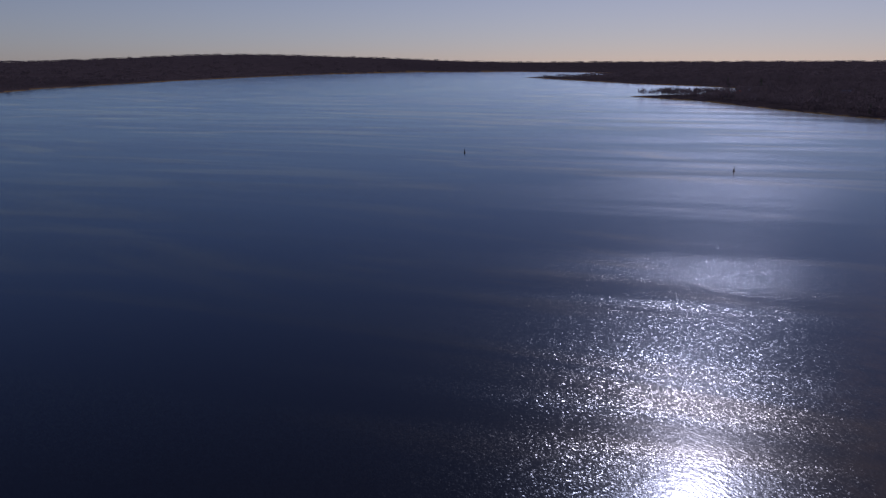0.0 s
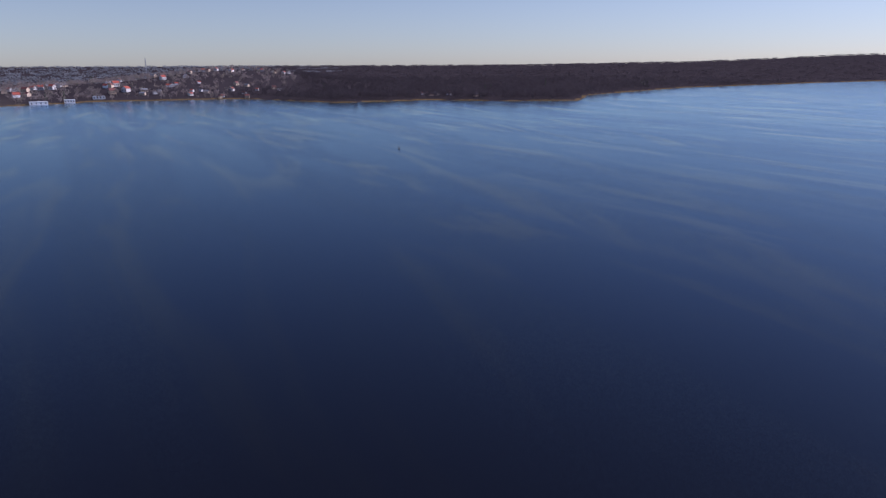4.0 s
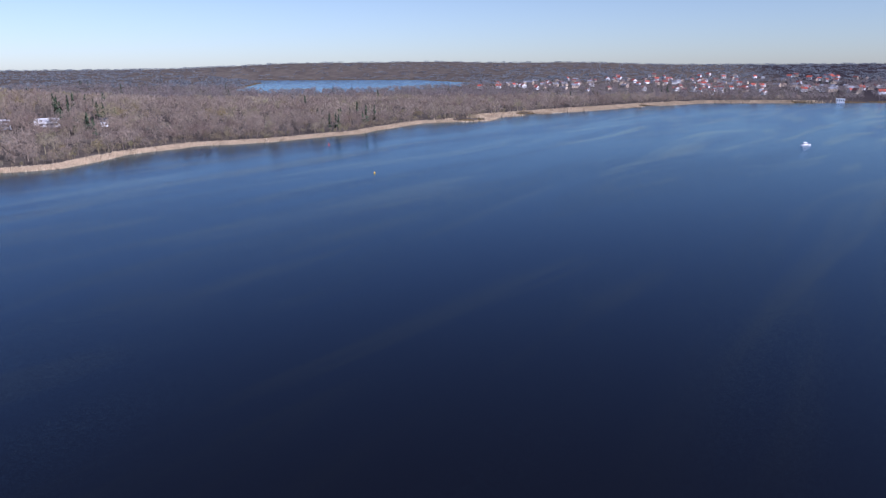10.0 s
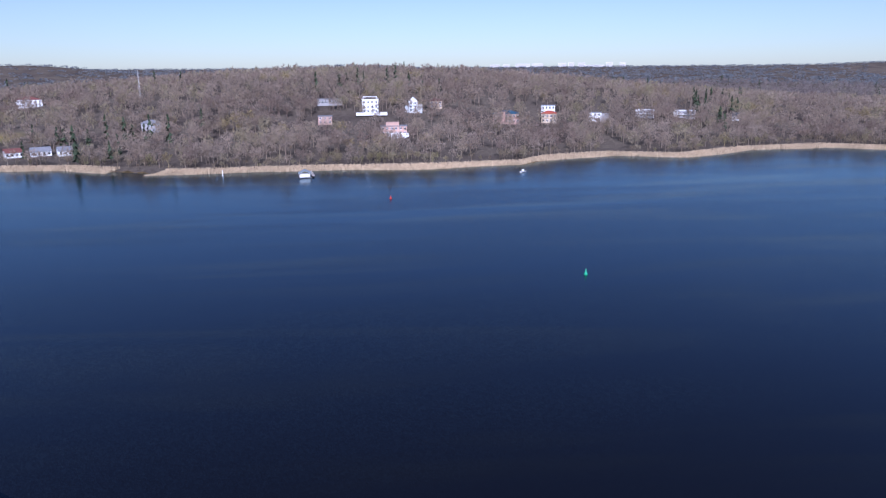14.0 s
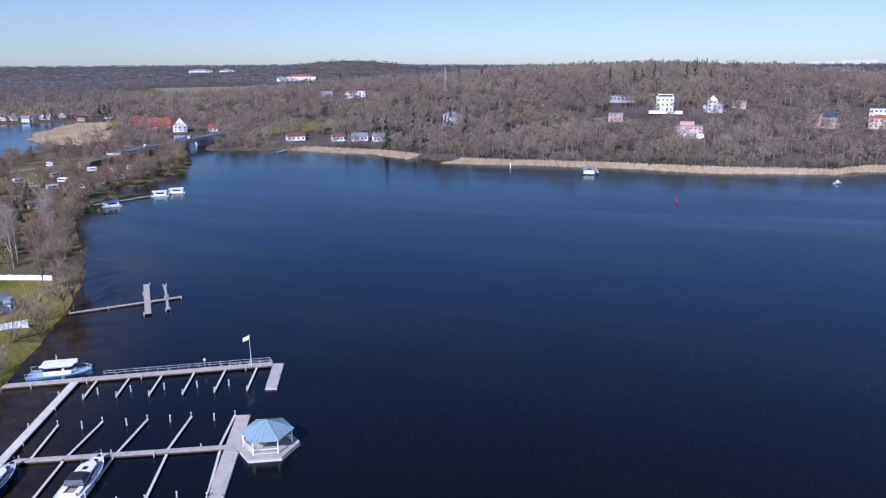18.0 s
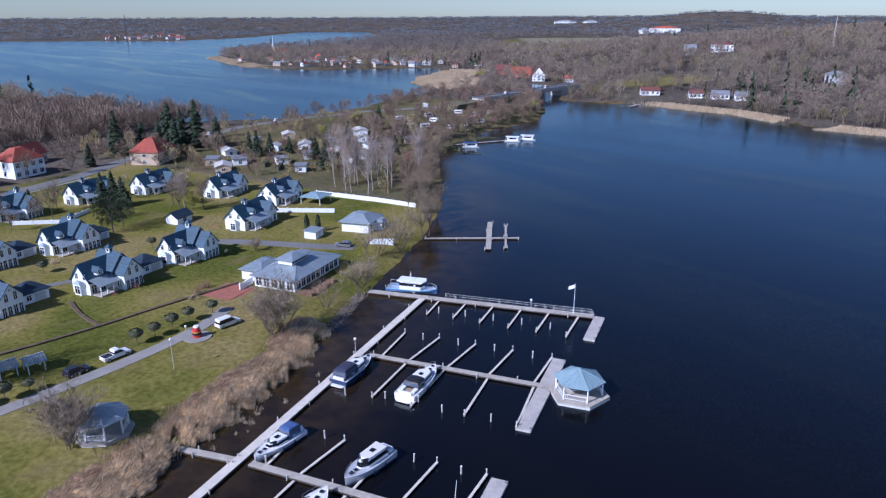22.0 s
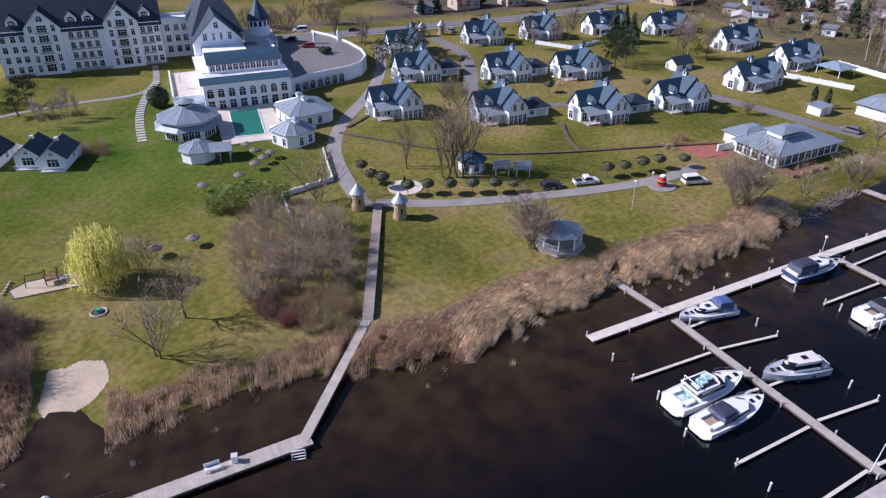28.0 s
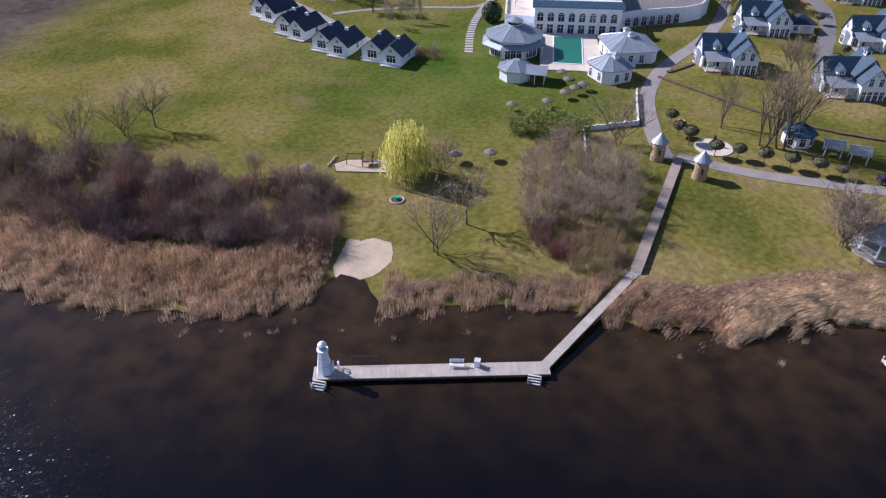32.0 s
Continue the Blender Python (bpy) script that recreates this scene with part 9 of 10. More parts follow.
# ---- reeds ----
def reed_bed(name, seed, boxes, per_m2, near, far, label, mat, tall=1.0, bend=1.0):
    """Stalks in tufts of differing height and lean, thinning out and breaking up towards the water."""
    rng = np.random.default_rng(seed)
    xs, ys, hs, us = [], [], [], []
    for x0, x1, y0, y1 in boxes:
        m = int((x1 - x0) * (y1 - y0) * 2.6)                      # tufts
        cx, cy = rng.uniform(x0, x1, m), rng.uniform(y0, y1, m)
        ch, cu = rng.uniform(0.86, 1.06, m), rng.normal(size=m)
        n = int((x1 - x0) * (y1 - y0) * per_m2)
        k = rng.integers(0, m, n)
        xs.append(cx[k] + rng.normal(size=n) * 0.36)
        ys.append(cy[k] + rng.normal(size=n) * 0.36)
        hs.append(ch[k])
        us.append(cu[k])
    x, y, ch, cu = np.concatenate(xs), np.concatenate(ys), np.concatenate(hs), np.concatenate(us)
    d = shore_distance(x, y)
    ragged = 1.7 * wobble(x, y, 1.3) + 1.3 * wobble(x + 40, y, 3.7) + 0.7 * cu
    keep = (d > near - ragged) & (d < far + 1.2 * wobble(x, y, 6.0) + 0.5 * cu) & ~((y > 15.3) & (y < 23.6)) & (wobble(x, y, 1.1) * 0.4 + wobble(x, y, 3.3) > -1.15)
    keep &= np.abs((y + 5.2) * 18.2 + (x - 60.4) * 13.7) / 22.8 > 1.0
    keep &= np.abs((y + 57.3) * -13.5 + (x - 79.8) * 2.8) / 13.8 > 1.1
    keep &= (np.abs((y + 19.2) * 33.2 + (x - 79.0) * 11.4) / 35.1 > 1.3) | (x < 77)
    x, y, d, ch, cu = x[keep], y[keep], d[keep], ch[keep], cu[keep]
    z = np.maximum(land_height(x, y, d), -0.5)
    n = len(x)
    mound = 0.9 + 0.09 * wobble(x, y, 2.2) + 0.05 * wobble(x + 7, y + 3, 0.9)
    h = tall * ch * mound * rng.uniform(1.75, 2.75, n) * np.clip(1.0 - np.maximum(0, 0.8 - d) * 0.16 - np.maximum(0, d - far + 3.0) * 0.17, 0.3, 1.1)
    sweep = np.clip(0.6 + 0.45 * wobble(x, y * 0.4, 2.4) + 0.16 * cu, 0.0, 1.3)
    lx = h * (0.05 * rng.normal(size=n) + bend * 0.16 * wobble(y, x, 3.7) * sweep + 0.06 * cu)
    ly = h * (0.06 * rng.normal(size=n) - bend * 0.72 * sweep * smooth((-14 - y) / 12) - 0.06)
    a = rng.uniform(0, np.pi, n)
    w = rng.uniform(0.009, 0.02, n)
    bx, by = np.cos(a) * w, np.sin(a) * w
    mx, my, mz = x + lx * 0.4, y + ly * 0.35, z + h * 0.62
    v = np.stack([np.stack([x - bx, y - by, z - 0.1], -1), np.stack([x + bx, y + by, z - 0.1], -1), np.stack([mx + bx * 0.8, my + by * 0.8, mz], -1), np.stack([mx - bx * 0.8, my - by * 0.8, mz], -1),
                  np.stack([x + lx, y + ly, z + h * (1 - 0.12 * np.abs(ly))], -1), np.stack([mx + bx * 1.5, my + by * 1.5, mz + h * 0.1], -1)], 1).reshape(-1, 3)
    o = np.arange(n)[:, None] * 6
    f = np.concatenate([o + np.array([[0, 1, 2]]), o + np.array([[0, 2, 3]]), o + np.array([[3, 5, 4]])], 0)
    return bulk(name, v, f, mat, label, "reeds")


REED_DARK = leafy(material("brown_reeds_and_dead_stems", (0.44, 0.31, 0.23), 0.9, var=0.35, scale=0.5, fine=3.0, col2=(0.58, 0.44, 0.3), island=0.3), 0.4)
reed_bed("reeds", 41, [(62, 84, -52, -29), (70, 90, -100, -52)], 115, -0.4, 6.2, "dense dry straw-coloured reeds swept over along the bank", REED)
reed_bed("inner_reeds", 44, [(62, 84, -52, -13), (70, 92, -100, -52)], 50, 3.8, 7.4, "mauve-brown older reeds behind the pale front", REED_DARK, 0.8, 1.2)
REED_TAN = leafy(material("tall_tan_reeds", (0.38, 0.25, 0.16), 0.9, var=0.3, scale=0.35, fine=2.5, col2=(0.6, 0.44, 0.29), island=0.3), 0.3)
reed_bed("brown_bank_reeds", 46, [(62, 84, -30.5, -13)], 100, -0.4, 6.2, "tan and brown reeds beside the boardwalk", REED_TAN, 0.85, 0.9)
reed_bed("tall_brown_reeds", 45, [(66, 92, 24, 84)], 70, 2.5, 12.5, "tall tan reeds in front of the dark thicket", REED_TAN, 0.8, 0.5)
reed_bed("low_reeds", 43, [(62, 84, -15, 15.5), (60, 84, 24, 84)], 85, -0.5, 5.6, "ragged brown reeds and dead stems along the bank", REED_DARK, 0.6, 0.5)
reed_bed("reed_fringe", 42, [(60, 80, -52, 70), (68, 84, -98, -52)], 3.0, -5.0, -2.4, "thin scattered reed stalks standing in shallow water", REED_DARK, 0.6, 0.4)
# single tufts out in the water
tuft_rng = random.Random(90)
for k in range(26):
    y = tuft_rng.uniform(-96, 40)
    row = np.linspace(60, 92, 161)
    ds = shore_distance(row, np.full(161, y))
    x = float(row[int(np.argmin(np.abs(ds + tuft_rng.uniform(3.4, 6.2))))])
    if abs(y + 12) < 8 or abs(y + 57) < 3:
        continue
    tuft, size = Shape(), tuft_rng.uniform(0.4, 1.0)
    for i in range(int(14 + 34 * size)):
        p = Vector((tuft_rng.gauss(0, 0.28) * size, tuft_rng.gauss(0, 0.28) * size, -0.3))
        q = p + Vector((tuft_rng.gauss(0, 0.12), tuft_rng.gauss(-0.06, 0.12), 0.3 + tuft_rng.uniform(0.4, 1.5) * size))
        a = tuft_rng.uniform(0, 3.14)
        e = Vector((math.cos(a), math.sin(a), 0)) * 0.014
        tuft.add([p - e, p + e, q], [(0, 1, 2)])
    solid("reed_tuft", tuft, REED if y < -15 else REED_DARK, "small tuft of dry reeds standing alone in the water", "reeds", "reed tufts", m=pose(x, y, 0.0))


def reed_belt(name, seed, chains, per_m, depth, label, size=2.4, width=0.28, inland=0.8):
    """A pale belt of far reeds along shore lines."""
    rng = np.random.default_rng(seed)
    P = []
    for chain in chains:
        for (ax, ay), (bx, by) in zip(chain, chain[1:]):
            n = int(math.hypot(bx - ax, by - ay) * per_m)
            u = rng.uniform(size=n)
            P.append(np.stack([ax + (bx - ax) * u + rng.normal(size=n) * depth, ay + (by - ay) * u + rng.normal(size=n) * depth], -1))
    P = np.concatenate(P)
    x, y = P[:, 0], P[:, 1]
    d = shore_distance(x, y)
    ok = (d > -depth * 0.75 + 2.5 * wobble(x, y, 17)) & (d < depth * inland) & (wobble(x + 9, y, 31) > -0.8)
    x, y, d = x[ok], y[ok], d[ok]
    n = len(x)
    z = np.maximum(land_height(x, y, d), -0.2)
    h = size * rng.uniform(0.82, 1.12, n) * np.clip(1.05 + d / depth * 0.4, 0.5, 1.1)
    a = rng.uniform(0, np.pi, n)
    w = width * rng.uniform(0.5, 1.3, n)
    v = np.stack([np.stack([x - np.cos(a) * w, y - np.sin(a) * w, z - 0.2], -1), np.stack([x + np.cos(a) * w, y + np.sin(a) * w, z - 0.2], -1),
                  np.stack([x + np.cos(a) * w * 1.6, y + np.sin(a) * w * 1.6, z + h * 0.9], -1), np.stack([x - np.cos(a) * w * 1.3, y - np.sin(a) * w * 1.3, z + h], -1)], 1).reshape(-1, 3)
    return bulk(name, v, np.arange(n * 4).reshape(-1, 4), REED_FAR, label, "reeds")


reed_belt("reed_belt_villas", 51, [VILLA_SHORE[1:17]], 150, 7.5, "pale straw reed belt along the far shore", 1.5, 0.1)
reed_belt("reed_belt_west", 52, [VILLA_SHORE[16:22]], 70, 22, "broad pale reed belt along the bay", 1.7, 0.45)
reed_belt("reed_belt_spit", 54, [[(850, -812), (790, -770), (720, -730), (650, -690)]], 110, 15, "pale reeds along the village shore of the second lake", 1.1, 0.22)
reed_belt("reed_headland", 55, [[(304, -545), (346, -592), (371, -650), (382, -710)], [(296, -556), (332, -600), (352, -655), (362, -715)], [(306, -580), (320, -615), (334, -660), (345, -715)]], 150, 11,
          "broad pale straw reed headland in the second lake", 1.3, 0.28, 4.5)


# ---- houses in the country round the lake ----
def ground_at(x, y):
    return float(land_height(np.array([float(x)]), np.array([float(y)]))[0])


def facing(x, y):
    return math.degrees(math.atan2(y, x))


def house(name, x, y, w, d, h, wall, roof, label, category="house", group="", kind="gable", turn=None, rise=None, rows=1, cols=3, z=None, ridge="y"):
    """A house whose -x side looks over the lake: w along y, d along x."""
    o = thing(name, pose(x, y, (ground_at(x, y) if z is None else z) - 0.1, 0, 0, facing(x, y) if turn is None else turn), label, category, group)
    rise = rise if rise is not None else 0.45 * (d if ridge == "y" else w)
    if kind == "gable":
        part("wall", Shape().house(-d / 2, -w / 2, d / 2, w / 2, -1.0, h, h + rise * 0.97, ridge), wall, o)
        part("roof", Shape().gable(-d / 2, -w / 2, d / 2, w / 2, h + 0.08, h + rise + 0.08, ridge, 0.4, 0.2), roof, o)
    else:
        part("wall", Shape().box(-d / 2, -w / 2, -1.0, d / 2, w / 2, h), wall, o)
        pts = [(-d / 2 - 0.4, -w / 2 - 0.4), (d / 2 + 0.4, -w / 2 - 0.4), (d / 2 + 0.4, w / 2 + 0.4), (-d / 2 - 0.4, w / 2 + 0.4)]
        if kind == "hip":
            part("roof", Shape().hip(pts, h + 0.15, h + rise, 0.15, 0.25), roof, o)
        else:
            part("roof", Shape().prism(pts, h + 0.02, h + 0.35), roof, o)
    step = h / max(1, rows)
    for r in range(rows):
        for c in range(cols):
            window(o, -d / 2, -w / 2 + w * (c + 0.5) / cols, r * step + step * 0.28, min(1.6, round(w / cols * 0.5, 1)), round(step * 0.5, 1), "-x")
        window(o, 0, w / 2, r * step + step * 0.28, 1.2, round(step * 0.5, 1), "+y")
        window(o, 0, -w / 2, r * step + step * 0.28, 1.2, round(step * 0.5, 1), "-y")
    return o


def steps_of(o, boxes, mat, name):
    for b in boxes:
        part(name, Shape().box(*b), mat, o)


GREY_WALL = material("grey_render", (0.35, 0.35, 0.36), 0.8, var=0.12, scale=0.3, fine=4)
GREY_ROOF = material("grey_flat_roof", (0.2, 0.21, 0.23), 0.8, var=0.2, scale=0.4, fine=4)
# villas on the wooded slope across the water
v = house("hill_villa", -173.8, -586.1, 13.5, 11, 11.5, WHITE, WHITE_TRIM, "tall white cubic villa with roof terrace on the wooded slope", "villa", "slope villas", "flat", rows=3, cols=4)
steps_of(v, ((-13, -14, -1, -5.6, 12, 1.2), (-2, -6, 11.9, 5, -5.6, 13.6), (-2, 5.6, 11.9, 5, 6, 13.6), (-2, -6, 13.6, 5, 6, 13.9)), WHITE_TRIM, "terrace_wall")
v = house("hill_villa", -211.6, -583.2, 7.5, 10, 9, WHITE, WHITE_TRIM, "white gabled villa with balconies among bare trees", "villa", "slope villas", "gable", rows=3, cols=2, ridge="x", rise=3.5)
steps_of(v, ((-4, -8, -1, 4, -3.8, 6), (-4, 3.8, -1, 4, 7, 5), (-6.5, -4, 3, -5.1, 4, 3.4)), WHITE, "side_wing")
v = house("hill_villa", -171.3, -516.3, 20, 11, 6.5, PINK, GREY_ROOF, "broad pink villa with flat roofs above a white terrace", "villa", "slope villas", "flat", rows=2, cols=6)
steps_of(v, ((-3, -4, 6.4, 5, 6, 9.2),), PINK, "upper_storey")
steps_of(v, ((-10, -11, -2, -5.6, 5, 1.6), (-13, -9, -3, -10.05, 3, -0.6)), WHITE, "terrace_wall")
house("hill_villa", -130.0, -567.3, 11, 9, 6, PINK, GREY_ROOF, "pink house with a pale gable beside a green lawn", "villa", "slope villas", "flat", rows=2, cols=3)
v = house("hill_villa", -278.5, -536.7, 22, 11, 7.5, PINK, SLATE, "long pink villa with a blue-grey roof and arched gable", "villa", "slope villas", "hip", rows=2, cols=7, rise=3)
steps_of(v, ((-6.6, 1, -1, -5.6, 8, 9.6),), PINK, "gable_bay")
house("hill_villa", -316.8, -530.8, 13, 10, 7.5, BEIGE, RED_TILE, "cream villa with a bright red roof", "villa", "slope villas", "hip", rows=2, cols=4, rise=2.4)
v = house("hill_villa", -358.2, -523.3, 11, 9, 7, WHITE, GREY_ROOF, "grey and white modern house with large windows", "villa", "slope villas", "flat", rows=2, cols=3)
steps_of(v, ((-4, -12, -1, 4, -5.6, 6),), GREY_WALL, "side_wing")
for x, y, w in ((-418.3, -532.3, 16), (-456.9, -524.6, 19)):
    v = house("hill_villa", x, y, w, 10, 6.2, GREY_WALL, WHITE_TRIM, "low modern villa with white flat roof slabs and dark glazing", "villa", "slope villas", "flat", rows=2, cols=5)
    steps_of(v, ((-6.4, -w / 2, 2.9, -5.1, w / 2, 3.3), (-6, -w / 2 - 0.3, -1, -5.1, -w / 2 + 0.3, 6.2), (-6, w / 2 - 4, 0, -5.1, w / 2, 6.2)), WHITE_TRIM, "white_frame")
house("hill_villa", -237.4, -594.1, 11, 9, 6, BEIGE, BROWN_TILE, "brown-roofed house half hidden by bare trees", "villa", "slope villas", "hip", rows=2, cols=3, rise=2)
house("hill_villa", -149.3, -629.9, 22, 10, 5, GREY_WALL, GREY_ROOF, "long low grey building on the hillside", "villa", "slope villas", "flat", rows=1, cols=7)
house("hill_villa", -330.5, -556.0, 12, 8, 7.5, WHITE, GREY_ROOF, "white house behind the red-roofed villa", "villa", "slope villas", "flat", rows=2, cols=4)
house("hill_villa", -500.0, -505.0, 6, 6, 4.5, WHITE, SLATE_DARK, "small white hut at the wood's edge", "villa", "slope villas", rows=1, cols=2)

# houses along the far shore and behind the bridge
for x, y, w, roof, label in ((88.6, -549.4, 11, BROWN_TILE, "white bungalow with a brown tiled roof near the far shore"), (72.2, -548.1, 12, GREY_ROOF, "white bungalow with a grey pitched roof"), (56.0, -543.9, 11, GREY_ROOF, "long white bungalow with a low grey roof"), (123.8, -554.8, 14, BROWN_TILE, "rambling house with brown roofs behind bare trees")):
    house("shore_house", x, y, w, 8, 3.6, WHITE, roof, label, "house", "far shore houses", rows=1, cols=4, rise=2.4, turn=facing(x, y) + 8)
house("village_house", 248.1, -641.7, 12, 10, 5.5, WHITE, RED_TILE, "tall white gabled house with a bright red roof", "house", "bridge village houses", ridge="x", rise=7.5, rows=2, cols=3)
house("village_house", 276.0, -665.0, 19, 9, 4.0, BRICK_RED, RED_TILE, "long red-roofed barn behind the bridge", "barn", "bridge village houses", rise=6, rows=1, cols=5)
house("village_house", 300.0, -676.0, 16, 10, 5, BRICK_RED, BROWN_TILE, "brown-roofed farmhouse among trees", "house", "bridge village houses", rise=5, rows=1, cols=3)
house("village_house", 217.5, -640.0, 8, 7, 3.5, WHITE, RED_TILE, "small white house with a red roof by the road", "house", "bridge village houses", rise=3, rows=1, cols=2)
house("village_house", 108.2, -795.9, 22, 10, 7, WHITE, BROWN_TILE, "white manor on the skyline of the hill", "house", "bridge village houses", rows=2, cols=6, kind="hip", rise=3)
house("village_house", 139.4, -794.1, 12, 9, 6, WHITE, GREY_ROOF, "white house on the hill above the road", "house", "bridge village houses", rows=2, cols=3)
house("village_house", 0.8, -602.9, 14, 9, 7, GREY_WALL, GREY_ROOF, "grey house half hidden in the hillside wood", "house", "bridge village houses", rows=2, cols=4, kind="hip", rise=2.4)

# houses along the lakeside road
house("road_house", 269.0, -113.0, 10, 9, 4.2, BEIGE, RED_TILE, "house with a deep red gabled roof across the road", "house", "roadside houses", turn=4, rise=4.6, rows=1, cols=3)
house("road_house", 268.0, -134.0, 9, 8, 5.4, BEIGE, BROWN_TILE, "beige gabled house with dark roof across the road", "house", "roadside houses", turn=6, rise=4, ridge="x", rows=2, cols=3)
house("road_house", 272.0, -155.5, 13, 11, 6.6, WHITE, RED_TILE, "large white villa with a red hipped roof", "house", "roadside houses", turn=6, kind="hip", rise=4.4, rows=2, cols=4)
house("road_house", 248.5, -198.5, 17, 12, 5.2, BEIGE, RED_TILE, "wide house with a bright red half-hipped roof", "house", "roadside houses", turn=25, kind="hip", rise=5, rows=2, cols=5)
house("road_house", 266.0, -95.0, 6, 5, 2.6, GREY_WALL, GREY_ROOF, "small grey outbuilding beside the road", "house", "roadside houses", turn=4, rise=1.4, rows=1, cols=2)
house("road_house", 285.0, -128.0, 9, 8, 4.4, WHITE, BROWN_TILE, "white house with a brown roof behind the road", "house", "roadside houses", turn=10, rise=3.6, rows=1, cols=3)
house("road_house", 292.0, -172.0, 10, 8, 4.4, BEIGE, RED_TILE, "cream house with a red roof behind conifers", "house", "roadside houses", turn=20, rise=4, rows=1, cols=3)

# allotment cabins and caravans on the neck of land
cab = random.Random(61)
spots = [(209, -199, 7), (214, -213, 6.5), (232, -225, 6), (223, -207, 6), (213, -254, 6.5), (185, -268, 7), (238, -272, 7), (196, -236, 5), (201, -284, 6), (178, -290, 5), (221, -243, 5), (199, -222, 5.5), (190, -250, 5.5),
         (176, -248, 5), (208, -268, 6), (242, -252, 6), (214, -300, 8), (196, -312, 7), (168, -230, 5), (182, -214, 5)]
for k, (x, y, w) in enumerate(spots):
    house("garden_cabin", x, y, w * 1.25, w * 0.85, 2.5, WHITE if k % 3 else BEIGE, GREY_ROOF if k % 2 else CONCRETE, "small flat-roofed garden cabin among allotments" if k % 2 else "small pale cabin with a shallow roof among allotments", "cabin", "allotment cabins", kind="flat" if k % 2 else "gable", rise=1.0, rows=1, cols=2, turn=cab.uniform(20, 70))
for k, (x, y) in enumerate(((195, -335), (201, -356), (186, -375), (186, -402), (183, -418), (240, -413), (178, -352), (208, -340), (190, -388), (176, -365), (214, -372), (204, -392), (181, -338), (222, -352))):
    cv = thing("caravan", pose(x, y, ground_at(x, y), 0, 0, cab.uniform(0, 180)), "white touring caravan parked under bare trees", "caravan", "caravans")
    part("body", Shape().prism([(-2.6, -1.1), (2.6, -1.1), (2.6, 1.1), (-2.6, 1.1)], 0.45, 2.6, 0.93), GELCOAT, cv)
    part("window_band", Shape().box(-1.8, -1.12, 1.35, 1.8, 1.12, 1.9), BLACK_GLASS, cv)
    part("drawbar", Shape().box(2.6, -0.1, 0.4, 3.9, 0.1, 0.5), STEEL, cv)
    for s in (-1, 1):
        part("wheel", Shape().tube((0, s * 0.9, 0.3), (0, s * 1.08, 0.3), 0.32, n=10), RUBBER, cv)

# houseboats and their jetty
jetty("club_jetty", (160, -300), (137.5, -330), 1.2, 0.5, "brown plank jetty below the caravan ground", posts=6)
for k, (x, y, t) in enumerate(((138.6, -325.5, 20), (133.6, -333, 20), (149.5, -300.0, 35))):
    hb = thing("houseboat", pose(x, y, 0, 0, 0, t), "small white flat-roofed houseboat on floats", "boat", "houseboats")
    part("float", Shape().box(-4, -1.6, -0.2, 4, 1.6, 0.45), GREY_HULL, hb)
    part("cabin", Shape().box(-2.8, -1.3, 0.452, 2.6, 1.3, 2.4), WHITE_TRIM, hb)
    part("roof", Shape().box(-3.4, -1.6, 2.402, 3.4, 1.6, 2.55), WHITE_TRIM if k < 2 else CANVAS_BLUE, hb)
    part("window_band", Shape().box(-2.0, -1.33, 1.3, 1.8, 1.33, 1.95), BLACK_GLASS, hb)
    for px in (-3.2, 3.2):
        for py in (-1.4, 1.4):
            part("post", Shape().cyl(px, py, 0.45, 2.4, 0.04, n=5), WHITE_TRIM, hb)

# boat shelter and landing stage on the villa shore
bs_ = thing("boat_shelter", pose(-76.5, -391, 0, 0, 0, facing(-76.5, -391)), "grey-blue boat shelter standing in the reeds", "boathouse")
part("roof", Shape().gable(-3, -3.2, 4.5, 3.2, 2.9, 4.4, "x", 0.4, 0.15), ZINC, bs_)
part("side_panel", Shape().box(-2.6, -3.0, 0.4, 4.2, -2.85, 2.9), GREY_WALL, bs_)
part("side_panel", Shape().box(-2.6, 2.85, 0.4, 4.2, 3.0, 2.9), GREY_WALL, bs_)
part("front_panel", Shape().box(-2.7, -3.0, 0.6, -2.6, 3.0, 2.7), WHITE_DIRTY, bs_)
for px in (-2.6, 4.0):
    for py in (-2.9, 2.9):
        part("post", Shape().cyl(px, py, -1.5, 2.95, 0.12, n=6), WOOD_DARK, bs_)
jetty("landing_stage", (-84, -412), (-81, -390), 1.6, 0.8, "old timber landing stage beside the boat shelter", posts=4)
jetty("landing_stage", (120, -505), (122, -492), 2.0, 0.7, "short dark timber landing stage on the far shore", posts=4)
wp = thing("channel_post", pose(-34.6, -416.6, 0), "white channel marker post in the shallows", "post")
part("post", Shape().cyl(0, 0, -1, 3.2, 0.25, 0.2, 8), WHITE_TRIM, wp)
part("board", Shape().box(-0.1, -0.8, 2.2, 0.0, 0.8, 3.6), WHITE_TRIM, wp)
rb = thing("rowing_boat", pose(-199.3, -359.2, 0, 0, 0, 30), "small open fishing boat moored near the reeds", "boat")
hull, deck, edge = hull_mesh(6.0, 2.0, 0.6)
part("hull", hull, WHITE_DIRTY, rb)
part("thwart", Shape().box(1.2, -0.8, 0.45, 1.6, 0.8, 0.55).box(3.0, -0.8, 0.5, 3.4, 0.8, 0.6), WOOD_BROWN, rb)
part("cuddy", Shape().prism([(1.8, -0.6), (3.0, -0.6), (3.0, 0.6), (1.8, 0.6)], 0.6, 1.7, 0.85), WHITE_TRIM, rb)


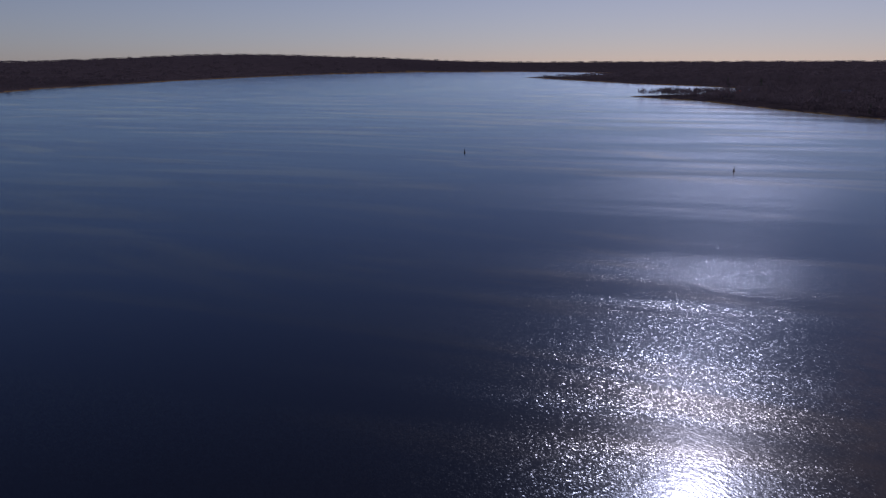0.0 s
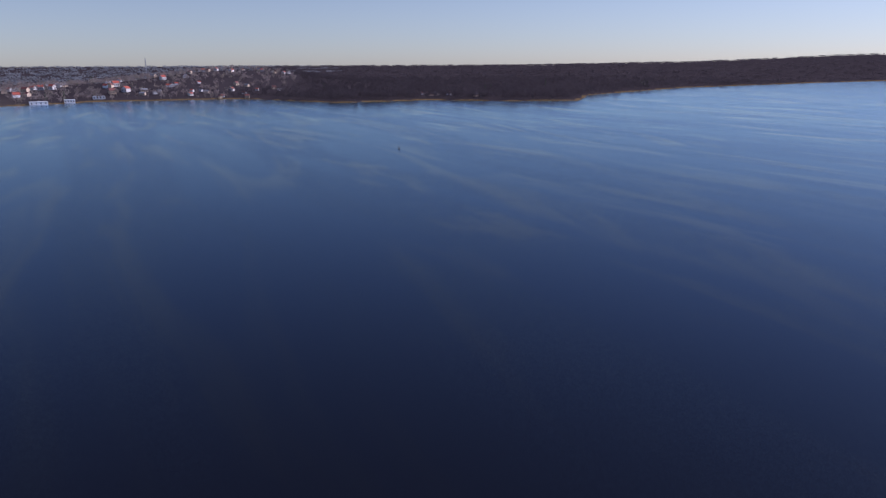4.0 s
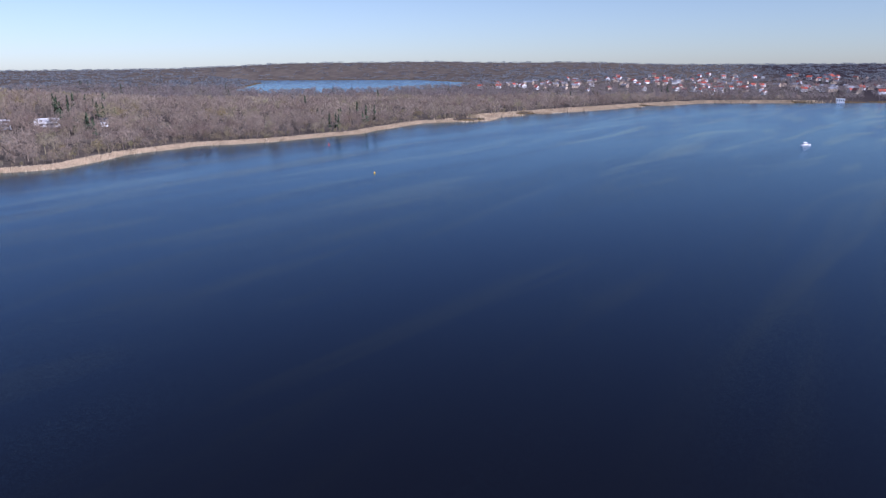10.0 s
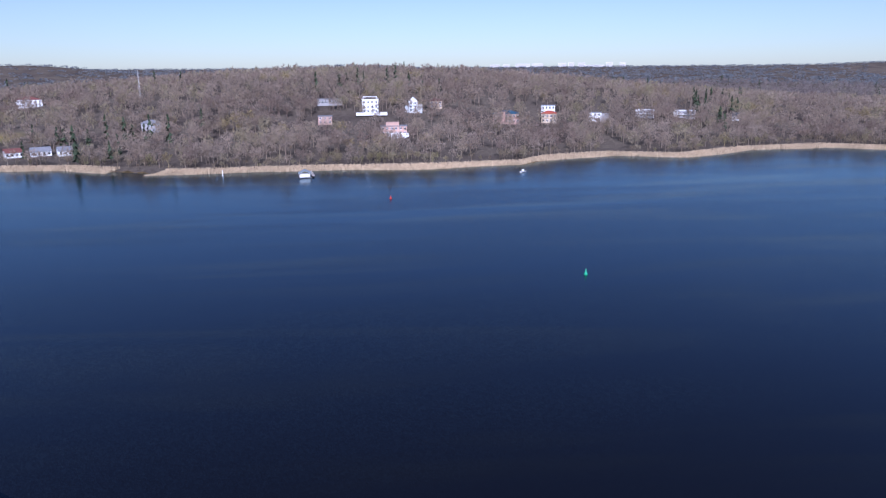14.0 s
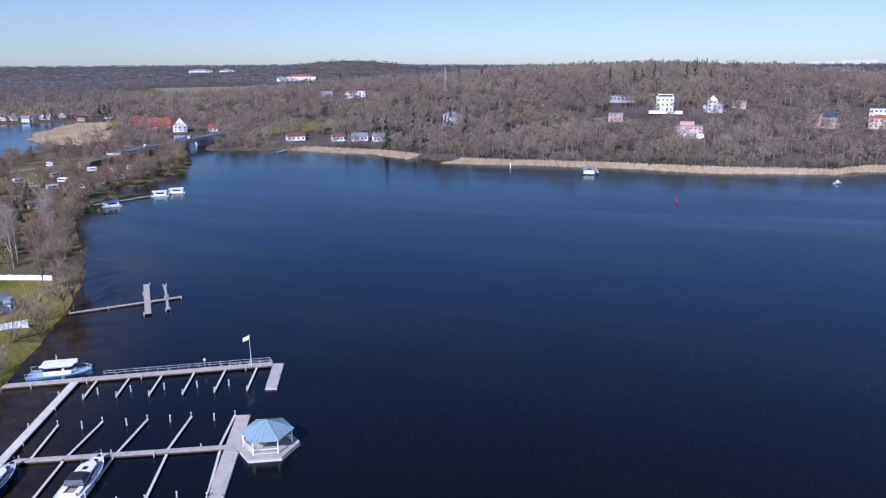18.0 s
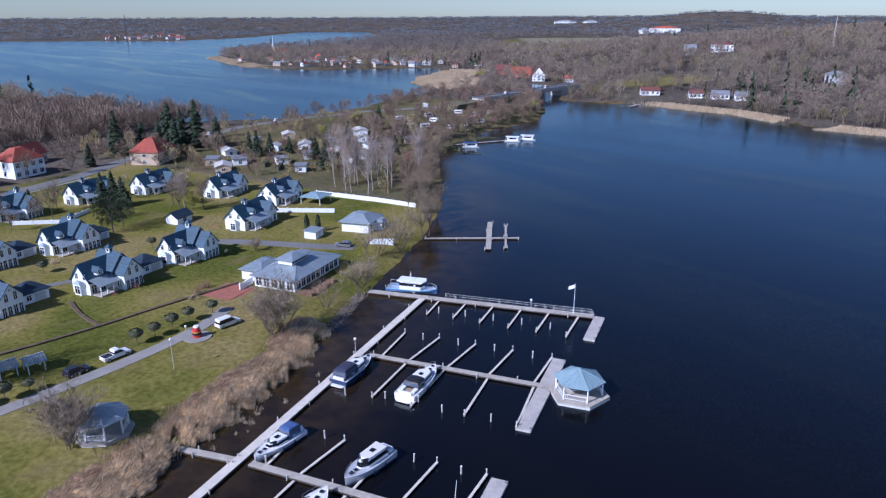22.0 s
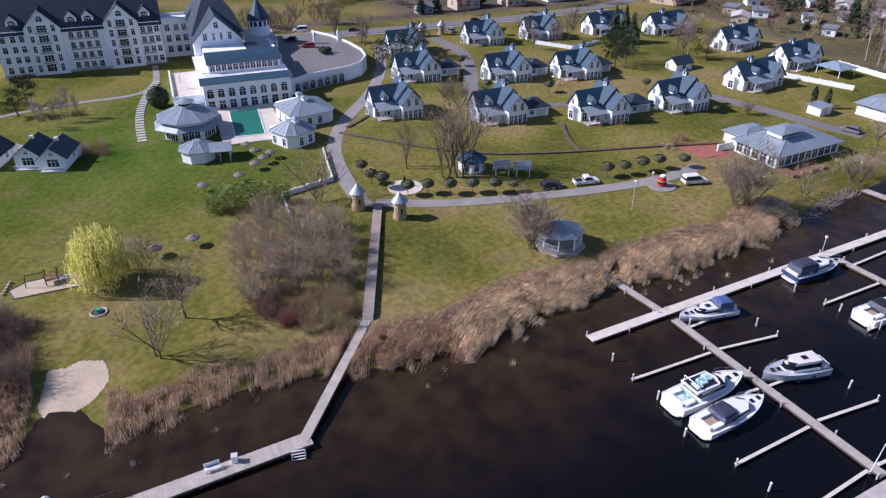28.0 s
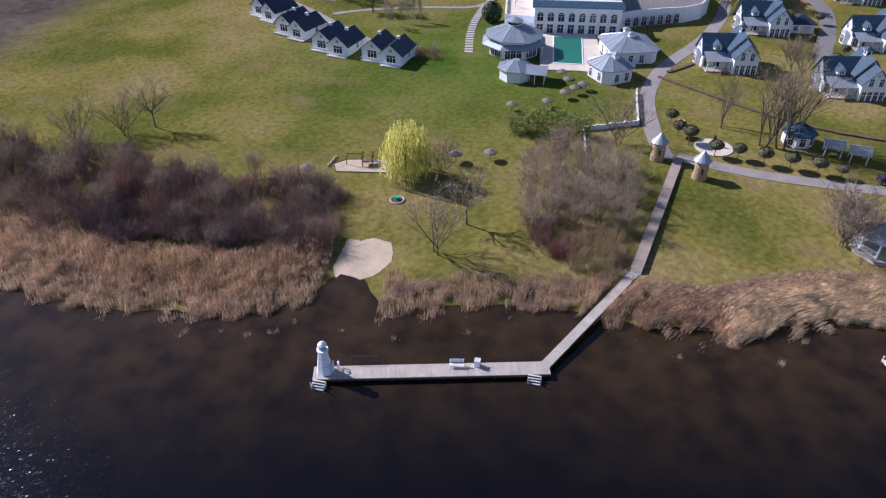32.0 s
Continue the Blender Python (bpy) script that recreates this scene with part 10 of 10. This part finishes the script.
def buoy(x, y, paint, label, h=2.4):
    b = thing("buoy", pose(x, y, 0), label, "buoy", "channel buoys")
    part("float", Shape().cyl(0, 0, -0.4, 0.35, 0.5 * h ** 0.3, 0.55 * h ** 0.3, 12), paint, b)
    part("cone", Shape().cyl(0, 0, 0.352, h, 0.4, 0.1, 10), paint, b)
    part("topmark", Shape().cyl(0, 0, h, h + 0.35, 0.2, 0.04, 8), paint, b)


buoy(-114.3, -167.9, GREEN_PAINT, "bright green conical channel buoy", 1.4)
buoy(-100.3, -309.7, RED_PAINT, "small red channel buoy near the slope", 1.2)
buoy(-492.9, -273.0, RED_PAINT, "red channel buoy near the reed shore", 1.8)
buoy(-402.0, 325.0, BLACK_PAINT, "dark channel buoy on open water", 2.2)
buoy(18.7, 477.0, BLACK_PAINT, "dark conical buoy on open water", 2.4)
buoy(166.0, 388.3, BLACK_PAINT, "dark spar buoy in the sun glitter", 2.6)
buoy(-245.6, 1656.9, BLACK_PAINT, "distant dark buoy on open water", 3.4)
buoy(-366.8, -174.2, YELLOW_PAINT, "small yellow mooring buoy on open water", 0.9)

# excursion motor boat under way
mb = thing("excursion_boat", pose(-586.1, 74.4, 0, 0, 0, 110) @ Matrix.Scale(0.65, 4), "white excursion motor boat crossing the lake", "boat")
hull, deck, edge = hull_mesh(11.0, 3.8, 1.4)
part("hull", hull, GELCOAT, mb)
part("deck", deck, GELCOAT, mb)
part("cabin", Shape().prism([(2, -1.4), (7, -1.3), (8, 0), (7, 1.3), (2, 1.4)], 1.3, 3.4, 0.85), WHITE_TRIM, mb)
part("window_band", Shape().prism([(1.95, -1.38), (7.05, -1.28), (8.1, 0), (7.05, 1.28), (1.95, 1.38)], 2.1, 2.9, 0.93), BLACK_GLASS, mb)
part("flybridge", Shape().box(2.2, -1.0, 3.402, 5.2, 1.0, 4.1), WHITE_TRIM, mb)

for x, y, turn, paint, label in ((283, -262, -62, CAR_WHITE, "white car on the lakeside road"), (289, -297, -92, CAR_DARK, "dark car parked beside the second lake"), (286, -318, -100, CAR_WHITE, "white car parked beside the second lake"), (276, -350, -112, CAR_GREY, "silver car on the road to the bridge"), (265, -210, -72, CAR_DARK, "dark car on the road past the gardens")):
    car(x, y, turn, paint, label, "hatch", 1.58)

# ---- the road bridge ----
br = thing("road_bridge", None, "concrete road bridge with parapets over the lake inlet", "bridge")
m, n = along((213, -438), (185, -585))
deck_o = part("deck", Shape().box(0, -5, 5.6, n, 5, 6.6), CONCRETE, br)
deck_o.matrix_basis = m
part("carriageway", Shape().box(0, -4.2, 6.602, n, 4.2, 6.66), ASPHALT, deck_o)
for s in (-1, 1):
    part("parapet", Shape().box(0, s * 4.7 - 0.15, 6.602, n, s * 4.7 + 0.15, 7.6), CONCRETE, deck_o)
    part("girder", Shape().box(56, s * 3.6 - 0.4, 4.6, 108, s * 3.6 + 0.4, 5.598), CONCRETE, deck_o)
part("abutment", Shape().prism([(-40, -9), (58, -7), (58, 7), (-40, 9)], -1.5, 5.598, 0.8), material("grassy_bank", (0.13, 0.12, 0.06), 0.95, var=0.3, scale=0.2, fine=2), deck_o)
part("abutment", Shape().box(104, -5.2, -1.5, n + 6, 5.2, 5.598), CONCRETE, deck_o)
part("pier", Shape().box(79, -4.4, -2.0, 81, 4.4, 5.598), CONCRETE, deck_o)
for u, s, paint, label in ((0.25, 2.1, CAR_WHITE, "white car crossing the bridge"), (0.45, -2.1, CAR_DARK, "dark car crossing the bridge"), (0.62, 2.1, CAR_WHITE, "white van crossing the bridge"), (0.8, -2.1, CAR_GREY, "grey car crossing the bridge")):
    p = m @ Vector((u * n, s, 0))
    car(p.x, p.y, -100 if s > 0 else 80, paint, label, "van" if "van" in label else "hatch", 6.66)

# ---- villages farther off ----
vr = random.Random(71)
far_walls = (WHITE_DIRTY, BEIGE, BEIGE, WHITE_DIRTY)
far_roofs = (RED_TILE, BROWN_TILE, GREY_ROOF, RED_TILE)
HOUSES = []
for k in range(4):
    o = thing("far_house", None, "distant %s house with a %s roof" % (("pale", "cream", "cream", "pale")[k], ("red", "brown", "grey", "red")[k]), "house", "distant village houses")
    w, d, h = (12, 10, 6.5) if k != 2 else (18, 10, 6)
    part("wall", Shape().house(-d / 2, -w / 2, d / 2, w / 2, -3, h, h + 3.8, "y" if k != 3 else "x"), far_walls[k], o)
    part("roof", Shape().gable(-d / 2, -w / 2, d / 2, w / 2, h + 0.1, h + 4.1, "y" if k != 3 else "x", 0.4, 0.3), far_roofs[k], o)
    for c in (-0.3, 0.0, 0.3):
        part("window", Shape().box(-d / 2 - 0.06, c * w - 0.8, 1.6, -d / 2, c * w + 0.8, 4.4), GLASS, o)
    HOUSES.append([o, False])


def settle(n, cx, cy, rx, ry, s0=0.8, s1=1.25, min_d=6):
    made = 0
    for _ in range(n * 6):
        if made >= n:
            return
        a, r = vr.uniform(0, 6.28), math.sqrt(vr.random())
        x, y = cx + rx * r * math.cos(a), cy + ry * r * math.sin(a)
        if float(shore_distance(np.array([x]), np.array([y]))[0]) < min_d:
            continue
        made += 1
        slot = HOUSES[vr.randrange(7)]
        m, s = pose(x, y, ground_at(x, y), 0, 0, facing(x, y) + vr.uniform(-50, 50)), vr.uniform(s0, s1)
        if slot[1]:
            o = copy_thing(slot[0], m)
        else:
            o, slot[1] = slot[0], True
            o.matrix_basis = m
        o.scale = (s, s, s)


for k in range(3):
    o = thing("far_house", None, "small far %s house with a %s roof" % (("white", "cream", "white")[k], ("red", "brown", "grey")[k]), "house", "distant village houses")
    part("wall", Shape().house(-4.5, -5.5, 4.5, 5.5, -3, 5.2, 8.6, "yxy"[k]), (WHITE, BEIGE, WHITE_DIRTY)[k], o)
    part("roof", Shape().gable(-4.5, -5.5, 4.5, 5.5, 5.3, 8.9, "yxy"[k], 0.4, 0.3), (RED_TILE, BROWN_TILE, GREY_ROOF)[k], o)
    HOUSES.append([o, False])
settle(70, -2050, -260, 430, 380, 0.8, 1.15)
settle(60, -2350, 60, 420, 420, 0.8, 1.15)
settle(50, -1720, 180, 300, 260, 0.75, 1.05)
settle(40, -1620, 420, 260, 260, 0.75, 1.05)
settle(20, -1690, 860, 120, 150, 0.6, 0.85)
settle(22, -1330, 620, 130, 160, 0.5, 0.75)
settle(10, -1020, 940, 90, 60, 0.5, 0.7)
settle(48, 590, -760, 160, 80, 0.42, 0.68, 7)
settle(8, 440, -800, 60, 40, 0.55, 0.8, 8)
settle(22, 1680, -1420, 160, 130, 0.8, 1.1)
settle(10, 560, 1150, 120, 150, 0.8, 1.1)
for x, y, w, label in ((-1262, 292, 26, "white waterfront restaurant at the village landing"), (-1290, 345, 16, "white boat hall on the village shore"), (-1345, 408, 20, "long white building on the village shore"), (-1246, 205, 12, "small white kiosk on the village shore")):
    house("waterfront_hall", x, y, w, 10, 5, WHITE, WHITE_TRIM, label, "hall", "waterfront halls", "flat", rows=1, cols=4)

ch = thing("village_church", pose(784, -889, ground_at(784, -889), 0, 0, facing(784, -889)), "village church with a slender white spire", "church")
part("nave", Shape().house(-5, -14, 5, 6, -1, 6.5, 11, "y"), SANDSTONE, ch)
part("roof", Shape().gable(-5, -14, 5, 6, 6.6, 11.3, "y", 0.4, 0.3), BROWN_TILE, ch)
part("tower", Shape().box(-2.6, 6.1, -1, 2.6, 11.4, 14), SANDSTONE, ch)
part("spire", Shape().cyl(0, 8.8, 14.02, 31, 2.9, 0.1, 8), ZINC, ch)

# town blocks, masts and works on the horizon
for az, r, w, h, d in ((153.55, 4650, 60, 26, 30), (152.65, 4680, 40, 30, 30), (151.35, 4650, 90, 34, 30), (150.2, 4700, 70, 36, 30), (148.3, 4680, 50, 40, 30), (147.6, 4700, 36, 44, 30), (146.8, 4680, 44, 40, 30), (144.7, 4700, 40, 44, 30), (143.7, 4700, 36, 42, 30), (145.8, 4650, 120, 18, 30)):
    a = radians(az)
    x, y = -math.sin(a) * r, math.cos(a) * r
    z = ground_at(x, y)
    o = thing("tower_block", pose(x, y, z, 0, 0, facing(x, y)), "pale tower block on the town's skyline", "building", "skyline blocks")
    part("wall", Shape().box(-d / 2, -w / 2, -5, d / 2, w / 2, h * 0.62), WHITE_DIRTY, o)
    for k in range(3):
        part("window_band", Shape().box(-d / 2 - 0.3, -w / 2 + 3, h * (0.16 + 0.15 * k), -d / 2, w / 2 - 3, h * (0.22 + 0.15 * k)), GREY_WALL, o)
for az, r, w, h, mat, label in ((191.9, 2300, 90, 16, RED_TILE, "long institution with a red roof far inland"), (193.4, 2250, 30, 12, GREY_ROOF, "pale hall far inland"), (199.3, 3100, 90, 14, GREY_ROOF, "white industrial hall near the horizon"), (197.4, 3050, 60, 14, GREY_ROOF, "pale industrial hall near the horizon")):
    a = radians(az)
    x, y = -math.sin(a) * r, math.cos(a) * r
    house("far_hall", x, y, w, 14, h, WHITE, mat, label, "building", "inland halls", "hip", rise=7, rows=2, cols=8, z=(24 if r > 3000 else 8))


def mast(x, y, h, w, label, mat=STEEL):
    o = thing("lattice_mast", pose(x, y, ground_at(x, y)), label, "mast", "lattice masts")
    for i in range(4):
        a = i * math.pi / 2
        part("leg", Shape().tube((w * math.cos(a), w * math.sin(a), 0), (w * 0.2 * math.cos(a), w * 0.2 * math.sin(a), h), w * 0.16, w * 0.1, 4), mat, o)
    for k in range(8):
        u, v_ = k / 8, (k + 1) / 8
        for i in range(4):
            a, b = i * math.pi / 2, (i + 1) * math.pi / 2
            wu, wv = w * (1 - 0.8 * u), w * (1 - 0.8 * v_)
            part("brace", Shape().tube((wu * math.cos(a), wu * math.sin(a), h * u), (wv * math.cos(b), wv * math.sin(b), h * v_), w * 0.06, n=3), mat, o)


mast(1848, -1438, 62, 2.6, "tall guyed radio mast on the far shore", BLACK_PAINT)
mast(7.8, -783, 27, 0.7, "pale lookout tower above the hillside wood", WHITE_DIRTY)
mast(-1900, 700, 55, 2.5, "thin radio mast above the village")
